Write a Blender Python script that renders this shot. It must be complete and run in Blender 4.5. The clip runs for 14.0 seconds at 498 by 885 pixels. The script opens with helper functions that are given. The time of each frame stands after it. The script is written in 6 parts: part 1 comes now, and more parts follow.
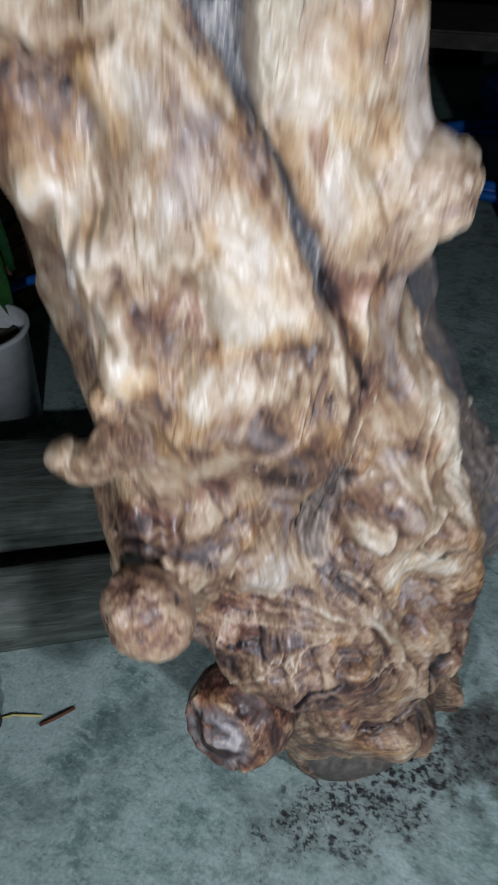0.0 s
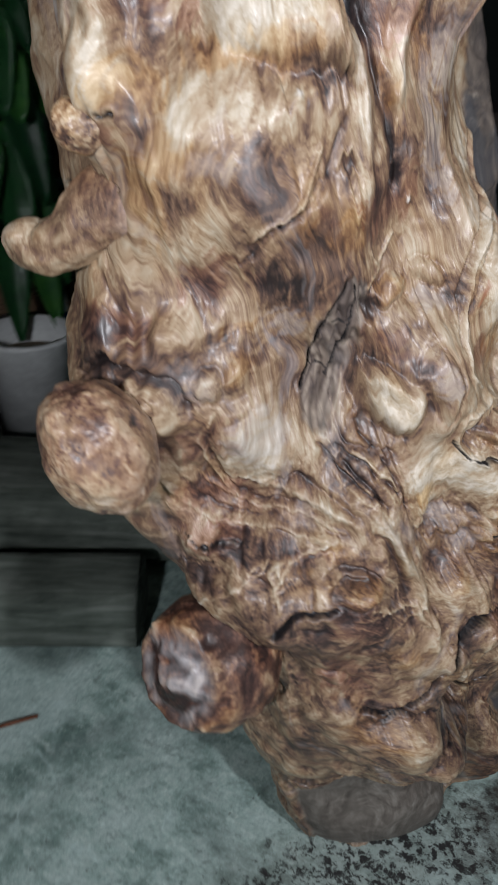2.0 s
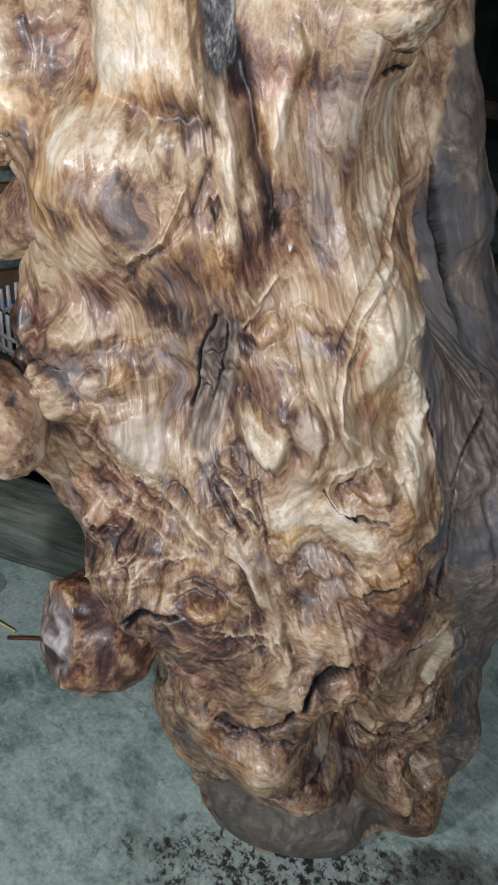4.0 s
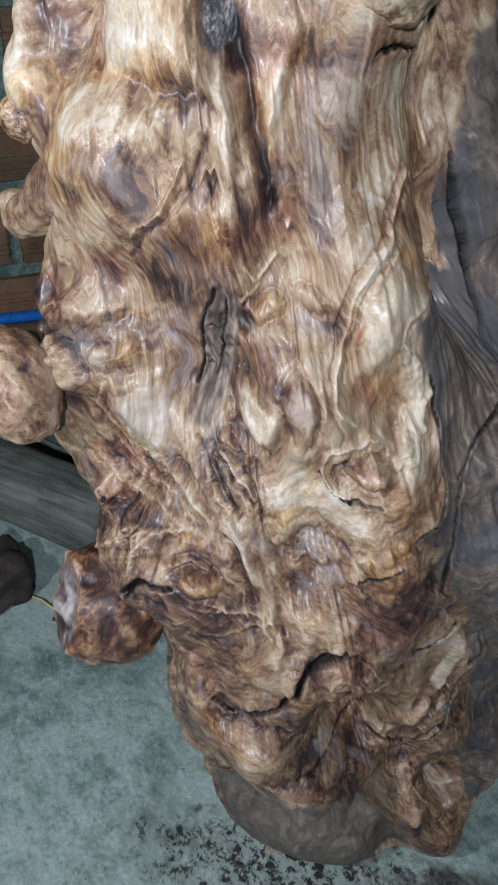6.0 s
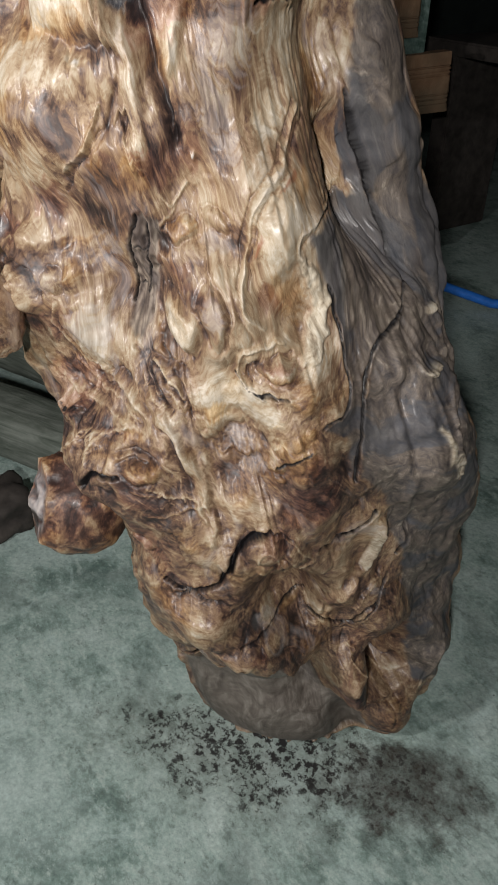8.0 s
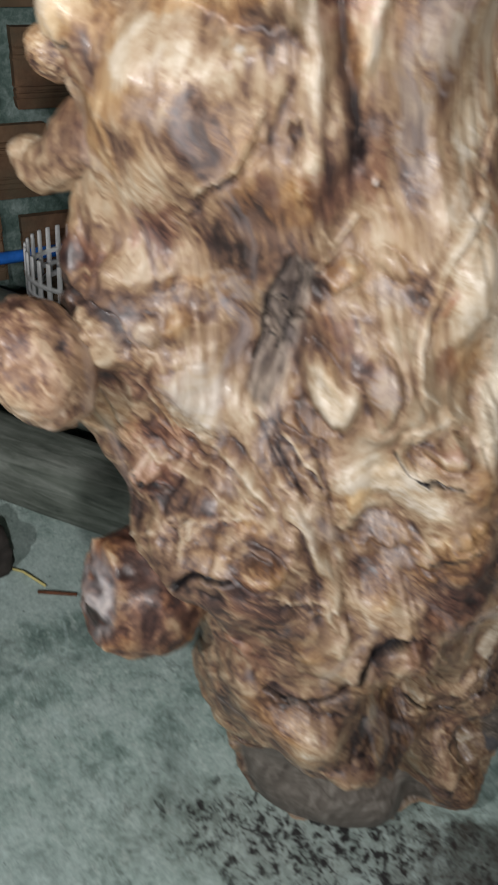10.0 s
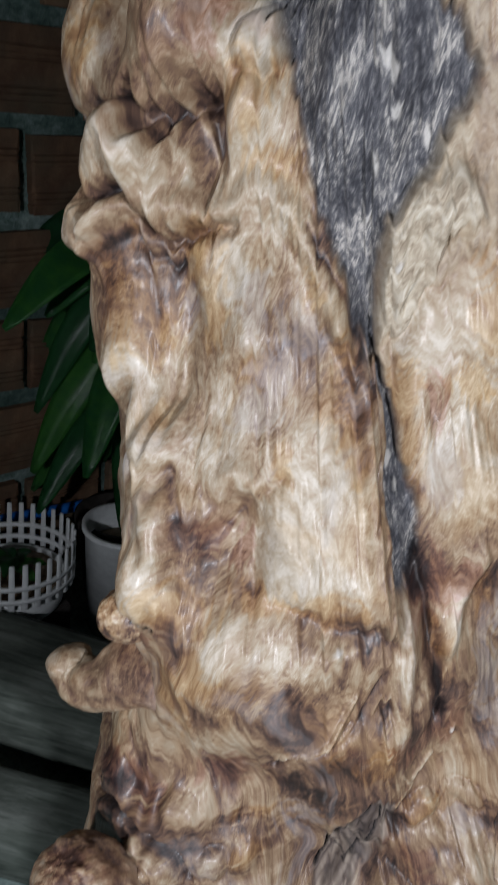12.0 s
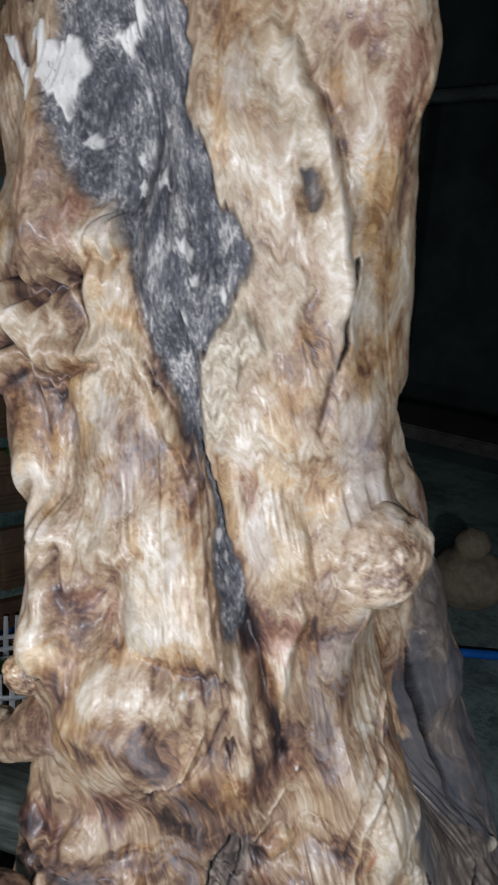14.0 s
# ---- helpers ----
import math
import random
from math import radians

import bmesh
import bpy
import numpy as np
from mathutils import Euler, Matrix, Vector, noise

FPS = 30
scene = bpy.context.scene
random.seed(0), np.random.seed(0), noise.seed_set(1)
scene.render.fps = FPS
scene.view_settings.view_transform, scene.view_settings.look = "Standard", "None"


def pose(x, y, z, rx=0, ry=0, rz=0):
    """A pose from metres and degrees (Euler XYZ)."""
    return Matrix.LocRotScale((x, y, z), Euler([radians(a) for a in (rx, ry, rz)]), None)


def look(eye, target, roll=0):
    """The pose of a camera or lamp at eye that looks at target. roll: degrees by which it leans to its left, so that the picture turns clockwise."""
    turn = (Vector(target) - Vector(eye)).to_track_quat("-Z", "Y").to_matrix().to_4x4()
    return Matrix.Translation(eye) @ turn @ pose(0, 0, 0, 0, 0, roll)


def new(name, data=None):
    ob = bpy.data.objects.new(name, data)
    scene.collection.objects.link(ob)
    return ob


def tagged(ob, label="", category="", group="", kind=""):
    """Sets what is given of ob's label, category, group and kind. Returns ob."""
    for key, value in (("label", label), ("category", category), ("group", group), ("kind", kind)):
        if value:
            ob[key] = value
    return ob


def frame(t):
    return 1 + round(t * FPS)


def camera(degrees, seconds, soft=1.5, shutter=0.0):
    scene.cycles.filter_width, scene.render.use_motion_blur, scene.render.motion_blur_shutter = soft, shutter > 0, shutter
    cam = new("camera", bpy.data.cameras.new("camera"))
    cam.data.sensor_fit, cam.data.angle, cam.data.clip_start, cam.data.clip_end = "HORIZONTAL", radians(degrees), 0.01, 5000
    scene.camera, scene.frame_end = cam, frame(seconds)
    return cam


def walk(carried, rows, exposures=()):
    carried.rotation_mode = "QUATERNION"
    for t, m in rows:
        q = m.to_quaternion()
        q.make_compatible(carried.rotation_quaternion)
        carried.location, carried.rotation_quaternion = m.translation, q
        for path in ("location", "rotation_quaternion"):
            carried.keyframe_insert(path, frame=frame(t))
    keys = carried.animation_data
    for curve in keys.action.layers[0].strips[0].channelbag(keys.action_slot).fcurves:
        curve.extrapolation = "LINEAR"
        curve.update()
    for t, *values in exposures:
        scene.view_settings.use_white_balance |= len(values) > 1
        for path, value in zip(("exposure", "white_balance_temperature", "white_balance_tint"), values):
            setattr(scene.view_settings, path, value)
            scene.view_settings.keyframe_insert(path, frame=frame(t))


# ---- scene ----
cam = camera(35.72, 14.0, soft=1.8, shutter=0.5)
PATH = [
    (0, (0.166, 0.039, 1.190), (-0.356, 1.446, -0.132), -1.8),
    (0.5, (0.165, -0.017, 0.940), (-0.438, 1.559, -0.134), -0.6),
    (1, (0.143, -0.044, 0.968), (-0.346, 1.616, -0.033), 2.0),
    (1.5, (0.155, -0.023, 0.945), (-0.400, 1.665, 0.027), 1.9),
    (2, (0.234, 0.024, 0.898), (-0.529, 1.580, -0.099), 1.5),
    (2.5, (0.409, 0.126, 0.897), (-0.770, 1.316, -0.195), 2.2),
    (3, (0.444, 0.153, 0.947), (-0.788, 1.257, -0.177), 2.4),
    (3.5, (0.466, 0.164, 0.957), (-0.727, 1.334, -0.141), 4.1),
    (4, (0.451, 0.170, 0.954), (-0.736, 1.372, -0.116), 5.4),
    (4.2, (0.432, 0.167, 0.934), (-0.742, 1.382, -0.137), 6.0),
    (6.3, (0.558, 0.220, 0.932), (-0.831, 1.214, -0.107), 3.5),
    (6.5, (0.585, 0.188, 0.933), (-0.808, 1.170, -0.113), 3.0),
    (7, (0.651, 0.185, 0.955), (-0.739, 1.146, -0.114), 2.0),
    (7.2, (0.681, 0.203, 0.961), (-0.710, 1.155, -0.116), 1.6),
    (9.3, (0.578, 0.237, 0.891), (-0.732, 1.185, -0.285), 3.0),
    (9.5, (0.544, 0.231, 0.889), (-0.730, 1.226, -0.289), 4.0),
    (10, (0.402, 0.171, 0.924), (-0.766, 1.304, -0.239), 6.4),
    (10.5, (0.253, 0.116, 0.938), (-0.817, 1.375, -0.189), 8.0),
    (11, (0.204, 0.119, 0.994), (-0.818, 1.486, -0.049), 8.6),
    (11.5, (0.195, 0.148, 1.082), (-0.878, 1.582, 0.192), 8.5),
    (12, (0.200, 0.150, 1.128), (-0.899, 1.631, 0.353), 7.6),
    (12.5, (0.234, 0.121, 1.149), (-0.901, 1.629, 0.486), 6.9),
    (13, (0.280, 0.104, 1.164), (-0.909, 1.608, 0.596), 5.9),
    (13.5, (0.332, 0.110, 1.180), (-0.912, 1.591, 0.670), 5.0),
    (14, (0.384, 0.136, 1.164), (-0.891, 1.597, 0.675), 4.5),
]
# the clip's camera brightens, darkens and tints its picture a little on the way
EXPOSURES = [(0.0, -0.05, 5900, 10), (2.5, -0.03, 6350, 10), (4.0, 0.05, 6400, 10), (6.4, 0.1, 5950, 10), (6.8, 0.1, 6200, 10), (9.5, 0.19, 7250, 10), (10.5, -0.1, 6250, 10), (11.6, -0.35, 6150, 10), (13.0, -0.31, 6000, 10), (14.0, -0.13, 6000, 10)]
walk(cam, [(t, look(eye, target, roll)) for t, eye, target, roll in PATH], EXPOSURES)

# ---- light: a dark yard at night; two fixed lamps stand in for one carried beside the lens ----
world = bpy.data.worlds.new("night")
scene.world = world
world.use_nodes = True
world.node_tree.nodes["Background"].inputs[0].default_value = (0.35, 0.55, 0.6, 1)
world.node_tree.nodes["Background"].inputs[1].default_value = 0.05
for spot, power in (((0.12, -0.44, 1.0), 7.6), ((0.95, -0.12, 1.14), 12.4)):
    # both stand-ins burn at once; the second is added to brighten the bark flank
    flash = bpy.data.lights.new("lamp_stand_in", "AREA")
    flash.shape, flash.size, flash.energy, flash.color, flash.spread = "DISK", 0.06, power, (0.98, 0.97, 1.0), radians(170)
    lamp = new("lamp_stand_in", flash)
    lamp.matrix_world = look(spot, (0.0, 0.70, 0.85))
    tagged(lamp, "fixed cold-white stand-in for the lamp carried beside the lens", "lamp")


# ---- materials ----
class Nodes:
    """Short hand for building a node material."""

    def __init__(self, name):
        self.mat = bpy.data.materials.new(name)
        self.mat.use_nodes = True
        self.tree = self.mat.node_tree
        self.bsdf = self.tree.nodes["Principled BSDF"]

    def add(self, kind, **values):
        node = self.tree.nodes.new(kind)
        for key, value in values.items():
            if key in ("operation", "blend_type", "data_type", "noise_dimensions", "feature", "attribute_name", "attribute_type", "noise_type", "vector_type", "distance"):
                if key == "operation":
                    node.operation = value
                elif key == "blend_type":
                    node.blend_type = value
                elif key == "data_type":
                    node.data_type = value
                elif key == "noise_dimensions":
                    node.noise_dimensions = value
                elif key == "feature":
                    node.feature = value
                elif key == "attribute_name":
                    node.attribute_name = value
                elif key == "distance":
                    node.distance = value
                elif key == "noise_type":
                    node.noise_type = value
                elif key == "vector_type":
                    node.vector_type = value
        return node

    def join(self, out, into):
        self.tree.links.new(out, into)

    def put(self, value, socket):
        if isinstance(value, bpy.types.NodeSocket):
            self.join(value, socket)
        else:
            socket.default_value = value

    def math(self, op, a, b=0.0, clamp=False):
        n = self.add("ShaderNodeMath", operation=op)
        n.use_clamp = clamp
        self.put(a, n.inputs[0]), self.put(b, n.inputs[1])
        return n.outputs[0]

    def mix(self, fac, a, b, how="MIX"):
        n = self.add("ShaderNodeMix", data_type="RGBA", blend_type=how)
        self.put(fac, n.inputs[0])
        for v, s in ((a, n.inputs[6]), (b, n.inputs[7])):
            self.put((*v, 1) if isinstance(v, tuple) and len(v) == 3 else v, s)
        return n.outputs[2]

    def coords(self, scale=(1, 1, 1), which="Object", attribute=""):
        m = self.add("ShaderNodeMapping")
        if attribute:
            src = self.add("ShaderNodeAttribute", attribute_name=attribute).outputs["Vector"]
        else:
            src = self.add("ShaderNodeTexCoord").outputs[which]
        self.join(src, m.inputs[0])
        m.inputs[3].default_value = scale
        return m.outputs[0]

    def noise(self, where, scale, detail=4.0, rough=0.55, distort=0.0):
        n = self.add("ShaderNodeTexNoise")
        self.join(where, n.inputs["Vector"])
        n.inputs["Scale"].default_value, n.inputs["Detail"].default_value = scale, detail
        n.inputs["Roughness"].default_value, n.inputs["Distortion"].default_value = rough, distort
        return n.outputs[0]

    def cells(self, where, scale, feature="F1"):
        n = self.add("ShaderNodeTexVoronoi", feature=feature)
        self.join(where, n.inputs["Vector"])
        n.inputs["Scale"].default_value = scale
        return n.outputs["Distance"]

    def ramp(self, value, stops, smooth=False):
        n = self.add("ShaderNodeValToRGB")
        self.put(value, n.inputs[0])
        el = n.color_ramp.elements
        while len(el) < len(stops):
            el.new(0.5)
        for e, (at, col) in zip(el, stops):
            e.position = at
            e.color = (*col, 1) if len(col) == 3 else col
        if smooth:
            n.color_ramp.interpolation = "EASE"
        return n.outputs[0]

    def range(self, value, lo, hi, to_lo=0.0, to_hi=1.0):
        n = self.add("ShaderNodeMapRange")
        self.put(value, n.inputs[0])
        for k, v in enumerate((lo, hi, to_lo, to_hi)):
            n.inputs[1 + k].default_value = v
        return n.outputs[0]

    def bump(self, height, strength, metres, below=None):
        n = self.add("ShaderNodeBump")
        n.inputs["Strength"].default_value, n.inputs["Distance"].default_value = strength, metres
        self.join(height, n.inputs["Height"])
        if below:
            self.join(below, n.inputs["Normal"])
        return n.outputs[0]

    def done(self, colour, rough, normal=None, metal=0.0, spec=0.5, coat=0.0):
        self.put((*colour, 1) if isinstance(colour, tuple) and len(colour) == 3 else colour, self.bsdf.inputs["Base Color"])
        self.put(rough, self.bsdf.inputs["Roughness"])
        self.put(metal, self.bsdf.inputs["Metallic"])
        self.put(spec, self.bsdf.inputs["Specular IOR Level"])
        if coat:
            self.put(coat, self.bsdf.inputs["Coat Weight"])
            self.bsdf.inputs["Coat Roughness"].default_value = 0.22
        if normal:
            self.join(normal, self.bsdf.inputs["Normal"])
        return self.mat


def burl_wood():
    """Oiled, sanded root wood: cream to dark brown by tone, with char, bark, grey, chalky and reddish zones."""
    n = Nodes("burl_wood")
    a = n.add("ShaderNodeSeparateColor")
    n.join(n.add("ShaderNodeAttribute", attribute_name="zone_a").outputs["Color"], a.inputs[0])
    b = n.add("ShaderNodeSeparateColor")
    n.join(n.add("ShaderNodeAttribute", attribute_name="zone_b").outputs["Color"], b.inputs[0])
    c = n.add("ShaderNodeSeparateColor")
    n.join(n.add("ShaderNodeAttribute", attribute_name="zone_c").outputs["Color"], c.inputs[0])
    char, bark, grey = a.outputs[0], a.outputs[1], a.outputs[2]
    tone, red, foot = b.outputs[0], b.outputs[1], b.outputs[2]
    chalk, flake, white = c.outputs[0], c.outputs[1], c.outputs[2]
    flow = n.coords((1, 1, 1), attribute="grain")
    along = n.coords((1, 0.07, 1), attribute="grain")
    wavy = n.coords((1, 0.38, 1), attribute="grain")
    fibre = n.noise(along, 420, 3, 0.6, 0.4)
    streak = n.noise(wavy, 60, 4, 0.6, 1.6)
    blot = n.noise(flow, 26, 5, 0.62, 1.2)
    fine = n.noise(flow, 260, 3, 0.6, 0.5)
    v = n.math("ADD", tone, n.range(streak, 0.3, 0.7, -0.065, 0.065))
    v = n.math("ADD", v, n.range(blot, 0.3, 0.7, -0.075, 0.075))
    v = n.math("ADD", v, n.range(fibre, 0.3, 0.7, -0.045, 0.045))
    v = n.math("ADD", v, n.range(fine, 0.3, 0.7, -0.035, 0.035))
    patch = n.noise(flow, 78, 4, 0.6, 0.9)
    v = n.math("ADD", v, n.range(patch, 0.54, 0.64, 0.0, 0.09))
    v = n.math("SUBTRACT", v, n.range(patch, 0.45, 0.35, 0.0, 0.07))
    swirl = n.noise(n.coords((1, 0.5, 1), attribute="grain"), 46, 5, 0.66, 2.6)
    v = n.math("ADD", v, n.range(swirl, 0.53, 0.57, 0.0, 0.11))
    v = n.math("SUBTRACT", v, n.range(swirl, 0.46, 0.42, 0.0, 0.11))
    # thin pale fibres and thin dark seams that curl with the grain
    line = n.noise(flow, 42, 2.5, 0.55, 2.0)
    thread = n.range(n.math("ABSOLUTE", n.math("SUBTRACT", line, 0.5)), 0.0, 0.016, 1.0, 0.0)
    where = n.range(n.noise(flow, 17, 2, 0.5, 0.5), 0.47, 0.6)
    v = n.math("ADD", v, n.math("MULTIPLY", n.math("MULTIPLY", thread, where), 0.13))
    curl = n.noise(n.coords((1, 0.55, 1), attribute="grain"), 105, 3, 0.6, 2.6)
    hair = n.range(n.math("ABSOLUTE", n.math("SUBTRACT", curl, 0.5)), 0.0, 0.02, 1.0, 0.0)
    v = n.math("ADD", v, n.math("MULTIPLY", n.math("MULTIPLY", hair, n.range(n.noise(flow, 24, 2, 0.5, 0.5), 0.45, 0.58)), 0.15))
    seam = n.noise(n.coords((1, 0.5, 1), attribute="grain"), 55, 3, 0.6, 1.6)
    seam = n.range(n.math("ABSOLUTE", n.math("SUBTRACT", seam, 0.5)), 0.0, 0.03, 1.0, 0.0)
    v = n.math("SUBTRACT", v, n.math("MULTIPLY", n.math("MULTIPLY", seam, n.math("SUBTRACT", 1.0, where)), 0.09))
    col = n.ramp(v, [(0.0, (0.018, 0.013, 0.013)), (0.16, (0.055, 0.034, 0.028)), (0.3, (0.122, 0.072, 0.05)), (0.45, (0.215, 0.14, 0.084)), (0.6, (0.31, 0.23, 0.148)), (0.78, (0.405, 0.34, 0.25)), (1.0, (0.55, 0.5, 0.42))])
    # rosy and ochre drifts in the heartwood
    d = n.add("ShaderNodeSeparateColor")
    n.join(n.add("ShaderNodeAttribute", attribute_name="zone_d").outputs["Color"], d.inputs[0])
    drift = n.noise(flow, 13, 4, 0.55, 0.8)
    col = n.mix(n.math("ADD", n.math("MULTIPLY", d.outputs[1], 0.75), n.range(drift, 0.55, 0.7, 0.0, 0.35), True), col, (0.86, 0.66, 0.68), "MULTIPLY")
    col = n.mix(n.math("ADD", n.math("MULTIPLY", d.outputs[0], 0.7), n.range(drift, 0.46, 0.34, 0.0, 0.4), True), col, (1.0, 0.82, 0.57), "MULTIPLY")
    # silvery weathered drifts
    g2 = n.noise(wavy, 16, 4, 0.6, 1.0)
    pale = n.mix(n.range(streak, 0.35, 0.65), (0.29, 0.28, 0.29), (0.52, 0.51, 0.515))
    col = n.mix(n.math("ADD", n.math("MULTIPLY", grey, 0.65), n.range(g2, 0.59, 0.7, 0.0, 0.3), True), col, pale)
    # dull dark bark
    chips = n.noise(n.coords((1, 0.45, 1), attribute="grain"), 95, 7, 0.82, 0.8)
    barkcol = n.ramp(n.math("ADD", n.math("MULTIPLY", streak, 0.4), n.math("MULTIPLY", chips, 0.65)), [(0.4, (0.026, 0.026, 0.03)), (0.48, (0.075, 0.066, 0.062)), (0.58, (0.14, 0.118, 0.1)), (0.7, (0.36, 0.32, 0.27))])
    barkcol = n.mix(n.range(drift, 0.5, 0.56, 0.0, 0.75), barkcol, n.mix(chips, (0.02, 0.026, 0.036), (0.075, 0.09, 0.11)))
    col = n.mix(n.math("MULTIPLY", bark, 0.92), col, barkcol)
    # foot: dull grey-brown skin
    footcol = n.ramp(n.math("ADD", n.math("MULTIPLY", n.noise(along, 90, 4, 0.6, 0.2), 0.35), n.math("MULTIPLY", blot, 0.65)), [(0.36, (0.06, 0.05, 0.042)), (0.5, (0.115, 0.1, 0.086)), (0.6, (0.17, 0.155, 0.135)), (0.72, (0.28, 0.265, 0.24))])
    col = n.mix(foot, col, footcol)
    # char with pale ash flecks
    fleck = n.noise(n.coords((1, 0.45, 1), attribute="grain"), 340, 4, 0.75, 0.2)
    ash = n.noise(flow, 30, 3, 0.6)
    charcol = n.ramp(n.math("ADD", fleck, n.range(ash, 0.35, 0.65, -0.11, 0.11)), [(0.34, (0.03, 0.031, 0.038)), (0.47, (0.075, 0.076, 0.085)), (0.57, (0.16, 0.158, 0.16)), (0.67, (0.4, 0.38, 0.35))])
    col = n.mix(char, col, charcol)
    flakecol = n.ramp(n.cells(n.coords((1, 0.5, 1), attribute="grain"), 120), [(0.15, (0.26, 0.22, 0.18)), (0.5, (0.11, 0.088, 0.075)), (0.8, (0.03, 0.025, 0.025))])
    col = n.mix(n.math("MULTIPLY", flake, 0.85), col, flakecol)
    chalkcol = n.ramp(n.noise(flow, 120, 4, 0.7, 0.7), [(0.32, (0.2, 0.155, 0.105)), (0.5, (0.4, 0.345, 0.26)), (0.7, (0.58, 0.54, 0.45))])
    col = n.mix(chalk, col, chalkcol)
    col = n.mix(n.math("MULTIPLY", red, 0.7), col, (0.24, 0.09, 0.045))
    # shade inside the cracks, painted as a near-black colour
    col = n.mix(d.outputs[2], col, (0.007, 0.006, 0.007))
    col = n.mix(n.math("MULTIPLY", white, n.range(fleck, 0.3, 0.4), True), col, (0.6, 0.58, 0.54))
    dull = n.math("MAXIMUM", n.math("MAXIMUM", char, n.math("MULTIPLY", foot, 0.3)), n.math("MAXIMUM", chalk, flake), True)
    rough = n.math("ADD", n.range(blot, 0.3, 0.7, 0.4, 0.58), n.math("MULTIPLY", dull, 0.3))
    rough = n.math("ADD", rough, n.math("MULTIPLY", bark, 0.16), True)
    h = n.math("ADD", n.math("MULTIPLY", fibre, 0.3), n.math("MULTIPLY", fine, 0.4))
    h = n.math("ADD", h, n.math("MULTIPLY", n.math("MULTIPLY", fleck, char), 1.2))
    h = n.math("ADD", h, n.math("MULTIPLY", n.math("MULTIPLY", chips, bark), 1.5))
    low = n.bump(streak, 0.22, 0.003)
    mid = n.bump(n.noise(flow, 85, 3, 0.6, 1.0), 0.3, 0.0022, low)
    return n.done(col, rough, n.bump(h, 0.4, 0.0009, mid), spec=0.45, coat=n.math("MULTIPLY", n.math("SUBTRACT", 1.0, dull, True), 0.11))


def concrete():
    n = Nodes("worn_concrete")
    w = n.coords()
    big = n.noise(w, 4.0, 5, 0.62, 0.0)
    mid = n.noise(w, 15, 8, 0.76, 0.0)
    sand = n.noise(w, 150, 4, 0.7)
    col = n.ramp(n.math("ADD", n.math("MULTIPLY", mid, 0.65), n.math("MULTIPLY", big, 0.4)), [(0.4, (0.13, 0.19, 0.17)), (0.47, (0.26, 0.345, 0.315)), (0.52, (0.4, 0.49, 0.455)), (0.6, (0.5, 0.575, 0.545)), (0.66, (0.64, 0.71, 0.675))])
    scuff = n.noise(n.coords((1, 1.6, 1)), 34, 9, 0.82, 0.0)
    col = n.mix(n.range(scuff, 0.52, 0.6, 0.0, 0.75), col, (0.58, 0.65, 0.61))
    col = n.mix(n.range(scuff, 0.47, 0.4, 0.0, 0.6), col, (0.13, 0.165, 0.15))
    stain = n.noise(w, 2.6, 6, 0.68, 0.6)
    col = n.mix(n.range(stain, 0.5, 0.62, 0.0, 0.6), col, (0.52, 0.6, 0.58))
    col = n.mix(n.range(stain, 0.48, 0.38, 0.0, 0.55), col, (0.16, 0.2, 0.19))
    splash = n.noise(w, 9, 7, 0.74, 0.8)
    col = n.mix(n.range(splash, 0.57, 0.64, 0.0, 0.6), col, (0.56, 0.66, 0.64))
    col = n.mix(0.5, col, n.ramp(sand, [(0.3, (0.25, 0.25, 0.25)), (0.7, (1, 1, 1))]), "MULTIPLY")
    # black gritty dirt round the foot of the trunk, a brown spill beside it; both also paint shade
    sep = n.add("ShaderNodeSeparateXYZ")
    n.join(w, sep.inputs[0])

    def blotch(x, y, rx, ry, turn):
        ct, st = math.cos(turn), math.sin(turn)
        dx, dy = n.math("SUBTRACT", sep.outputs[0], x), n.math("SUBTRACT", sep.outputs[1], y)
        u = n.math("ADD", n.math("MULTIPLY", dx, ct / rx), n.math("MULTIPLY", dy, st / rx))
        v = n.math("ADD", n.math("MULTIPLY", dx, -st / ry), n.math("MULTIPLY", dy, ct / ry))
        d = n.math("SQRT", n.math("ADD", n.math("MULTIPLY", u, u), n.math("MULTIPLY", v, v)))
        d = n.math("ADD", d, n.range(mid, 0.3, 0.7, -0.6, 0.6))
        return n.range(d, 1.15, 0.35)

    ring = blotch(0.165, 0.615 - 1.6, 0.30, 0.105, 0.78)
    # brown stain drawn wider and darker to take in the shadow beside it
    spill_and_shade = blotch(0.305, 0.74 - 1.6, 0.11, 0.075, 0.8)
    grit = n.noise(w, 62, 6, 0.78, 0.0)
    dots = n.math("MULTIPLY", n.range(n.math("ADD", grit, n.math("MULTIPLY", ring, 0.14)), 0.63, 0.67), ring, True)
    col = n.mix(0.6, col, (0.82, 0.97, 0.96), "MULTIPLY")
    # grey-brown tint: dirt, and the trunk's shadow painted on the floor
    col = n.mix(n.math("MULTIPLY", ring, 0.35), col, (0.15, 0.142, 0.125))
    col = n.mix(dots, col, (0.018, 0.018, 0.018))
    sparse = n.range(n.math("ADD", n.noise(w, 120, 3, 0.6), n.range(mid, 0.3, 0.7, 0.06, -0.08)), 0.66, 0.70)
    col = n.mix(n.math("MULTIPLY", sparse, 0.8), col, (0.03, 0.03, 0.03))
    col = n.mix(n.math("MULTIPLY", n.math("MULTIPLY", spill_and_shade, 1.4, True), n.range(grit, 0.35, 0.6, 1.0, 0.3), True), col, (0.032, 0.022, 0.018))
    normal = n.bump(sand, 0.4, 0.0012, n.bump(mid, 0.4, 0.006))
    return n.done(col, n.range(mid, 0.3, 0.7, 0.55, 0.85), normal, spec=0.4)


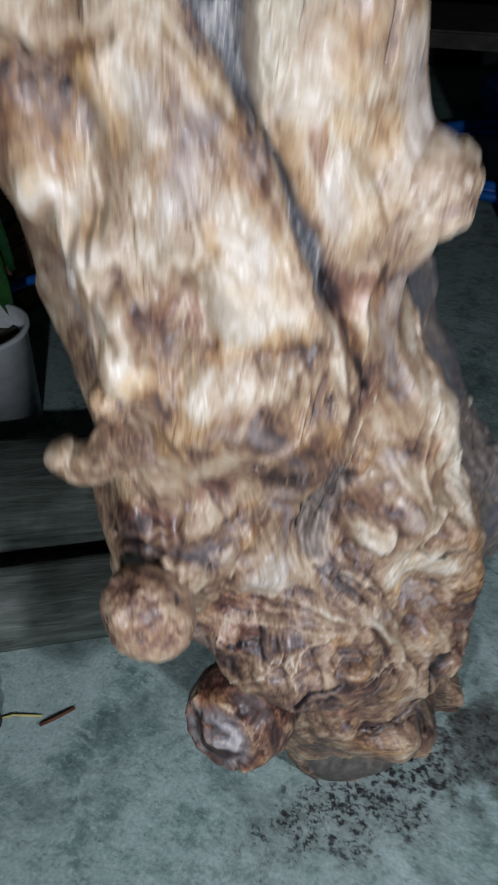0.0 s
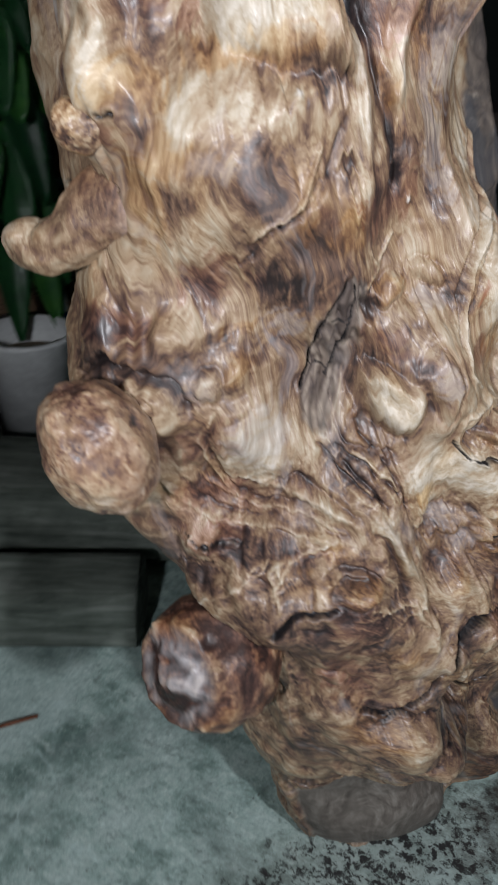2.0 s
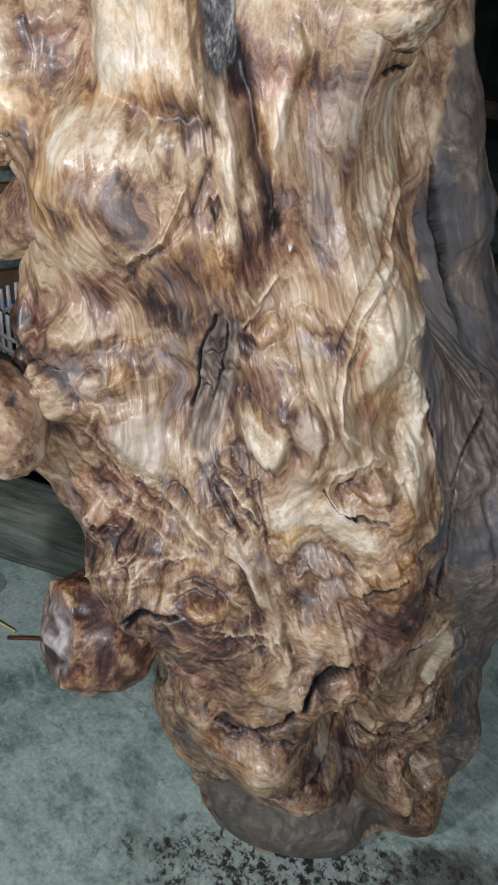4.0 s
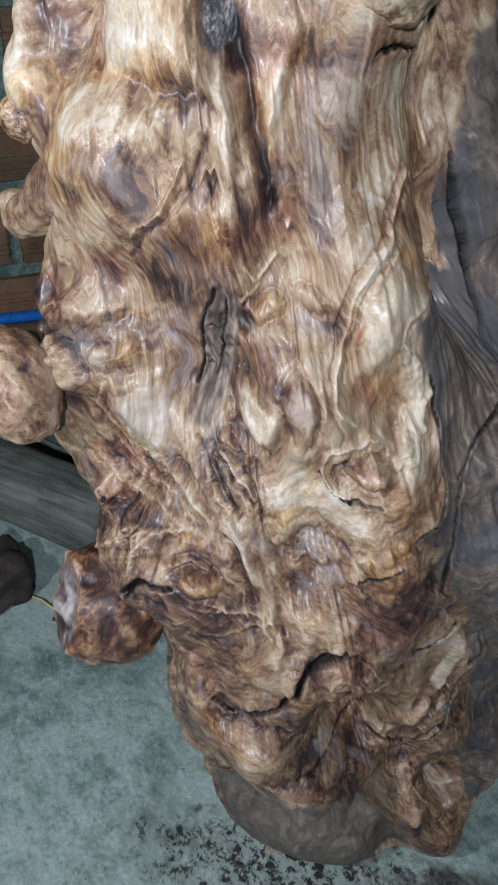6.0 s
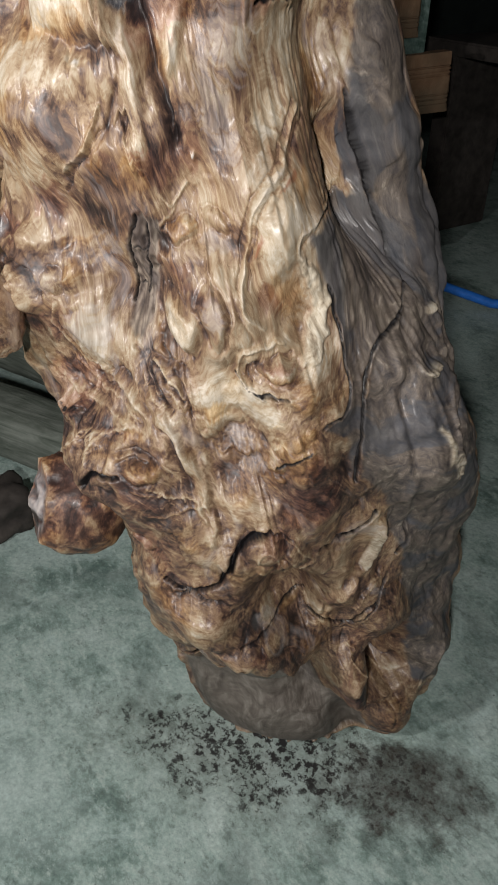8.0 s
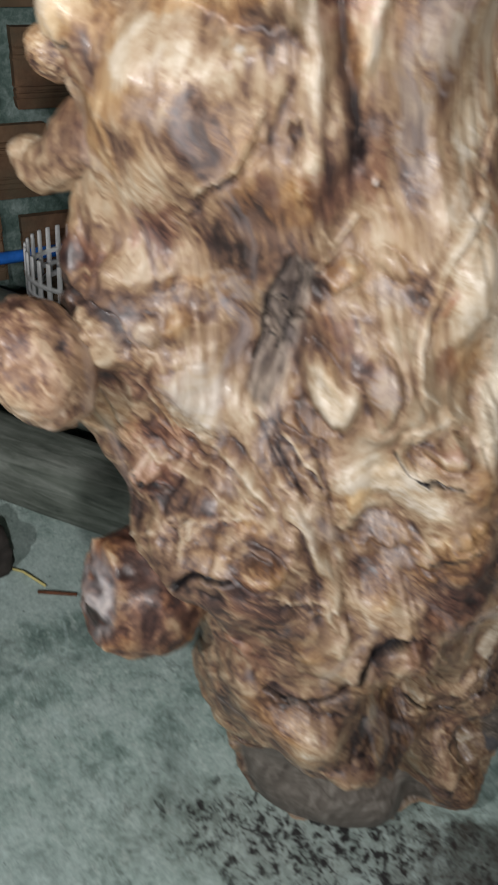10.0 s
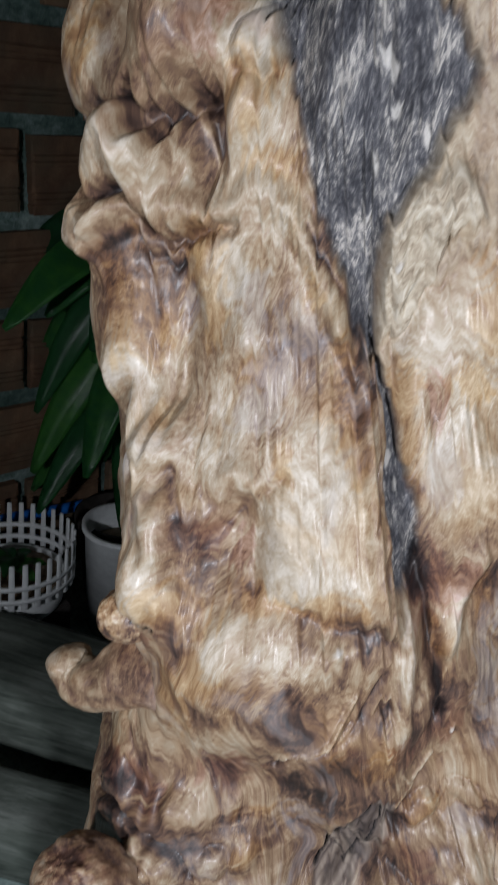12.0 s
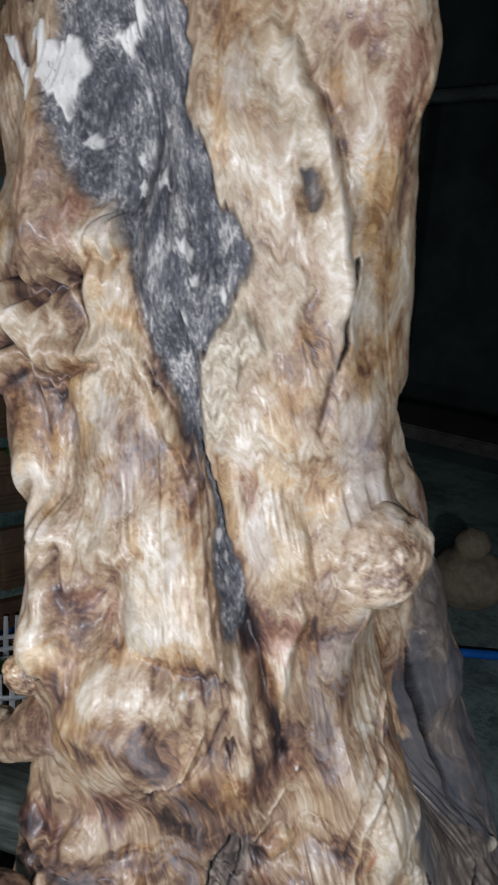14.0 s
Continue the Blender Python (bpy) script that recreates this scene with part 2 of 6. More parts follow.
def clay():
    n = Nodes("hollow_clay_brick")
    info = n.add("ShaderNodeObjectInfo").outputs["Random"]
    w = n.coords()
    spot = n.noise(w, 22, 5, 0.65, 0.3)
    fine = n.noise(w, 190, 3, 0.6)
    col = n.ramp(n.math("ADD", n.math("MULTIPLY", spot, 0.7), n.math("MULTIPLY", info, 0.3)), [(0.3, (0.112, 0.064, 0.04)), (0.5, (0.188, 0.112, 0.066)), (0.75, (0.272, 0.178, 0.11))])
    col = n.mix(n.range(n.noise(w, 7, 4, 0.6), 0.42, 0.7, 0.0, 0.75), col, (0.085, 0.08, 0.055))
    return n.done(col, 0.85, n.bump(fine, 0.5, 0.002, n.bump(spot, 0.4, 0.005)), spec=0.25)


def mossy_mortar():
    n = Nodes("mossy_mortar")
    w = n.coords()
    a, b = n.noise(w, 6, 5, 0.65, 0.5), n.noise(w, 60, 5, 0.7, 0.3)
    col = n.ramp(n.math("ADD", n.math("MULTIPLY", a, 0.6), n.math("MULTIPLY", b, 0.4)), [(0.35, (0.03, 0.06, 0.05)), (0.5, (0.11, 0.17, 0.152)), (0.66, (0.32, 0.41, 0.39))])
    return n.done(col, 0.9, n.bump(b, 0.8, 0.006), spec=0.2)


def grey_timber():
    n = Nodes("grey_timber")
    w = n.coords((0.12, 1, 1))
    g, b = n.noise(w, 60, 5, 0.65, 0.8), n.noise(n.coords(), 9, 4, 0.6)
    col = n.ramp(n.math("ADD", n.math("MULTIPLY", g, 0.6), n.math("MULTIPLY", b, 0.4)), [(0.34, (0.045, 0.057, 0.048)), (0.5, (0.12, 0.14, 0.12)), (0.62, (0.2, 0.225, 0.2)), (0.74, (0.31, 0.33, 0.3))])
    return n.done(col, 0.85, n.bump(g, 0.7, 0.004), spec=0.2)


def plain(name, colour, rough=0.5, spread=0.25, scale=40.0, metal=0.0, spec=0.4, relief=0.001):
    n = Nodes(name)
    w = n.coords()
    t = n.noise(w, scale, 5, 0.65, 0.3)
    dark = tuple(c * (1 - spread) for c in colour)
    light = tuple(min(1.0, c * (1 + spread)) for c in colour)
    return n.done(n.ramp(t, [(0.32, dark), (0.68, light)]), n.range(t, 0.3, 0.7, rough - 0.08, min(1.0, rough + 0.08)), n.bump(t, 0.4, relief), metal, spec)


def leaf_green():
    n = Nodes("glossy_leaf")
    info = n.add("ShaderNodeObjectInfo").outputs["Random"]
    t = n.noise(n.coords(), 30, 4, 0.6)
    col = n.ramp(n.math("ADD", n.math("MULTIPLY", t, 0.5), n.math("MULTIPLY", info, 0.5)), [(0.2, (0.014, 0.075, 0.03)), (0.55, (0.032, 0.15, 0.045)), (0.9, (0.1, 0.32, 0.05))])
    return n.done(col, 0.38, n.bump(t, 0.3, 0.002), spec=0.5)


WOOD, FLOOR, CLAY, MORTAR, TIMBER = burl_wood(), concrete(), clay(), mossy_mortar(), grey_timber()
LEAF = leaf_green()
SAWN = plain("sawn_end_grain", (0.1, 0.115, 0.1), 0.9, 0.5, 45, spec=0.2, relief=0.005)
WHITE = plain("white_plastic", (0.72, 0.75, 0.75), 0.4, 0.15, 30)
SOIL = plain("dry_soil", (0.2, 0.15, 0.1), 0.9, 0.5, 60, relief=0.004)
BLUE = plain("blue_plastic_hose", (0.02, 0.16, 0.6), 0.4, 0.2)
STONE = plain("dark_stone", (0.042, 0.036, 0.032), 0.85, 0.5, 25, relief=0.006)
# near-black colour stands in for surfaces that should lie unlit
PLASTER = plain("near_black_plaster", (0.035, 0.048, 0.046), 0.9, 0.4, 4, relief=0.004)
STRAW = plain("dry_straw", (0.5, 0.45, 0.18), 0.7)
TWIG = plain("brown_twig", (0.13, 0.05, 0.025), 0.8)
STEEL = plain("galvanised_steel", (0.4, 0.45, 0.46), 0.4, 0.2, 60, 0.7)
BAG = plain("tan_sack_cloth", (0.3, 0.25, 0.17), 0.85, 0.25, 50, relief=0.003)


# ---- small mesh helpers ----
def part(name, bm, material, parent=None, label="", smooth=True):
    mesh = bpy.data.meshes.new(name)
    bm.to_mesh(mesh)
    bm.free()
    mesh.materials.append(material)
    if smooth:
        mesh.shade_smooth()
    ob = new(name, mesh)
    ob.parent = parent
    return tagged(ob, label)


def box(size, bevel=0.0, at=(0, 0, 0)):
    bm = bmesh.new()
    bmesh.ops.create_cube(bm, size=1.0, matrix=Matrix.Translation(at) @ Matrix.Diagonal((*size, 1)))
    if bevel:
        bmesh.ops.bevel(bm, geom=bm.edges[:], offset=bevel, segments=2, affect="EDGES")
    return bm


def tube(points, radius, sides=12, taper=None, bm=None):
    """A round rod along points, closed at both ends."""
    bm = bm or bmesh.new()
    points = [Vector(p) for p in points]
    rings = []
    side = None
    for k, p in enumerate(points):
        ahead = (points[min(k + 1, len(points) - 1)] - points[max(k - 1, 0)]).normalized()
        side = ahead.orthogonal().normalized() if side is None else (side - ahead * side.dot(ahead)).normalized()
        up = ahead.cross(side)
        r = radius * (taper(k / (len(points) - 1)) if taper else 1.0)
        rings.append([bm.verts.new(p + r * (math.cos(a) * side + math.sin(a) * up)) for a in (2 * math.pi * j / sides for j in range(sides))])
    for a, b in zip(rings, rings[1:]):
        for j in range(sides):
            bm.faces.new((a[j], a[(j + 1) % sides], b[(j + 1) % sides], b[j]))
    bm.faces.new(rings[0][::-1]), bm.faces.new(rings[-1])
    return bm


def turned(profile, sides=48, bm=None):
    """A body of revolution from (radius, height) pairs."""
    bm = bm or bmesh.new()
    rings = [[bm.verts.new((r * math.cos(a), r * math.sin(a), z)) for a in (2 * math.pi * j / sides for j in range(sides))] for r, z in profile]
    for a, b in zip(rings, rings[1:]):
        for j in range(sides):
            bm.faces.new((a[j], a[(j + 1) % sides], b[(j + 1) % sides], b[j]))
    return bm


# ---- the gnarled trunk ----
def lattice(ix, iy, iz, seed):
    h = (ix * 374761393 + iy * 668265263 + iz * 1440662683 + seed * 1274126177) & 0xFFFFFFFF
    h = ((h ^ (h >> 15)) * 1103515245 + 12345) & 0xFFFFFFFF
    h = ((h ^ (h >> 13)) * 1274126177) & 0xFFFFFFFF
    return ((h ^ (h >> 16)) & 0xFFFF) / 32767.5 - 1.0


def cloud(x, y, z, seed=0, octaves=1, gain=0.5):
    """Smooth noise between about -1 and 1 on arrays."""
    total, weight, out = 0.0, 1.0, 0.0
    for o in range(octaves):
        fx, fy, fz = np.floor(x), np.floor(y), np.floor(z)
        ix, iy, iz = fx.astype(np.int64), fy.astype(np.int64), fz.astype(np.int64)
        u, v, w = x - fx, y - fy, z - fz
        u, v, w = u * u * (3 - 2 * u), v * v * (3 - 2 * v), w * w * (3 - 2 * w)
        acc = 0.0
        for dx in (0, 1):
            for dy in (0, 1):
                for dz in (0, 1):
                    acc = acc + lattice(ix + dx, iy + dy, iz + dz, seed + o) * (u if dx else 1 - u) * (v if dy else 1 - v) * (w if dz else 1 - w)
        out, total, weight = out + weight * acc, total + weight, weight * gain
        x, y, z = x * 2.03, y * 2.03, z * 2.03
    return out / total * 1.6


# cross sections: height, centre x and y, half length, half depth, turn
SECTIONS = np.array([
    (0.000, 0.102, 0.755, 0.175, 0.108, 1.206),
    (0.100, 0.099, 0.744, 0.192, 0.112, 1.217),
    (0.200, 0.092, 0.726, 0.206, 0.118, 1.267),
    (0.300, 0.086, 0.701, 0.217, 0.130, 1.274),
    (0.420, 0.075, 0.671, 0.226, 0.146, 1.151),
    (0.550, 0.042, 0.648, 0.226, 0.143, 0.945),
    (0.700, 0.003, 0.635, 0.214, 0.132, 0.908),
    (0.850, -0.024, 0.621, 0.192, 0.125, 0.982),
    (1.000, -0.053, 0.609, 0.176, 0.114, 0.782),
    (1.150, -0.081, 0.594, 0.177, 0.101, 0.495),
    (1.370, -0.104, 0.583, 0.185, 0.088, 0.192),
])
TURN_METRES = 0.18  # metres of skin for one radian
FRONT = -1.05  # the bearing, in radians, from which s counts
HALF = math.pi * TURN_METRES
TOP = 1.372
COLS = np.r_[np.linspace(-0.40, 0.40, 600, endpoint=False), np.linspace(0.40, 2 * HALF - 0.40, 90, endpoint=False)]
COLS = np.where(COLS > HALF, COLS - 2 * HALF, COLS)
ROWS = np.linspace(0.0, TOP, 920)
Z, S = np.meshgrid(ROWS, COLS, indexing="ij")


def section(z):
    """The cross section at a height, eased between the given ones."""
    zs = SECTIONS[:, 0]
    out = []
    for k in range(1, 6):
        out.append((np.interp(z - 0.035, zs, SECTIONS[:, k]) + 2 * np.interp(z, zs, SECTIONS[:, k]) + np.interp(z + 0.035, zs, SECTIONS[:, k])) / 4)
    return out


def skin(s, z, lift):
    """The place on the trunk at s metres round and z metres up, lifted off the plain body."""
    cx, cy, a, b, turn = section(z)
    phi = s / TURN_METRES + FRONT - turn
    u, v = np.cos(phi), np.sin(phi)
    far = 1 / np.hypot(u / a, v / b)
    u, v = u * far, v * far
    nu, nv = u / a**2, v / b**2
    size = np.hypot(nu, nv)
    u, v = u + lift * nu / size, v + lift * nv / size
    c, k = np.cos(turn), np.sin(turn)
    return cx + u * c - v * k, cy + u * k + v * c, z


X0, Y0, _ = skin(S, Z, 0.0)
WARP_S = S + 0.0035 * cloud(X0 * 45, Y0 * 45, Z * 45, 3, 2)
WARP_Z = Z + 0.0035 * cloud(X0 * 45, Y0 * 45, Z * 45, 11, 2)
RAG_S = WARP_S + 0.002 * cloud(X0 * 150, Y0 * 150, Z * 110, 21, 2)
RAG_Z = WARP_Z + 0.0028 * cloud(X0 * 150, Y0 * 150, Z * 110, 31, 2)
LEAN = cloud(X0 * 16, Y0 * 16, Z * 16, 29, 2)
TEAR = cloud(WARP_S * 80 + 20 * LEAN, WARP_Z * 55 + 10 * LEAN, X0 * 30, 25, 3, 0.5)
LIFT = np.zeros_like(S)
TONE = np.zeros_like(S)
FLOW = np.zeros_like(S)
ZONES = {k: np.zeros_like(S) for k in ("char", "bark", "grey", "chalk", "red", "foot", "flake", "white", "gold", "plum", "crack_shade", "light", "deep")}


def window(s, z, rs, rz):
    r0, r1 = np.searchsorted(ROWS, (z - rz, z + rz))
    cols = np.nonzero(np.abs((COLS - s + HALF) % (2 * HALF) - HALF) <= rs)[0]
    return np.ix_(np.arange(r0, r1), cols)


def around(s0, s):
    return (s - s0 + HALF) % (2 * HALF) - HALF


def bump(s, z, rs, rz, height, tone=0.0):
    at = window(s, z, 2.1 * rs + 0.01, 2.1 * rz + 0.01)
    ds, dz = around(s, WARP_S[at]), WARP_Z[at] - z
    d2 = (ds / rs) ** 2 + (dz / rz) ** 2
    dome = np.exp(-0.9 * d2**1.4)
    LIFT[at] += height * dome
    # stain and shade of the relief share this tone: dark hollows, mostly pale tops
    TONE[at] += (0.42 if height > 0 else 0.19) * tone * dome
    if tone:
        FLOW[at] -= 0.35 * ds * np.exp(-1.7 * d2)


def knob(s, z, rs, rz, height, tone=0.0):
    """A round swelling with a steep edge and a crease round it."""
    at = window(s, z, 1.7 * rs + 0.006, 1.7 * rz + 0.006)
    ds, dz = around(s, WARP_S[at]), WARP_Z[at] - z
    d = np.hypot(ds / rs, dz / rz)
    dome = (1 - 0.3 * np.clip(d, 0, 1) ** 2) / (1 + np.exp((d - 0.84) / 0.1))
    ring = np.exp(-(((d - 1.14) / 0.14) ** 2))
    LIFT[at] += height * dome - min(0.25 * height, 0.0025) * ring
    # crease round the dome darkened in colour, doubling as its shade
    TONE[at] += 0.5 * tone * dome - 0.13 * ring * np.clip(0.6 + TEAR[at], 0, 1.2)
    FLOW[at] -= 0.35 * ds * np.exp(-1.7 * d * d)


def dab(s, z, rs, rz, kind, amount=1.0):
    """A soft ragged drift of colour in the wood; dark ones also paint shade in folds."""
    at = window(s, z, 2.4 * rs + 0.01, 2.4 * rz + 0.01)
    ds, dz = around(s, RAG_S[at] * 0.6 + WARP_S[at] * 0.4 + 0.5 * FLOW[at]), RAG_Z[at] * 0.8 + WARP_Z[at] * 0.2 - z
    form = amount * np.clip(1.5 - ((ds / rs) ** 2 + (dz / rz) ** 2) * 1.25 + 1.3 * TEAR[at], 0, 1)
    form = form * form * (3 - 2 * form)
    if kind == "pale":
        ZONES["light"][at] = np.maximum(ZONES["light"][at], form)
    elif kind == "dark":
        ZONES["deep"][at] = np.maximum(ZONES["deep"][at], form)
    elif kind == "silver":
        ZONES["grey"][at] = np.maximum(ZONES["grey"][at], 0.42 * form)
    else:
        ZONES[kind][at] = np.maximum(ZONES[kind][at], form)


def to_path(points, s, z):
    best = np.full(s.shape, 9.0)
    for (s0, z0), (s1, z1) in zip(points, points[1:]):
        vs, vz = s1 - s0, z1 - z0
        ps, pz = around(s0, s), z - z0
        t = np.clip((ps * vs + pz * vz) / (vs * vs + vz * vz + 1e-9), 0, 1)
        best = np.minimum(best, np.hypot(ps - t * vs, pz - t * vz))
    return best


def eased(points):
    """The same path with its corners rounded."""
    for _ in range(2 if len(points) > 2 else 0):
        cut = [points[0]]
        for (s0, z0), (s1, z1) in zip(points, points[1:]):
            cut += [(0.75 * s0 + 0.25 * s1, 0.75 * z0 + 0.25 * z1), (0.25 * s0 + 0.75 * s1, 0.25 * z0 + 0.75 * z1)]
        points = cut + [points[-1]]
    return points


def span(points, more):
    ss, zz = [p[0] for p in points], [p[1] for p in points]
    return window((min(ss) + max(ss)) / 2, (min(zz) + max(zz)) / 2, (max(ss) - min(ss)) / 2 + more, (max(zz) - min(zz)) / 2 + more)


def ridge(points, width, height, tone=0.0):
    at = span(points, 2.6 * width + 0.01)
    d = to_path(eased(points), WARP_S[at], WARP_Z[at]) / width
    form = np.exp(-0.9 * d**2)
    LIFT[at] += height * form
    # grooves carry dark tones that paint their shade along with their stain
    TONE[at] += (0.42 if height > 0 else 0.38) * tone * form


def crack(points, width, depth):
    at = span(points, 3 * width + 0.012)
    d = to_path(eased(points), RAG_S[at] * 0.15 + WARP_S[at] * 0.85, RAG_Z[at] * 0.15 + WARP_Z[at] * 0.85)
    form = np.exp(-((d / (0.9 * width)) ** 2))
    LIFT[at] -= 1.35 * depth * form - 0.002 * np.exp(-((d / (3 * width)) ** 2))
    # the groove's shade is painted on, wider than the groove itself
    ZONES["crack_shade"][at] = np.maximum(ZONES["crack_shade"][at], np.clip(2.6 * np.exp(-((d / (1.15 * width)) ** 2)) - 0.35, 0, 1))


def patch(points, kind, lift, edge, amount=1.0):
    at = span(points, 2 * edge + 0.012)
    s, z = RAG_S[at], RAG_Z[at]
    ring = points + points[:1]
    inside = np.zeros(s.shape, bool)
    mid = (min(p[0] for p in points) + max(p[0] for p in points)) / 2
    sm = around(mid, s)
    for (s0, z0), (s1, z1) in zip(ring, ring[1:]):
        a, b = around(mid, s0), around(mid, s1)
        cross = (z0 > z) != (z1 > z)
        inside ^= cross & (sm < (b - a) * (z - z0) / (z1 - z0 + 1e-9) + a)
    d = to_path(ring, s, z) * np.where(inside, 1, -1)
    form = np.clip(d / edge * 0.5 + 0.5, 0, 1)
    form = form * form * (3 - 2 * form)
    LIFT[at] += lift * form
    ZONES[kind][at] = np.maximum(ZONES[kind][at], amount * form)


# upper left block and its burls
bump(-0.266, 1.191, 0.043, 0.044, 0.0224, 0.2)
bump(-0.187, 1.176, 0.034, 0.027, 0.0112, -0.1)
bump(-0.244, 1.260, 0.037, 0.059, 0.0080, 0.1)
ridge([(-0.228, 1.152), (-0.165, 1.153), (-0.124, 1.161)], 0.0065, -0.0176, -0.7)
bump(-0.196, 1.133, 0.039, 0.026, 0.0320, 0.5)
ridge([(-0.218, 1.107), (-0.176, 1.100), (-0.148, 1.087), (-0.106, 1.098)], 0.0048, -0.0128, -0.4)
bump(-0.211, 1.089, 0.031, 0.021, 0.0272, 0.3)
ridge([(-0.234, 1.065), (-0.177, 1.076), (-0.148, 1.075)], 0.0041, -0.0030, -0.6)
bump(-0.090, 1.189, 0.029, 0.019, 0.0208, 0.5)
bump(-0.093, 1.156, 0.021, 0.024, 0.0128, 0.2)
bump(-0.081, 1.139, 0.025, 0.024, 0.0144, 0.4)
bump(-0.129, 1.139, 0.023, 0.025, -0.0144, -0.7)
ridge([(-0.145, 1.164), (-0.127, 1.139), (-0.117, 1.119)], 0.0020, 0.0020, 0.8)
ridge([(-0.151, 1.152), (-0.142, 1.131), (-0.138, 1.116)], 0.0020, 0.0020, 0.7)
bump(-0.137, 1.190, 0.018, 0.019, 0.0144, -0.2)
ridge([(-0.159, 1.106), (-0.110, 1.106), (-0.065, 1.107), (-0.038, 1.078), (-0.013, 1.041)], 0.0113, 0.0128, 0.5)
ridge([(-0.148, 1.077), (-0.140, 1.032), (-0.150, 0.997)], 0.0112, -0.0064, -0.1)
bump(-0.197, 1.036, 0.017, 0.041, 0.0048, 0.25)
bump(-0.192, 0.999, 0.020, 0.020, 0.0072, 0.7)
bump(-0.163, 0.973, 0.022, 0.018, 0.0096, 0.5)
bump(-0.105, 1.064, 0.035, 0.024, 0.0048, 0.5)
bump(-0.080, 1.034, 0.023, 0.020, 0.0048, 0.3)
bump(-0.079, 1.000, 0.033, 0.022, -0.0060, 0)
bump(-0.121, 1.027, 0.036, 0.025, 0.0036, 0.4)
ridge([(-0.174, 0.965), (-0.126, 0.971), (-0.091, 0.959), (-0.057, 0.934), (-0.040, 0.905)], 0.0118, 0.0072, 0.35)
bump(-0.031, 0.968, 0.037, 0.032, 0.0072, 0.8)
bump(-0.012, 0.927, 0.026, 0.033, 0.0048, 0.5)
ridge([(-0.178, 0.938), (-0.203, 0.891), (-0.184, 0.863), (-0.164, 0.846)], 0.0147, 0.0096, 0.2)
bump(-0.160, 0.885, 0.021, 0.023, 0.0072, 0.2)
bump(-0.104, 0.915, 0.025, 0.025, -0.0072, -0.1)
bump(-0.058, 0.903, 0.017, 0.025, 0.0096, 0.8)
bump(-0.096, 0.954, 0.020, 0.012, 0.0048, -0.2)
ridge([(-0.059, 0.883), (-0.021, 0.872), (0.022, 0.868)], 0.0090, -0.0084, -0.5)
bump(0.001, 0.893, 0.020, 0.019, 0.0060, 0.3)
ridge([(-0.013, 1.041), (0.008, 1.002), (0.013, 0.964), (0.016, 0.905), (0.019, 0.874)], 0.0100, 0.0096, 0.1)
patch([(-0.158, 1.306), (-0.130, 1.257), (-0.115, 1.226), (-0.073, 1.193), (-0.059, 1.169), (-0.045, 1.140), (-0.028, 1.098), (0.001, 1.037), (0.021, 1.021), (0.028, 1.023), (0.020, 1.062), (0.034, 1.102), (0.069, 1.121), (0.106, 1.163), (0.108, 1.174), (0.073, 1.203), (0.064, 1.236), (0.038, 1.278), (0.043, 1.308), (0.044, 1.342), (-0.168, 1.371)], "char", -0.0090, 0.0034, 1.0)
patch([(0.023, 1.027), (0.033, 1.023), (0.038, 0.992), (0.047, 0.959), (0.052, 0.918), (0.036, 0.903), (0.024, 0.905), (0.020, 0.942), (0.027, 0.983)], "char", -0.0080, 0.0020, 1.0)
patch([(-0.198, 1.336), (-0.122, 1.328), (-0.110, 1.313), (-0.118, 1.297), (-0.119, 1.276), (-0.137, 1.289), (-0.169, 1.312)], "white", 0.0030, 0.0013, 1.0)
patch([(-0.252, 1.340), (-0.226, 1.338), (-0.209, 1.321), (-0.201, 1.298), (-0.219, 1.308)], "white", 0.0030, 0.0014, 1.0)
patch([(-0.197, 1.306), (-0.170, 1.300), (-0.166, 1.290), (-0.185, 1.296)], "white", 0.0030, 0.0013, 1.0)
patch([(-0.081, 1.320), (-0.043, 1.323), (-0.034, 1.315), (-0.061, 1.307)], "white", 0.0030, 0.0012, 1.0)
patch([(-0.042, 1.342), (-0.027, 1.341), (-0.020, 1.321), (-0.031, 1.320)], "white", 0.0030, 0.0012, 1.0)
patch([(-0.074, 1.238), (-0.067, 1.242), (-0.060, 1.237), (-0.062, 1.231), (-0.069, 1.233)], "white", 0.0020, 0.0009, 0.7)
patch([(-0.001, 1.218), (0.007, 1.223), (0.014, 1.218), (0.011, 1.211), (0.003, 1.212)], "white", 0.0020, 0.0008, 0.7)
patch([(0.028, 1.184), (0.037, 1.189), (0.044, 1.184), (0.039, 1.175), (0.031, 1.177)], "white", 0.0020, 0.0008, 0.7)
patch([(0.039, 1.164), (0.045, 1.169), (0.050, 1.165), (0.047, 1.158), (0.042, 1.160)], "white", 0.0020, 0.0008, 0.7)
patch([(0.019, 1.133), (0.027, 1.138), (0.030, 1.133), (0.025, 1.127), (0.019, 1.128)], "white", 0.0020, 0.0008, 0.7)
patch([(-0.054, 1.288), (-0.047, 1.291), (-0.040, 1.287), (-0.043, 1.281), (-0.050, 1.283)], "white", 0.0020, 0.0009, 0.7)
patch([(-0.112, 1.256), (-0.105, 1.261), (-0.097, 1.256), (-0.099, 1.249), (-0.107, 1.251)], "white", 0.0020, 0.0009, 0.7)
patch([(-0.075, 1.216), (-0.067, 1.221), (-0.059, 1.216), (-0.062, 1.208), (-0.070, 1.210)], "white", 0.0020, 0.0009, 0.7)
patch([(-0.011, 1.263), (-0.006, 1.266), (-0.000, 1.263), (-0.002, 1.258), (-0.008, 1.259)], "white", 0.0020, 0.0009, 0.7)
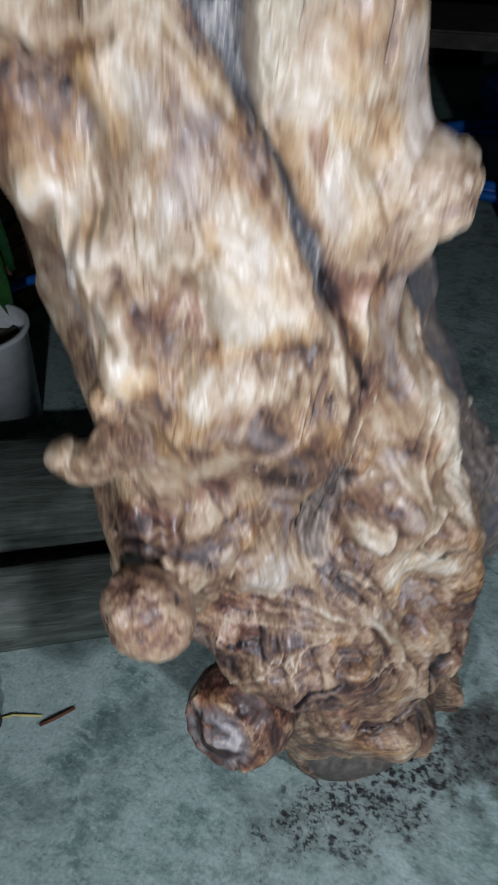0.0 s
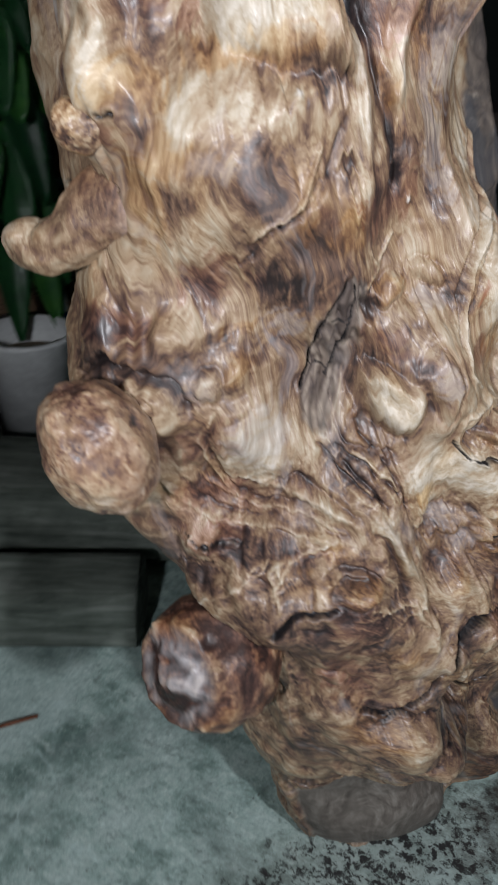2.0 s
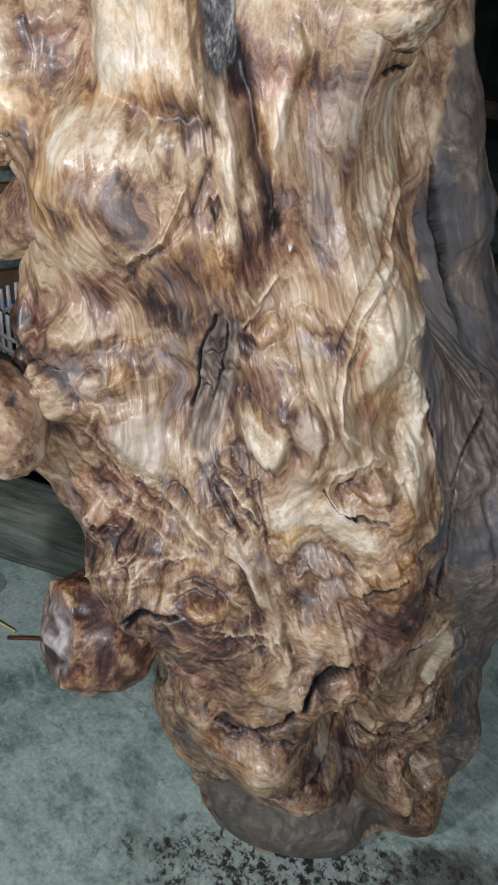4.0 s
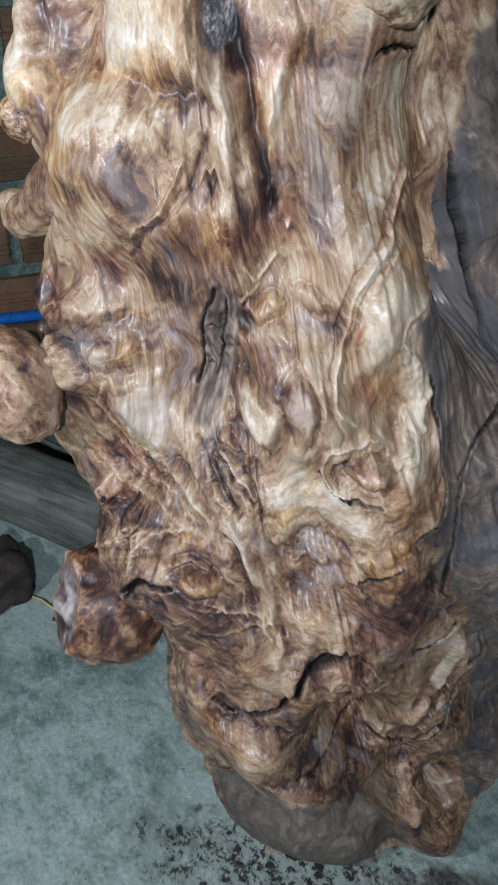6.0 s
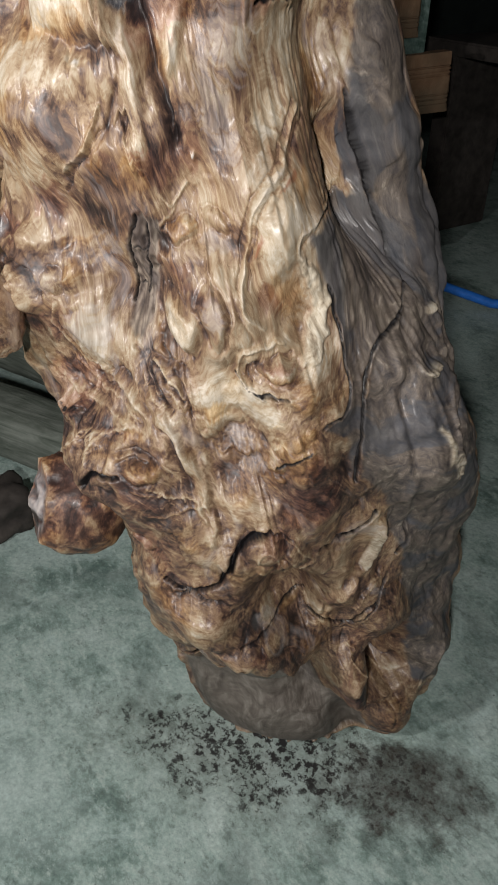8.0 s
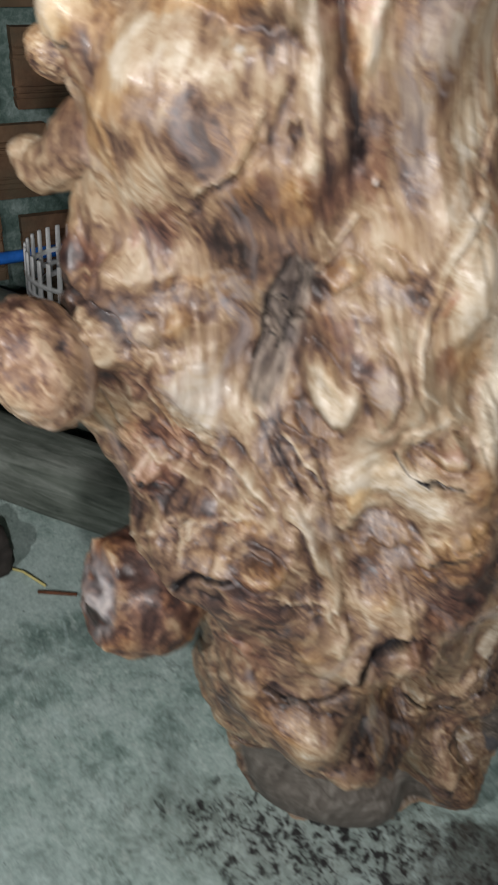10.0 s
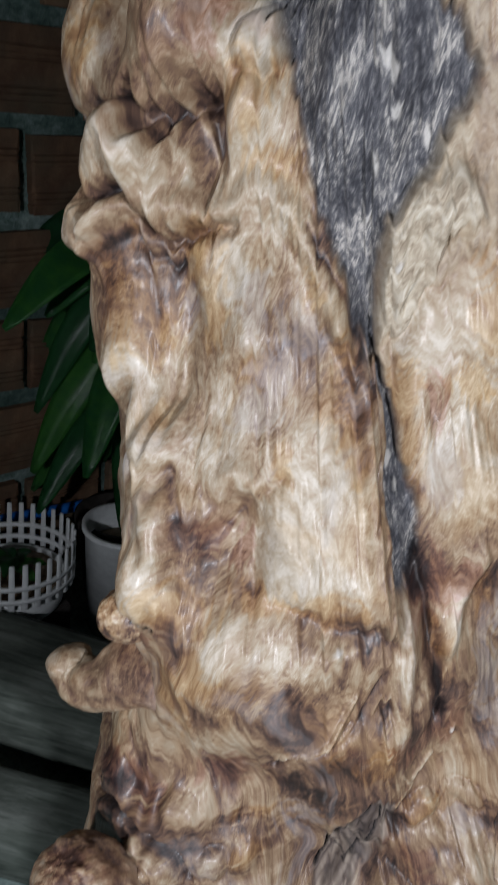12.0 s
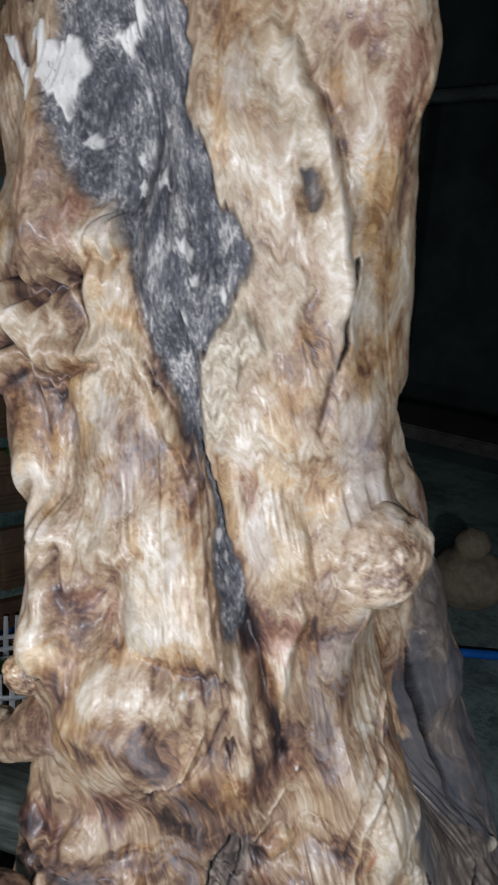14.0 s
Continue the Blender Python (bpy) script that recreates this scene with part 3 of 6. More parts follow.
patch([(0.069, 1.143), (0.074, 1.147), (0.078, 1.143), (0.073, 1.137), (0.069, 1.139)], "white", 0.0020, 0.0008, 0.7)
patch([(0.010, 1.098), (0.016, 1.101), (0.018, 1.098), (0.016, 1.093), (0.011, 1.094)], "white", 0.0020, 0.0008, 0.7)
patch([(0.041, 1.087), (0.045, 1.090), (0.047, 1.087), (0.044, 1.083), (0.041, 1.084)], "white", 0.0020, 0.0008, 0.7)
patch([(0.026, 0.972), (0.032, 0.976), (0.035, 0.972), (0.031, 0.966), (0.027, 0.968)], "white", 0.0020, 0.0008, 0.7)
patch([(0.035, 0.960), (0.039, 0.963), (0.041, 0.960), (0.038, 0.955), (0.035, 0.956)], "white", 0.0020, 0.0008, 0.7)
bump(0.079, 1.108, 0.032, 0.021, 0.0108, 0.6)
bump(0.041, 1.086, 0.016, 0.021, 0.0072, 0.4)
bump(0.075, 1.041, 0.034, 0.034, 0.0084, 0.5)
bump(0.085, 0.964, 0.034, 0.035, 0.0108, 0.6)
bump(0.052, 0.992, 0.012, 0.026, 0.0072, 0.3)
patch([(0.067, 1.228), (0.091, 1.218), (0.115, 1.179), (0.143, 1.181), (0.156, 1.152), (0.131, 1.120), (0.102, 1.084), (0.059, 1.063), (0.029, 1.038), (0.021, 1.049), (0.027, 1.092), (0.074, 1.132), (0.110, 1.168), (0.095, 1.185), (0.070, 1.210)], "chalk", 0.0020, 0.0037, 0.5)
patch([(0.147, 1.236), (0.158, 1.234), (0.165, 1.220), (0.162, 1.206), (0.155, 1.211), (0.150, 1.226)], "bark", -0.0040, 0.0012, 1.0)
patch([(0.038, 1.102), (0.069, 1.119), (0.101, 1.128), (0.110, 1.109), (0.080, 1.088), (0.039, 1.055), (0.027, 1.031), (0.024, 1.062)], "chalk", 0.0030, 0.0032, 1.0)
bump(0.179, 1.171, 0.017, 0.048, 0.0108, 0.4)
bump(0.130, 1.276, 0.034, 0.054, 0.0048, 0.2)
bump(0.156, 1.222, 0.009, 0.020, -0.0060, -0.5)
bump(0.150, 1.248, 0.020, 0.018, 0.0048, 0.5)
ridge([(0.137, 1.323), (0.160, 1.288), (0.175, 1.261), (0.188, 1.214), (0.198, 1.177), (0.187, 1.124), (0.166, 1.092), (0.152, 1.059)], 0.0038, -0.0045, -0.5)
ridge([(0.127, 1.322), (0.154, 1.281), (0.171, 1.238), (0.183, 1.187), (0.183, 1.140)], 0.0084, 0.0072, 0.4)
crack([(0.200, 1.173), (0.187, 1.124), (0.173, 1.104)], 0.0017, 0.0080)
bump(0.216, 1.247, 0.023, 0.091, 0.0048, 0.1)
bump(0.245, 1.308, 0.015, 0.034, 0.0072, 0)
ridge([(0.234, 1.254), (0.249, 1.221), (0.252, 1.185)], 0.0045, -0.0025, -0.7)
patch([(0.172, 1.071), (0.202, 1.076), (0.209, 0.998), (0.175, 0.996)], "grey", 0.0000, 0.0058, 0.45)
bump(0.198, 0.947, 0.075, 0.045, 0.0312, 0.3)
bump(0.160, 0.927, 0.027, 0.023, 0.0072, 0.3)
bump(0.137, 0.959, 0.013, 0.036, -0.0048, -0.5)
crack([(0.182, 0.902), (0.219, 0.905), (0.260, 0.912)], 0.0019, 0.0070)
bump(0.089, 0.917, 0.024, 0.022, 0.0072, -0.1)
bump(-0.102, 0.888, 0.024, 0.022, -0.0048, -0.6)
bump(-0.107, 0.900, 0.026, 0.017, 0.0048, 0.4)
patch([(0.008, 1.216), (0.014, 1.218), (0.016, 1.215), (0.012, 1.214)], "white", 0.0020, 0.0008, 1.0)
dab(-0.128, 0.870, 0.026, 0.015, "gold", 1.0)
dab(-0.131, 1.074, 0.021, 0.013, "pale", 1.0)
dab(-0.103, 1.072, 0.014, 0.021, "pale", 1.0)
dab(-0.069, 1.088, 0.009, 0.013, "pale", 1.0)
dab(-0.049, 1.065, 0.013, 0.020, "pale", 1.0)
dab(-0.087, 1.034, 0.014, 0.015, "pale", 1.0)
dab(-0.107, 0.968, 0.024, 0.021, "pale", 1.0)
dab(-0.033, 0.951, 0.030, 0.031, "pale", 1.0)
dab(-0.067, 0.924, 0.013, 0.023, "pale", 1.0)
dab(-0.055, 0.895, 0.017, 0.010, "pale", 1.0)
dab(-0.157, 0.972, 0.016, 0.009, "pale", 1.0)
dab(-0.186, 0.996, 0.018, 0.010, "pale", 1.0)
dab(-0.178, 0.928, 0.011, 0.025, "pale", 1.0)
dab(-0.148, 0.877, 0.016, 0.016, "pale", 1.0)
dab(-0.027, 0.984, 0.015, 0.011, "pale", 1.0)
dab(0.058, 1.056, 0.015, 0.022, "pale", 1.0)
dab(0.061, 0.973, 0.009, 0.023, "pale", 1.0)
dab(-0.019, 0.870, 0.017, 0.011, "pale", 1.0)
dab(-0.019, 1.018, 0.015, 0.009, "pale", 1.0)
dab(-0.121, 1.010, 0.015, 0.023, "pale", 0.7)
dab(-0.044, 1.030, 0.021, 0.011, "silver", 1.0)
dab(-0.077, 0.991, 0.024, 0.013, "silver", 1.0)
dab(-0.140, 1.044, 0.008, 0.017, "silver", 1.0)
dab(-0.087, 1.037, 0.009, 0.013, "silver", 0.8)
dab(0.077, 0.962, 0.014, 0.016, "silver", 1.0)
dab(-0.181, 1.034, 0.028, 0.032, "gold", 1.0)
dab(-0.006, 0.995, 0.016, 0.024, "gold", 1.0)
dab(-0.036, 1.058, 0.011, 0.010, "gold", 1.0)
dab(-0.114, 1.044, 0.013, 0.018, "gold", 1.0)
dab(-0.057, 0.962, 0.007, 0.018, "gold", 1.0)
dab(-0.083, 0.882, 0.016, 0.009, "gold", 1.0)
dab(-0.196, 0.953, 0.008, 0.013, "gold", 1.0)
dab(-0.083, 1.013, 0.013, 0.009, "gold", 1.0)
dab(-0.031, 0.885, 0.017, 0.008, "gold", 1.0)
dab(-0.123, 0.924, 0.021, 0.020, "plum", 0.5)
dab(0.059, 0.893, 0.023, 0.021, "plum", 1.0)
dab(-0.092, 0.906, 0.010, 0.015, "plum", 1.0)
dab(-0.104, 0.906, 0.010, 0.013, "dark", 0.7)
dab(0.137, 1.289, 0.011, 0.020, "pale", 1.0)
dab(0.169, 1.256, 0.008, 0.022, "pale", 1.0)
dab(0.122, 1.216, 0.015, 0.020, "pale", 1.0)
dab(0.180, 1.168, 0.013, 0.022, "pale", 1.0)
dab(0.080, 1.040, 0.024, 0.016, "pale", 1.0)
dab(0.081, 0.984, 0.018, 0.017, "pale", 1.0)
dab(0.104, 0.959, 0.015, 0.021, "pale", 1.0)
dab(0.208, 1.147, 0.016, 0.032, "pale", 1.0)
dab(0.231, 0.942, 0.034, 0.023, "pale", 1.0)
dab(-0.186, 1.130, 0.037, 0.020, "pale", 1.0)
dab(-0.211, 1.093, 0.015, 0.015, "pale", 1.0)
dab(-0.302, 1.269, 0.015, 0.029, "pale", 1.0)
dab(-0.042, 1.072, 0.016, 0.029, "pale", 1.0)
dab(-0.102, 1.070, 0.016, 0.020, "pale", 1.0)
dab(-0.100, 1.192, 0.020, 0.014, "pale", 1.0)
dab(-0.106, 0.980, 0.028, 0.021, "pale", 1.0)
dab(-0.046, 0.969, 0.037, 0.034, "pale", 1.0)
dab(-0.070, 0.921, 0.011, 0.025, "pale", 1.0)
dab(0.197, 1.237, 0.009, 0.030, "pale", 0.6)
dab(0.184, 1.082, 0.013, 0.015, "pale", 0.6)
dab(0.143, 0.948, 0.023, 0.016, "pale", 0.6)
dab(0.089, 1.110, 0.020, 0.014, "pale", 0.6)
dab(0.099, 1.287, 0.017, 0.025, "silver", 0.8)
dab(0.069, 0.965, 0.018, 0.021, "silver", 1.0)
dab(0.196, 0.990, 0.037, 0.016, "silver", 1.0)
dab(0.178, 1.053, 0.015, 0.028, "silver", 1.0)
dab(0.155, 0.885, 0.024, 0.036, "silver", 1.0)
dab(-0.227, 1.263, 0.022, 0.026, "silver", 1.0)
dab(-0.071, 1.010, 0.018, 0.015, "silver", 1.0)
dab(0.131, 1.253, 0.015, 0.015, "silver", 0.5)
dab(-0.086, 1.044, 0.015, 0.020, "silver", 1.0)
dab(0.255, 1.052, 0.009, 0.022, "silver", 0.6)
dab(0.212, 1.228, 0.016, 0.033, "gold", 1.0)
dab(0.227, 1.106, 0.031, 0.021, "gold", 1.0)
dab(0.195, 1.098, 0.017, 0.022, "gold", 1.0)
dab(0.157, 1.117, 0.020, 0.020, "gold", 1.0)
dab(0.126, 1.085, 0.023, 0.017, "gold", 1.0)
dab(0.078, 1.258, 0.011, 0.032, "gold", 1.0)
dab(0.086, 1.315, 0.015, 0.021, "gold", 1.0)
dab(0.171, 1.281, 0.009, 0.021, "gold", 1.0)
dab(-0.091, 1.161, 0.021, 0.022, "gold", 1.0)
dab(-0.259, 1.192, 0.015, 0.024, "gold", 1.0)
dab(-0.186, 1.053, 0.021, 0.028, "gold", 1.0)
dab(0.150, 1.008, 0.018, 0.021, "gold", 1.0)
dab(0.100, 1.017, 0.021, 0.015, "gold", 1.0)
dab(-0.073, 1.124, 0.023, 0.010, "gold", 1.0)
dab(0.226, 1.171, 0.020, 0.026, "gold", 1.0)
dab(0.049, 1.015, 0.014, 0.020, "gold", 1.0)
dab(0.215, 1.272, 0.009, 0.031, "plum", 1.0)
dab(0.190, 1.320, 0.011, 0.014, "plum", 1.0)
dab(0.067, 0.896, 0.028, 0.026, "plum", 1.0)
dab(0.059, 1.217, 0.010, 0.024, "plum", 0.7)
dab(0.225, 1.302, 0.010, 0.032, "plum", 0.7)
dab(0.077, 1.181, 0.008, 0.015, "plum", 0.7)
bump(-0.141, 0.875, 0.019, 0.024, 0.0072, 0.1)
bump(-0.149, 0.931, 0.019, 0.048, 0.0084, 0.1)
patch([(-0.202, 0.957), (-0.169, 0.956), (-0.172, 0.913), (-0.190, 0.890), (-0.199, 0.923)], "grey", 0.0000, 0.0057, 0.8)
patch([(-0.182, 0.913), (-0.168, 0.907), (-0.166, 0.878), (-0.177, 0.884)], "grey", 0.0000, 0.0039, 0.8)
bump(-0.108, 0.902, 0.016, 0.021, -0.0036, -0.1)
bump(-0.054, 0.909, 0.032, 0.043, 0.0084, 0.6)
ridge([(-0.103, 0.922), (-0.079, 0.941), (-0.058, 0.957)], 0.0037, -0.0025, -0.3)
bump(-0.125, 0.925, 0.018, 0.023, 0.0060, -0.1)
# middle of the block above the fork
ridge([(0.035, 0.885), (0.038, 0.849), (0.032, 0.816), (0.019, 0.788)], 0.0098, 0.0060, 0.5)
bump(-0.031, 0.820, 0.027, 0.024, -0.0030, 0.1)
ridge([(0.015, 0.848), (0.001, 0.815), (-0.029, 0.790), (-0.070, 0.764)], 0.0023, -0.0030, -0.5)
bump(-0.089, 0.859, 0.018, 0.024, 0.0050, 0.4)
bump(-0.102, 0.775, 0.030, 0.021, 0.0050, 0.5)
bump(-0.126, 0.719, 0.016, 0.019, 0.0050, 0.3)
bump(-0.104, 0.716, 0.008, 0.010, 0.0040, 0.2)
bump(-0.088, 0.687, 0.022, 0.020, 0.0040, 0.1)
ridge([(0.107, 0.918), (0.085, 0.882), (0.074, 0.858)], 0.0077, 0.0060, 0.4)
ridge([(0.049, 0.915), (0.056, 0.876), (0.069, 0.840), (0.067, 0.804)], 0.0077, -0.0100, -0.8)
ridge([(0.075, 0.843), (0.072, 0.822), (0.064, 0.809)], 0.0010, 0.0015, 0.8)
dab(-0.089, 0.859, 0.016, 0.022, "pale", 1.0)
dab(-0.133, 0.892, 0.016, 0.019, "pale", 1.0)
dab(-0.042, 0.847, 0.022, 0.008, "pale", 1.0)
dab(0.034, 0.846, 0.009, 0.025, "pale", 1.0)
dab(0.028, 0.807, 0.009, 0.014, "pale", 1.0)
dab(-0.095, 0.779, 0.024, 0.018, "pale", 1.0)
dab(-0.137, 0.807, 0.020, 0.035, "gold", 1.0)
dab(0.013, 0.773, 0.015, 0.020, "gold", 1.0)
dab(-0.026, 0.887, 0.036, 0.013, "gold", 1.0)
dab(-0.025, 0.775, 0.015, 0.014, "gold", 0.8)
dab(-0.075, 0.756, 0.024, 0.011, "dark", 0.8)
dab(-0.107, 0.897, 0.016, 0.012, "dark", 0.7)
dab(0.049, 0.904, 0.011, 0.019, "dark", 1.0)
dab(0.068, 0.822, 0.007, 0.022, "dark", 1.0)
dab(0.043, 0.786, 0.025, 0.019, "plum", 1.0)
dab(0.083, 0.796, 0.018, 0.020, "plum", 0.8)
dab(0.080, 0.874, 0.012, 0.020, "pale", 1.0)
dab(0.114, 0.890, 0.012, 0.028, "gold", 1.0)
dab(0.120, 0.828, 0.019, 0.030, "silver", 1.0)
dab(0.118, 0.866, 0.009, 0.020, "silver", 0.8)
dab(0.161, 0.781, 0.023, 0.016, "pale", 0.8)
dab(0.131, 0.802, 0.013, 0.026, "silver", 0.8)
dab(0.227, 0.870, 0.045, 0.040, "pale", 1.0)
dab(0.181, 0.820, 0.023, 0.021, "pale", 0.9)
dab(0.277, 0.835, 0.019, 0.029, "gold", 1.0)
dab(0.317, 0.753, 0.050, 0.018, "gold", 0.8)
dab(0.173, 0.903, 0.026, 0.017, "plum", 0.6)
bump(0.084, 0.787, 0.004, 0.004, 0.0020, 0.6)
patch([(0.082, 0.788), (0.085, 0.789), (0.087, 0.787), (0.084, 0.784)], "white", 0.0010, 0.0005, 0.80)
bump(-0.024, 0.860, 0.004, 0.004, 0.0020, 0.6)
patch([(-0.028, 0.861), (-0.025, 0.862), (-0.021, 0.861), (-0.024, 0.858)], "white", 0.0010, 0.0005, 0.80)
# star and lumps under the valley
ridge([(0.037, 0.761), (0.049, 0.747), (0.070, 0.765)], 0.0011, 0.0020, 0.9)
ridge([(0.049, 0.747), (0.028, 0.733)], 0.0010, 0.0015, 0.8)
knob(0.054, 0.729, 0.019, 0.009, 0.0050, 0.2)
knob(0.098, 0.737, 0.018, 0.009, 0.0050, 0.2)
bump(0.072, 0.711, 0.021, 0.008, 0.0040, 0.3)
bump(0.083, 0.693, 0.018, 0.010, 0.0050, 0.4)
bump(0.025, 0.718, 0.012, 0.008, -0.0070, -0.8)
dab(0.054, 0.732, 0.018, 0.009, "gold", 1.0)
dab(0.091, 0.719, 0.018, 0.008, "silver", 1.0)
dab(0.068, 0.689, 0.014, 0.007, "pale", 1.0)
dab(0.029, 0.721, 0.014, 0.012, "dark", 1.0)
dab(0.001, 0.715, 0.011, 0.018, "dark", 0.7)
dab(0.036, 0.694, 0.020, 0.015, "plum", 0.7)
# flaky strip and its crack
patch([(-0.003, 0.739), (0.028, 0.733), (0.011, 0.688), (-0.018, 0.638), (-0.035, 0.617), (-0.052, 0.629), (-0.035, 0.679)], "flake", -0.0025, 0.0033, 1.00)
crack([(0.001, 0.740), (-0.017, 0.706), (-0.038, 0.667), (-0.045, 0.647)], 0.0013, 0.0072)
crack([(0.011, 0.732), (0.006, 0.699), (-0.021, 0.658)], 0.0010, 0.0040)
crack([(-0.010, 0.708), (0.007, 0.708)], 0.0007, 0.0032)
crack([(-0.037, 0.667), (-0.019, 0.665)], 0.0007, 0.0032)
# knob burl in the middle
knob(0.029, 0.649, 0.026, 0.025, 0.0140, 0.65)
knob(0.077, 0.659, 0.016, 0.025, 0.0070, 0.1)
dab(0.029, 0.658, 0.017, 0.011, "pale", 1.0)
dab(0.034, 0.640, 0.015, 0.016, "pale", 1.0)
dab(0.002, 0.625, 0.009, 0.013, "gold", 1.0)
dab(0.077, 0.664, 0.012, 0.018, "silver", 1.0)
dab(0.066, 0.676, 0.017, 0.006, "plum", 0.6)
ridge([(-0.016, 0.653), (-0.023, 0.623), (-0.009, 0.604), (0.026, 0.604)], 0.0020, -0.0050, -0.5)
bump(-0.088, 0.616, 0.039, 0.037, 0.0090, 0.3)
dab(-0.085, 0.627, 0.023, 0.019, "silver", 1.0)
dab(-0.103, 0.600, 0.030, 0.018, "pale", 0.6)
dab(-0.117, 0.625, 0.017, 0.023, "plum", 0.6)
ridge([(-0.116, 0.652), (-0.138, 0.596), (-0.119, 0.568), (-0.067, 0.583)], 0.0020, -0.0030, -0.4)
# wiggly pale seam with red spots, and the smooth panel beside it
ridge([(0.222, 0.825), (0.198, 0.794), (0.157, 0.768), (0.138, 0.748), (0.130, 0.721), (0.118, 0.687), (0.109, 0.661), (0.133, 0.650)], 0.0017, 0.0035, 0.6)
ridge([(0.231, 0.822), (0.206, 0.792), (0.163, 0.765), (0.144, 0.745), (0.135, 0.718), (0.125, 0.685)], 0.0011, -0.0030, -0.5)
ridge([(0.215, 0.825), (0.191, 0.796), (0.152, 0.770), (0.133, 0.749), (0.123, 0.721), (0.112, 0.687)], 0.0011, -0.0030, -0.5)
ridge([(0.317, 0.802), (0.326, 0.777), (0.319, 0.736), (0.199, 0.740), (0.182, 0.717), (0.186, 0.706)], 0.0014, 0.0030, 0.5)
ridge([(0.325, 0.790), (0.331, 0.764), (0.324, 0.732), (0.204, 0.735), (0.189, 0.715)], 0.0011, -0.0025, -0.5)
patch([(0.197, 0.781), (0.200, 0.777), (0.179, 0.765), (0.171, 0.764), (0.178, 0.768)], "red", 0.0000, 0.0014, 1.00)
patch([(0.145, 0.737), (0.148, 0.733), (0.141, 0.714), (0.138, 0.716)], "red", 0.0000, 0.0014, 1.00)
dab(0.153, 0.728, 0.013, 0.024, "pale", 1.0)
dab(0.166, 0.678, 0.022, 0.024, "gold", 1.0)
dab(0.144, 0.675, 0.013, 0.018, "plum", 0.8)
dab(0.203, 0.769, 0.013, 0.016, "gold", 0.9)
dab(0.315, 0.771, 0.042, 0.026, "gold", 0.7)
dab(0.192, 0.744, 0.009, 0.013, "pale", 0.7)
dab(0.320, 0.745, 0.044, 0.013, "pale", 0.8)
bump(0.162, 0.716, 0.022, 0.038, 0.0060, 0.2)
patch([(0.184, 0.708), (0.196, 0.702), (0.209, 0.667), (0.201, 0.637), (0.182, 0.616), (0.163, 0.613), (0.173, 0.631), (0.192, 0.660), (0.187, 0.687)], "chalk", 0.0050, 0.0019, 1.00)
# the curled seam with the pink burl inside
ridge([(0.151, 0.637), (0.123, 0.635), (0.100, 0.624), (0.090, 0.604), (0.097, 0.590), (0.113, 0.586)], 0.0019, 0.0050, 0.6)
ridge([(0.153, 0.628), (0.130, 0.625), (0.111, 0.616), (0.102, 0.601), (0.106, 0.596)], 0.0017, -0.0050, -0.6)
knob(0.136, 0.615, 0.020, 0.011, 0.0100, 0)
dab(0.140, 0.619, 0.019, 0.004, "plum", 1.0)
dab(0.132, 0.607, 0.019, 0.008, "gold", 0.8)
dab(0.149, 0.616, 0.014, 0.004, "pale", 0.8)
crack([(0.089, 0.604), (0.096, 0.589), (0.110, 0.586), (0.141, 0.591)], 0.0011, 0.0056)
bump(0.163, 0.593, 0.024, 0.015, 0.0090, 0.1)
dab(0.158, 0.593, 0.013, 0.016, "gold", 1.0)
dab(0.201, 0.603, 0.012, 0.015, "dark", 0.8)
# deep crack and dark bark flank
patch([(0.313, 0.822), (0.323, 0.790), (0.329, 0.735), (0.199, 0.727), (0.203, 0.693), (0.212, 0.652), (0.215, 0.608), (0.219, 0.590), (0.202, 0.568), (0.173, 0.560), (0.197, 0.536), (0.202, 0.487), (0.222, 0.550), (0.232, 0.592), (0.270, 0.616), (0.320, 0.651), (0.339, 0.704), (0.337, 0.780)], "bark", 0.0000, 0.0028, 0.95)
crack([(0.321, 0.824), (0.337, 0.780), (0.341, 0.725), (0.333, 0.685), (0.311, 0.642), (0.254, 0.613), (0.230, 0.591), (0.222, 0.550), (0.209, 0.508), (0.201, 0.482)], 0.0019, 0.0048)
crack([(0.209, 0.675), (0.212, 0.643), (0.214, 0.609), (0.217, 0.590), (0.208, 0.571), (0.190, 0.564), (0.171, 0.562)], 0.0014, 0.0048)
patch([(0.343, 0.924), (0.377, 0.923), (0.376, 0.865), (0.373, 0.805), (0.382, 0.711), (0.369, 0.631), (0.343, 0.576), (0.322, 0.529), (0.352, 0.425), (0.362, 0.364), (0.375, 0.264), (0.366, 0.193), (0.332, 0.156), (0.356, 0.033), (0.278, 0.095), (0.285, 0.165), (0.265, 0.346), (0.241, 0.438), (0.208, 0.484), (0.220, 0.555), (0.249, 0.613), (0.321, 0.657), (0.342, 0.734), (0.322, 0.817)], "bark", 0.0000, 0.0033, 1.00)
dab(0.287, 0.658, 0.039, 0.022, "dark", 1.0)
dab(0.353, 0.707, 0.004, 0.032, "dark", 1.0)
dab(0.274, 0.552, 0.008, 0.031, "dark", 1.0)
dab(0.315, 0.386, 0.014, 0.049, "dark", 1.0)
dab(0.291, 0.204, 0.036, 0.067, "dark", 1.0)
dab(0.358, 0.772, 0.005, 0.025, "pale", 0.9)
dab(0.272, 0.593, 0.006, 0.012, "pale", 0.9)
dab(0.340, 0.652, 0.005, 0.011, "pale", 0.6)
dab(0.238, 0.526, 0.007, 0.031, "silver", 0.5)
bump(0.309, 0.592, 0.018, 0.011, -0.0090, -0.6)
ridge([(0.343, 0.617), (0.333, 0.592), (0.301, 0.579), (0.286, 0.583), (0.282, 0.589)], 0.0020, 0.0040, 0.3)
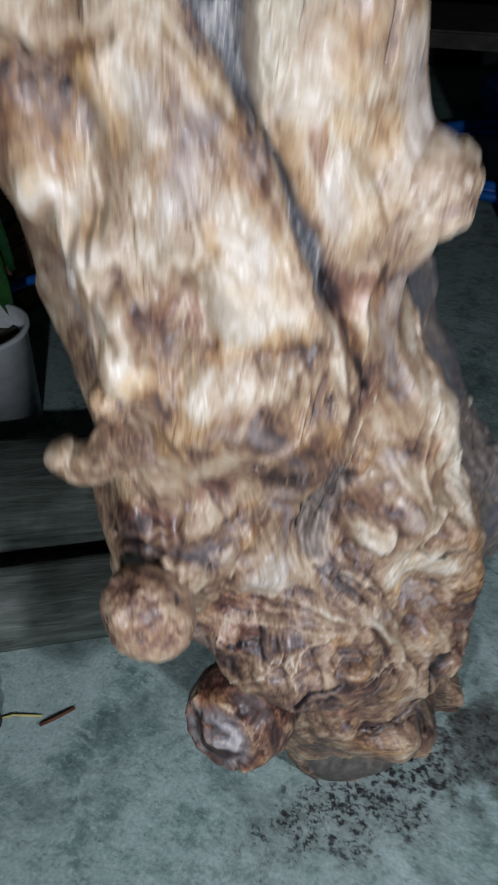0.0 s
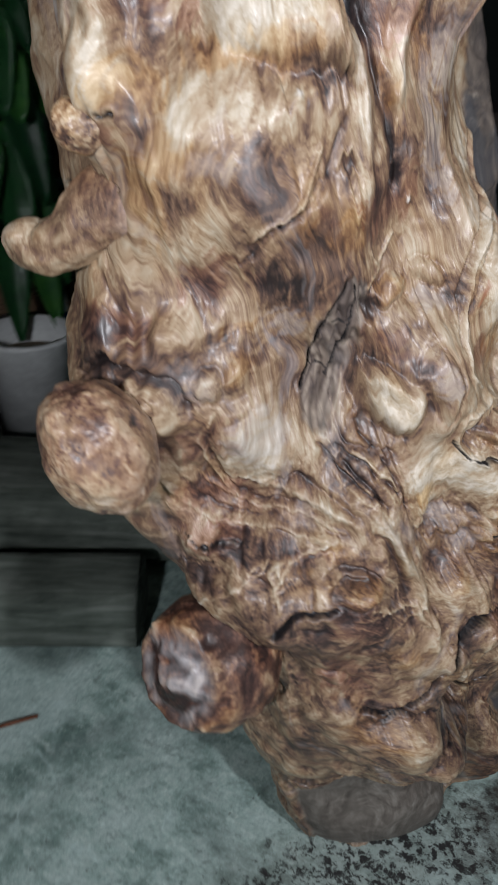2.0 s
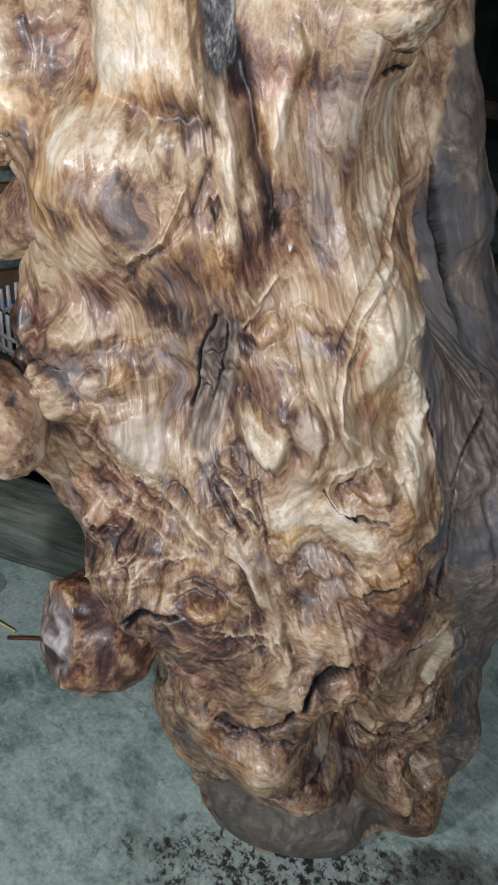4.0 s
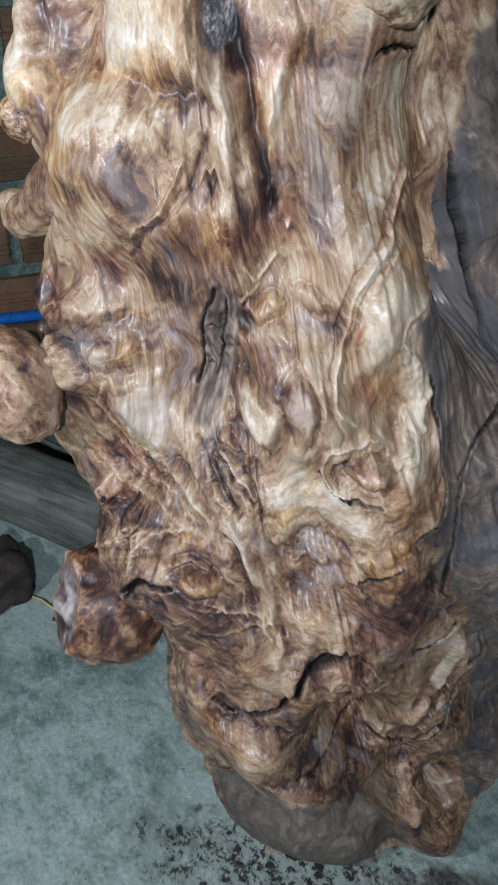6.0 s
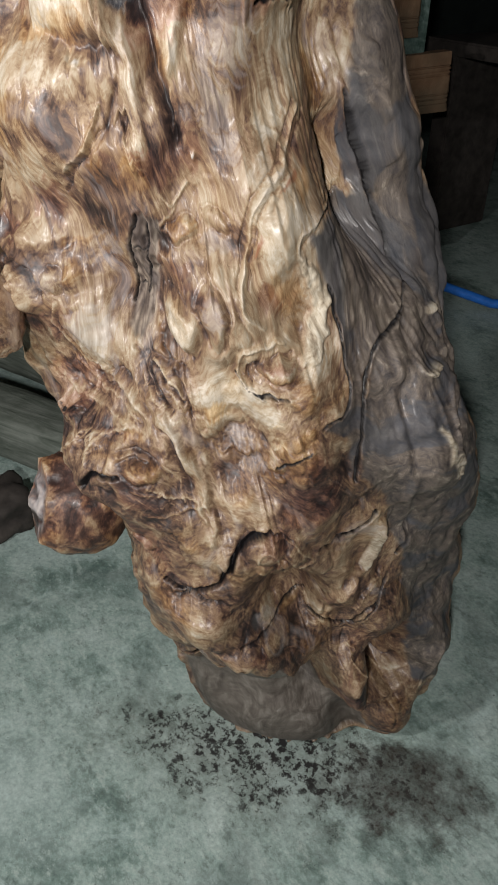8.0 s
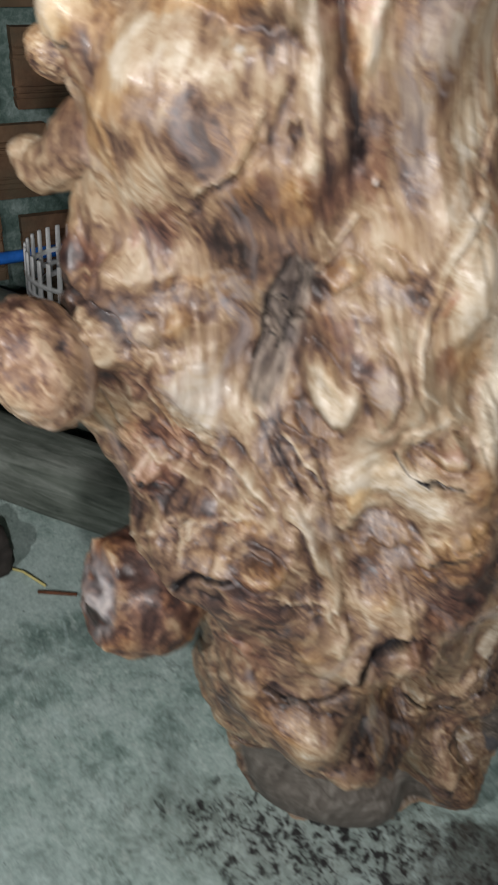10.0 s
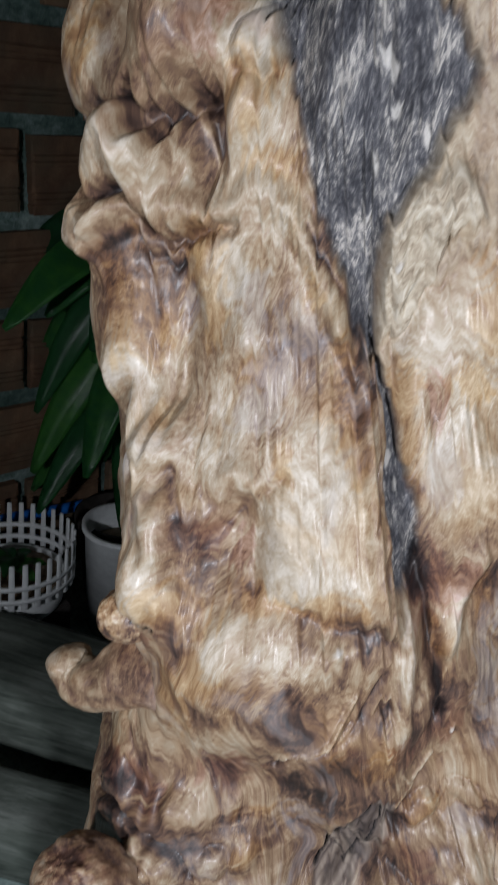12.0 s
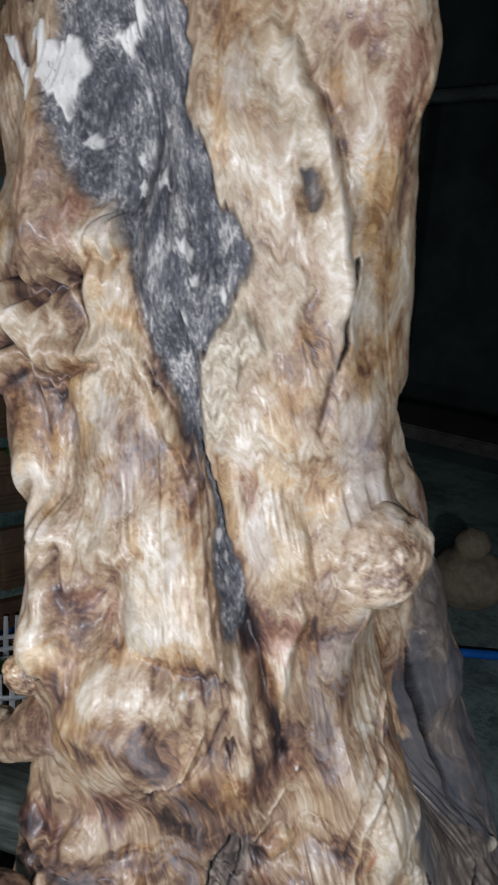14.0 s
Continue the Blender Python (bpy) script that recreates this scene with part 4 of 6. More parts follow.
patch([(0.333, 0.629), (0.343, 0.631), (0.344, 0.621), (0.333, 0.620), (0.330, 0.624)], "chalk", 0.0030, 0.0017, 1.00)
patch([(0.282, 0.584), (0.307, 0.583), (0.302, 0.579), (0.288, 0.580)], "chalk", 0.0030, 0.0017, 1.00)
ridge([(0.348, 0.636), (0.351, 0.595), (0.290, 0.548), (0.303, 0.464)], 0.0013, 0.0040, 0.6)
patch([(0.281, 0.528), (0.285, 0.528), (0.308, 0.455), (0.298, 0.462)], "chalk", 0.0020, 0.0017, 0.90)
ridge([(0.344, 0.870), (0.355, 0.762), (0.346, 0.680)], 0.0050, 0.0060, 0)
ridge([(0.351, 0.762), (0.339, 0.681), (0.280, 0.604), (0.253, 0.527), (0.284, 0.385)], 0.0056, -0.0060, -0.3)
ridge([(0.381, 0.768), (0.376, 0.669), (0.333, 0.556)], 0.0045, 0.0040, 0.1)
ridge([(0.380, 0.743), (0.365, 0.674), (0.347, 0.584), (0.295, 0.524)], 0.0020, -0.0040, -0.3)
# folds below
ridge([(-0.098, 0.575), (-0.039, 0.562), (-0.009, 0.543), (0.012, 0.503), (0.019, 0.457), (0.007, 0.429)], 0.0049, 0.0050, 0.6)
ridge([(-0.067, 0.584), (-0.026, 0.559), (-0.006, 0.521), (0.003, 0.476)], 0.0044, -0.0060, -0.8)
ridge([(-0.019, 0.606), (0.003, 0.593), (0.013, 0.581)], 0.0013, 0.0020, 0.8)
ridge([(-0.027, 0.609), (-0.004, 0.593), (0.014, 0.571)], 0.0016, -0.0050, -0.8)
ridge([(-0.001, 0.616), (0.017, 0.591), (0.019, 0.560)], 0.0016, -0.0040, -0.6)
ridge([(-0.116, 0.652), (-0.133, 0.631), (-0.136, 0.583), (-0.098, 0.575)], 0.0010, 0.0015, 0.7)
bump(0.069, 0.578, 0.048, 0.029, 0.0100, 0.5)
bump(0.105, 0.571, 0.028, 0.019, 0.0070, 0.5)
bump(0.039, 0.553, 0.016, 0.015, 0.0050, 0.2)
knob(0.074, 0.526, 0.022, 0.014, 0.0060, 0.2)
knob(0.103, 0.522, 0.015, 0.015, 0.0050, 0.15)
bump(0.131, 0.538, 0.022, 0.026, 0.0060, 0.2)
bump(0.049, 0.516, 0.012, 0.014, 0.0040, 0.3)
dab(0.070, 0.583, 0.039, 0.017, "pale", 1.0)
dab(0.108, 0.571, 0.019, 0.013, "pale", 1.0)
dab(0.051, 0.562, 0.013, 0.011, "gold", 0.8)
dab(0.074, 0.529, 0.020, 0.010, "silver", 1.0)
dab(0.084, 0.510, 0.018, 0.009, "silver", 0.8)
dab(0.133, 0.535, 0.020, 0.026, "gold", 1.0)
dab(0.151, 0.555, 0.012, 0.011, "gold", 1.0)
dab(0.103, 0.506, 0.017, 0.018, "gold", 0.8)
crack([(0.108, 0.515), (0.128, 0.528), (0.152, 0.543)], 0.0010, 0.0024)
bump(-0.136, 0.523, 0.029, 0.009, 0.0060, 0)
ridge([(-0.097, 0.523), (-0.107, 0.517), (-0.099, 0.495)], 0.0011, 0.0025, 0.9)
ridge([(-0.104, 0.506), (-0.088, 0.526), (-0.057, 0.537)], 0.0011, 0.0020, 0.7)
crack([(-0.107, 0.474), (-0.085, 0.495), (-0.064, 0.496)], 0.0020, 0.0080)
bump(-0.040, 0.516, 0.023, 0.008, -0.0060, -0.6)
knob(-0.042, 0.504, 0.018, 0.008, 0.0070, 0.2)
bump(-0.012, 0.486, 0.016, 0.018, -0.0050, -0.5)
dab(-0.037, 0.505, 0.014, 0.008, "gold", 1.0)
dab(-0.034, 0.519, 0.023, 0.007, "dark", 1.0)
dab(-0.024, 0.462, 0.022, 0.023, "dark", 1.0)
dab(-0.081, 0.529, 0.024, 0.006, "plum", 0.6)
dab(0.034, 0.472, 0.011, 0.027, "pale", 1.0)
dab(0.022, 0.501, 0.010, 0.020, "pale", 1.0)
dab(0.059, 0.487, 0.014, 0.020, "gold", 0.8)
dab(-0.001, 0.551, 0.013, 0.022, "pale", 0.9)
dab(-0.055, 0.568, 0.024, 0.009, "pale", 0.6)
ridge([(-0.054, 0.489), (-0.032, 0.481), (0.002, 0.472)], 0.0010, 0.0015, 0.7)
ridge([(-0.048, 0.455), (-0.022, 0.461), (0.014, 0.468)], 0.0010, 0.0015, 0.7)
# big fold crack, swollen lobes and foot
bump(-0.011, 0.416, 0.046, 0.033, 0.0060, 0.1)
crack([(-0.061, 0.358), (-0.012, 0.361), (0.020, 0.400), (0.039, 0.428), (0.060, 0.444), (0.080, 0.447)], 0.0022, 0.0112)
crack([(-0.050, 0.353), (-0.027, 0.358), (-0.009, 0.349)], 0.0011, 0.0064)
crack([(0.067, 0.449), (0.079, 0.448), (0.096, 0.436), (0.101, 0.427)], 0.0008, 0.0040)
knob(-0.034, 0.316, 0.038, 0.033, 0.0130, 0.1)
dab(-0.035, 0.327, 0.012, 0.030, "pale", 1.0)
dab(-0.005, 0.305, 0.011, 0.012, "pale", 0.6)
dab(-0.057, 0.339, 0.019, 0.018, "gold", 0.7)
dab(-0.023, 0.284, 0.006, 0.009, "dark", 1.0)
crack([(-0.148, 0.192), (-0.147, 0.154), (-0.113, 0.159), (-0.043, 0.232), (-0.007, 0.261)], 0.0017, 0.0088)
knob(0.066, 0.427, 0.023, 0.018, 0.0070, 0.05)
ridge([(0.051, 0.410), (0.061, 0.430), (0.076, 0.431), (0.080, 0.411), (0.063, 0.384), (0.051, 0.397)], 0.0011, 0.0025, 0.5)
knob(0.034, 0.300, 0.015, 0.018, 0.0070, 0.15)
dab(0.036, 0.304, 0.013, 0.014, "pale", 1.0)
ridge([(0.083, 0.439), (0.101, 0.427), (0.129, 0.392), (0.102, 0.386)], 0.0011, 0.0030, 0.7)
bump(0.097, 0.404, 0.013, 0.012, 0.0050, 0.2)
dab(0.080, 0.406, 0.013, 0.010, "plum", 0.6)
crack([(-0.003, 0.288), (0.032, 0.285), (0.066, 0.292), (0.102, 0.296)], 0.0011, 0.0056)
bump(0.059, 0.286, 0.023, 0.005, 0.0060, 0.2)
dab(0.062, 0.285, 0.020, 0.005, "gold", 1.0)
knob(0.044, 0.270, 0.023, 0.013, 0.0050, 0.1)
dab(0.043, 0.273, 0.017, 0.006, "pale", 0.8)
dab(0.013, 0.263, 0.009, 0.008, "plum", 0.8)
knob(0.116, 0.294, 0.015, 0.025, 0.0080, 0.15)
dab(0.111, 0.286, 0.012, 0.017, "pale", 1.0)
knob(0.080, 0.236, 0.020, 0.014, 0.0040, 0.05)
dab(0.083, 0.236, 0.021, 0.010, "gold", 0.7)
bump(0.144, 0.481, 0.041, 0.045, 0.0130, -0.4)
dab(0.146, 0.472, 0.031, 0.028, "plum", 1.0)
dab(0.182, 0.470, 0.019, 0.039, "dark", 0.7)
dab(0.154, 0.516, 0.012, 0.010, "dark", 0.6)
ridge([(0.113, 0.536), (0.128, 0.548), (0.133, 0.535), (0.155, 0.543)], 0.0008, 0.0020, 0.6)
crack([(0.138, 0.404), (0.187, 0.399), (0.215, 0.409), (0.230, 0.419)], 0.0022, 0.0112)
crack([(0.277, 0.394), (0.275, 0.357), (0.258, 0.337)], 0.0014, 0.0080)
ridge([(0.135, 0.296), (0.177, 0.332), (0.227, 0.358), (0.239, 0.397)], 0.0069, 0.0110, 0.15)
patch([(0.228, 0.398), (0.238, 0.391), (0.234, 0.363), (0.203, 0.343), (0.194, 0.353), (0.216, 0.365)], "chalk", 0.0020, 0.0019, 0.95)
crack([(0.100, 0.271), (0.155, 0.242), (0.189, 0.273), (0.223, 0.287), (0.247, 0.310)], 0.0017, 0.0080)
ridge([(0.175, 0.281), (0.209, 0.307), (0.240, 0.320)], 0.0019, 0.0060, 0.3)
crack([(0.144, 0.244), (0.182, 0.255), (0.218, 0.285)], 0.0008, 0.0048)
ridge([(0.147, 0.220), (0.165, 0.209), (0.143, 0.205), (0.157, 0.189), (0.233, 0.093), (0.276, 0.109)], 0.0011, 0.0030, 0.6)
ridge([(0.173, 0.197), (0.251, 0.107), (0.272, 0.121)], 0.0011, -0.0030, -0.5)
bump(0.214, 0.089, 0.063, 0.007, 0.0080, 0)
dab(0.235, 0.232, 0.044, 0.085, "dark", 1.0)
dab(0.179, 0.219, 0.024, 0.022, "plum", 0.6)
dab(0.125, 0.234, 0.042, 0.012, "dark", 0.6)
dab(0.094, 0.373, 0.016, 0.038, "dark", 0.7)
bump(0.194, 0.061, 0.034, 0.043, 0.0090, -0.1)
dab(0.149, 0.124, 0.037, 0.068, "plum", 0.6)
ridge([(0.289, 0.079), (0.310, 0.116), (0.323, 0.170)], 0.0014, 0.0040, 0.5)
patch([(-0.151, 0.204), (-0.159, 0.129), (-0.115, 0.150), (-0.008, 0.256), (0.003, 0.234), (0.029, 0.242), (0.090, 0.104), (0.119, 0.118), (0.182, 0.024), (0.219, 0.021), (0.106, 0.000), (0.004, 0.000), (-0.071, 0.007), (-0.137, 0.001), (-0.142, 0.109)], "foot", -0.0060, 0.0032, 1.00)
# the flank above the ball burls
crack([(-0.144, 0.858), (-0.143, 0.855), (-0.134, 0.855)], 0.0010, 0.0064)
crack([(-0.246, 0.794), (-0.173, 0.808), (-0.148, 0.813)], 0.0010, 0.0064)
dab(-0.185, 0.707, 0.014, 0.015, "plum", 1.0)
bump(-0.185, 0.707, 0.014, 0.015, 0.0060, -0.2)
ridge([(-0.217, 0.661), (-0.178, 0.681), (-0.151, 0.686), (-0.136, 0.676), (-0.130, 0.658)], 0.0032, -0.0080, -0.9)
ridge([(-0.171, 0.679), (-0.148, 0.679), (-0.133, 0.669), (-0.126, 0.653)], 0.0010, 0.0025, 0.7)
bump(-0.131, 0.705, 0.013, 0.014, 0.0080, 0.2)
dab(-0.129, 0.705, 0.009, 0.010, "pale", 0.7)
knob(-0.152, 0.655, 0.017, 0.025, 0.0110, 0.15)
ridge([(-0.160, 0.671), (-0.165, 0.651), (-0.160, 0.641), (-0.147, 0.663), (-0.153, 0.673)], 0.0012, -0.0040, -0.6)
dab(-0.143, 0.653, 0.006, 0.016, "pale", 1.0)
knob(-0.115, 0.672, 0.009, 0.012, 0.0060, 0.2)
dab(-0.115, 0.673, 0.006, 0.009, "pale", 1.0)
bump(-0.098, 0.673, 0.010, 0.010, 0.0060, 0.2)
dab(-0.095, 0.679, 0.009, 0.008, "gold", 1.0)
dab(-0.103, 0.683, 0.007, 0.006, "pale", 0.7)
bump(-0.099, 0.613, 0.028, 0.035, 0.0090, 0.4)
dab(-0.095, 0.619, 0.017, 0.024, "silver", 1.0)
dab(-0.108, 0.602, 0.019, 0.017, "pale", 0.8)
ridge([(-0.135, 0.613), (-0.138, 0.572), (-0.112, 0.551), (-0.069, 0.556), (-0.041, 0.544)], 0.0010, 0.0020, 0.7)
ridge([(-0.129, 0.610), (-0.131, 0.568), (-0.104, 0.556), (-0.065, 0.563)], 0.0012, -0.0040, -0.6)
ridge([(-0.041, 0.619), (-0.027, 0.604), (-0.021, 0.607), (-0.041, 0.595)], 0.0007, 0.0015, 0.7)
ridge([(-0.037, 0.591), (-0.016, 0.571), (0.000, 0.553)], 0.0007, 0.0015, 0.8)
ridge([(-0.045, 0.612), (-0.028, 0.590), (-0.003, 0.567)], 0.0014, -0.0050, -0.7)
crack([(-0.164, 0.532), (-0.149, 0.527), (-0.128, 0.532)], 0.0007, 0.0048)
crack([(-0.185, 0.489), (-0.160, 0.509), (-0.144, 0.516)], 0.0007, 0.0048)
bump(-0.063, 0.538, 0.014, 0.006, 0.0060, 0.5)
dab(-0.060, 0.541, 0.010, 0.004, "pale", 1.0)
bump(-0.104, 0.519, 0.018, 0.007, 0.0050, 0.1)
ridge([(-0.116, 0.511), (-0.113, 0.522), (-0.097, 0.526), (-0.333, 0.313)], 0.0007, 0.0020, 0.8)
dab(-0.044, 0.511, 0.023, 0.004, "dark", 1.0)
dab(-0.081, 0.518, 0.017, 0.004, "gold", 0.7)
dab(-0.093, 0.465, 0.033, 0.058, "dark", 0.8)
dab(-0.050, 0.466, 0.022, 0.034, "plum", 0.6)
dab(-0.024, 0.422, 0.017, 0.014, "gold", 0.6)
dab(-0.074, 0.304, 0.022, 0.024, "pale", 0.5)
dab(-0.162, 0.545, 0.010, 0.015, "plum", 0.6)
dab(-0.161, 0.687, 0.020, 0.007, "dark", 1.0)
dab(-0.065, 0.805, 0.007, 0.010, "plum", 0.5)
dab(-0.096, 0.759, 0.010, 0.010, "plum", 0.6)
dab(-0.125, 0.726, 0.008, 0.008, "pale", 0.8)
dab(-0.091, 0.727, 0.009, 0.008, "pale", 0.9)
dab(-0.084, 0.705, 0.012, 0.007, "gold", 1.0)
dab(-0.102, 0.704, 0.008, 0.010, "gold", 1.0)
dab(-0.050, 0.705, 0.015, 0.012, "silver", 0.9)
dab(-0.098, 0.787, 0.012, 0.009, "pale", 0.8)
dab(-0.064, 0.850, 0.009, 0.013, "pale", 1.0)
dab(-0.025, 0.828, 0.015, 0.011, "pale", 1.0)
dab(-0.059, 0.777, 0.018, 0.009, "pale", 1.0)
ridge([(-0.082, 0.754), (-0.055, 0.769), (-0.031, 0.793), (-0.012, 0.810)], 0.0012, -0.0040, -0.5)
ridge([(-0.066, 0.771), (-0.045, 0.785), (-0.021, 0.809), (-0.010, 0.825)], 0.0014, 0.0040, 0.4)
bump(0.017, 0.816, 0.006, 0.006, -0.0040, -0.7)
ridge([(0.006, 0.813), (0.011, 0.822), (0.019, 0.824)], 0.0010, 0.0020, 0.6)
dab(-0.004, 0.840, 0.012, 0.012, "pale", 0.8)
dab(0.009, 0.766, 0.019, 0.015, "gold", 1.0)
dab(-0.114, 0.838, 0.010, 0.014, "gold", 0.8)
dab(-0.135, 0.784, 0.011, 0.018, "gold", 0.6)
dab(-0.136, 0.885, 0.007, 0.012, "pale", 1.0)
dab(-0.119, 0.861, 0.004, 0.010, "pale", 0.9)
dab(-0.088, 0.822, 0.015, 0.009, "silver", 0.6)
dab(-0.050, 0.882, 0.017, 0.006, "gold", 0.8)
dab(-0.083, 0.879, 0.010, 0.004, "pale", 0.7)
dab(-0.120, 0.888, 0.004, 0.010, "gold", 0.8)
dab(-0.220, 0.780, 0.009, 0.010, "plum", 0.8)
dab(-0.143, 0.845, 0.008, 0.008, "plum", 0.8)
dab(-0.067, 0.742, 0.010, 0.008, "plum", 0.6)
dab(-0.011, 0.786, 0.010, 0.010, "plum", 0.6)
# threads and folds round the lower burl
ridge([(-0.080, 0.526), (-0.099, 0.523), (-0.097, 0.513)], 0.0008, 0.0025, 0.9)
ridge([(-0.131, 0.579), (-0.124, 0.561), (-0.126, 0.544)], 0.0008, 0.0015, 0.7)
crack([(-0.153, 0.530), (-0.136, 0.531), (-0.123, 0.531)], 0.0008, 0.0048)
ridge([(-0.169, 0.579), (-0.159, 0.552), (-0.136, 0.540), (-0.093, 0.542), (-0.058, 0.541)], 0.0013, 0.0030, 0.5)
ridge([(-0.161, 0.585), (-0.153, 0.560), (-0.134, 0.548), (-0.093, 0.547)], 0.0011, -0.0030, -0.6)
ridge([(-0.149, 0.581), (-0.140, 0.568), (-0.128, 0.560)], 0.0011, 0.0025, 0.6)
ridge([(-0.121, 0.573), (-0.092, 0.591), (-0.085, 0.582)], 0.0007, 0.0015, 0.8)
ridge([(-0.032, 0.597), (-0.013, 0.580), (-0.007, 0.566)], 0.0007, 0.0015, 0.8)
ridge([(-0.015, 0.607), (-0.000, 0.591), (0.006, 0.565)], 0.0007, 0.0015, 0.8)
ridge([(-0.024, 0.596), (-0.010, 0.581), (-0.000, 0.563)], 0.0016, -0.0050, -0.8)
dab(-0.012, 0.592, 0.013, 0.015, "dark", 1.0)
dab(-0.054, 0.529, 0.013, 0.008, "gold", 0.9)
ridge([(-0.063, 0.511), (-0.051, 0.517), (-0.033, 0.514), (-0.024, 0.504)], 0.0013, 0.0030, 0.4)
ridge([(-0.066, 0.514), (-0.047, 0.520), (-0.028, 0.516), (-0.018, 0.497)], 0.0011, -0.0040, -0.7)
dab(-0.043, 0.508, 0.011, 0.004, "gold", 1.0)
dab(-0.040, 0.478, 0.015, 0.009, "dark", 0.8)
dab(-0.019, 0.463, 0.012, 0.013, "dark", 0.8)
ridge([(-0.028, 0.480), (-0.013, 0.475), (0.001, 0.471)], 0.0007, 0.0015, 0.7)
ridge([(-0.038, 0.491), (-0.028, 0.482), (-0.015, 0.464)], 0.0007, 0.0015, 0.7)
ridge([(-0.015, 0.561), (0.003, 0.536), (0.001, 0.488), (0.007, 0.453)], 0.0036, 0.0050, 0.6)
ridge([(-0.018, 0.513), (-0.012, 0.491), (-0.010, 0.470)], 0.0007, 0.0020, 0.8)
knob(-0.079, 0.398, 0.013, 0.010, 0.0060, 0.15)
bump(-0.045, 0.399, 0.030, 0.023, 0.0050, 0.1)
bump(-0.136, 0.528, 0.020, 0.007, 0.0080, 0)
# dark and rosy drifts: heartwood colour, with shade painted into folds and valleys
dab(-0.103, 0.527, 0.044, 0.010, "dark", 0.8)
dab(-0.051, 0.478, 0.022, 0.038, "dark", 0.9)
dab(-0.115, 0.366, 0.019, 0.015, "dark", 0.8)
dab(-0.011, 0.587, 0.021, 0.018, "dark", 0.8)
dab(-0.141, 0.565, 0.030, 0.015, "plum", 0.9)
dab(-0.146, 0.620, 0.032, 0.019, "plum", 0.8)
dab(0.202, 0.476, 0.027, 0.041, "dark", 0.9)
dab(0.119, 0.458, 0.025, 0.016, "plum", 0.8)
dab(0.082, 0.433, 0.022, 0.014, "plum", 0.7)
dab(0.190, 0.313, 0.031, 0.024, "dark", 0.7)
dab(0.097, 0.251, 0.032, 0.010, "dark", 0.7)
dab(-0.065, 0.363, 0.032, 0.007, "dark", 0.9)
dab(0.015, 0.315, 0.021, 0.041, "dark", 0.7)
dab(0.043, 0.636, 0.009, 0.021, "dark", 0.5)
dab(0.128, 0.722, 0.010, 0.019, "dark", 0.5)
dab(0.083, 0.607, 0.014, 0.011, "dark", 0.5)
dab(0.106, 0.541, 0.010, 0.014, "dark", 0.6)
dab(0.158, 0.520, 0.014, 0.021, "plum", 0.8)
dab(-0.174, 0.679, 0.034, 0.004, "dark", 1.0)
dab(-0.147, 0.532, 0.027, 0.012, "plum", 0.9)
dab(-0.154, 0.497, 0.020, 0.016, "dark", 0.8)
dab(-0.092, 0.485, 0.022, 0.021, "dark", 1.0)
dab(-0.068, 0.395, 0.025, 0.033, "plum", 0.8)
dab(-0.024, 0.613, 0.012, 0.015, "dark", 0.8)
dab(-0.124, 0.553, 0.020, 0.007, "plum", 0.6)
dab(-0.137, 0.601, 0.008, 0.022, "dark", 0.6)
dab(-0.079, 0.574, 0.024, 0.008, "dark", 0.5)
dab(-0.189, 0.673, 0.028, 0.016, "dark", 1.0)
dab(-0.125, 0.701, 0.020, 0.014, "dark", 0.9)
dab(-0.170, 0.738, 0.015, 0.015, "dark", 0.9)
dab(-0.101, 0.742, 0.024, 0.018, "plum", 0.9)
dab(-0.057, 0.831, 0.021, 0.007, "dark", 0.7)
dab(-0.111, 0.827, 0.021, 0.012, "gold", 1.0)
dab(0.018, 0.796, 0.008, 0.026, "dark", 0.9)
dab(0.041, 0.835, 0.008, 0.036, "dark", 1.0)
dab(0.089, 0.902, 0.022, 0.016, "plum", 1.0)
dab(0.065, 0.860, 0.012, 0.020, "gold", 1.0)
dab(0.127, 0.725, 0.018, 0.017, "dark", 0.7)
dab(0.005, 0.864, 0.018, 0.004, "dark", 0.9)
dab(-0.112, 0.918, 0.012, 0.014, "plum", 0.9)
dab(-0.115, 0.905, 0.007, 0.009, "dark", 0.8)
dab(-0.122, 0.854, 0.010, 0.011, "dark", 0.6)
dab(-0.056, 0.738, 0.029, 0.009, "dark", 0.6)
dab(-0.156, 0.983, 0.013, 0.008, "gold", 0.8)
dab(-0.023, 1.003, 0.016, 0.016, "gold", 0.7)
dab(-0.089, 0.989, 0.012, 0.009, "silver", 1.0)
dab(-0.091, 0.965, 0.017, 0.012, "pale", 1.0)
dab(-0.063, 0.914, 0.013, 0.017, "pale", 1.0)
dab(-0.122, 1.067, 0.016, 0.017, "gold", 0.8)
# small cauliflower lumps under the curl
knob(0.120, 0.536, 0.007, 0.008, 0.0040, 0.1)
knob(0.139, 0.550, 0.006, 0.007, 0.0040, 0.15)
knob(0.101, 0.515, 0.008, 0.007, 0.0040, 0.1)
knob(0.109, 0.502, 0.008, 0.006, 0.0040, 0.1)
knob(0.155, 0.559, 0.006, 0.005, 0.0030, 0.1)
knob(0.051, 0.522, 0.008, 0.005, 0.0030, 0.1)
knob(0.038, 0.541, 0.009, 0.007, 0.0030, 0.15)
knob(0.074, 0.520, 0.008, 0.007, 0.0030, 0.15)
knob(0.037, 0.305, 0.012, 0.013, 0.0050, 0.15)
knob(0.080, 0.403, 0.008, 0.009, 0.0040, 0.05)
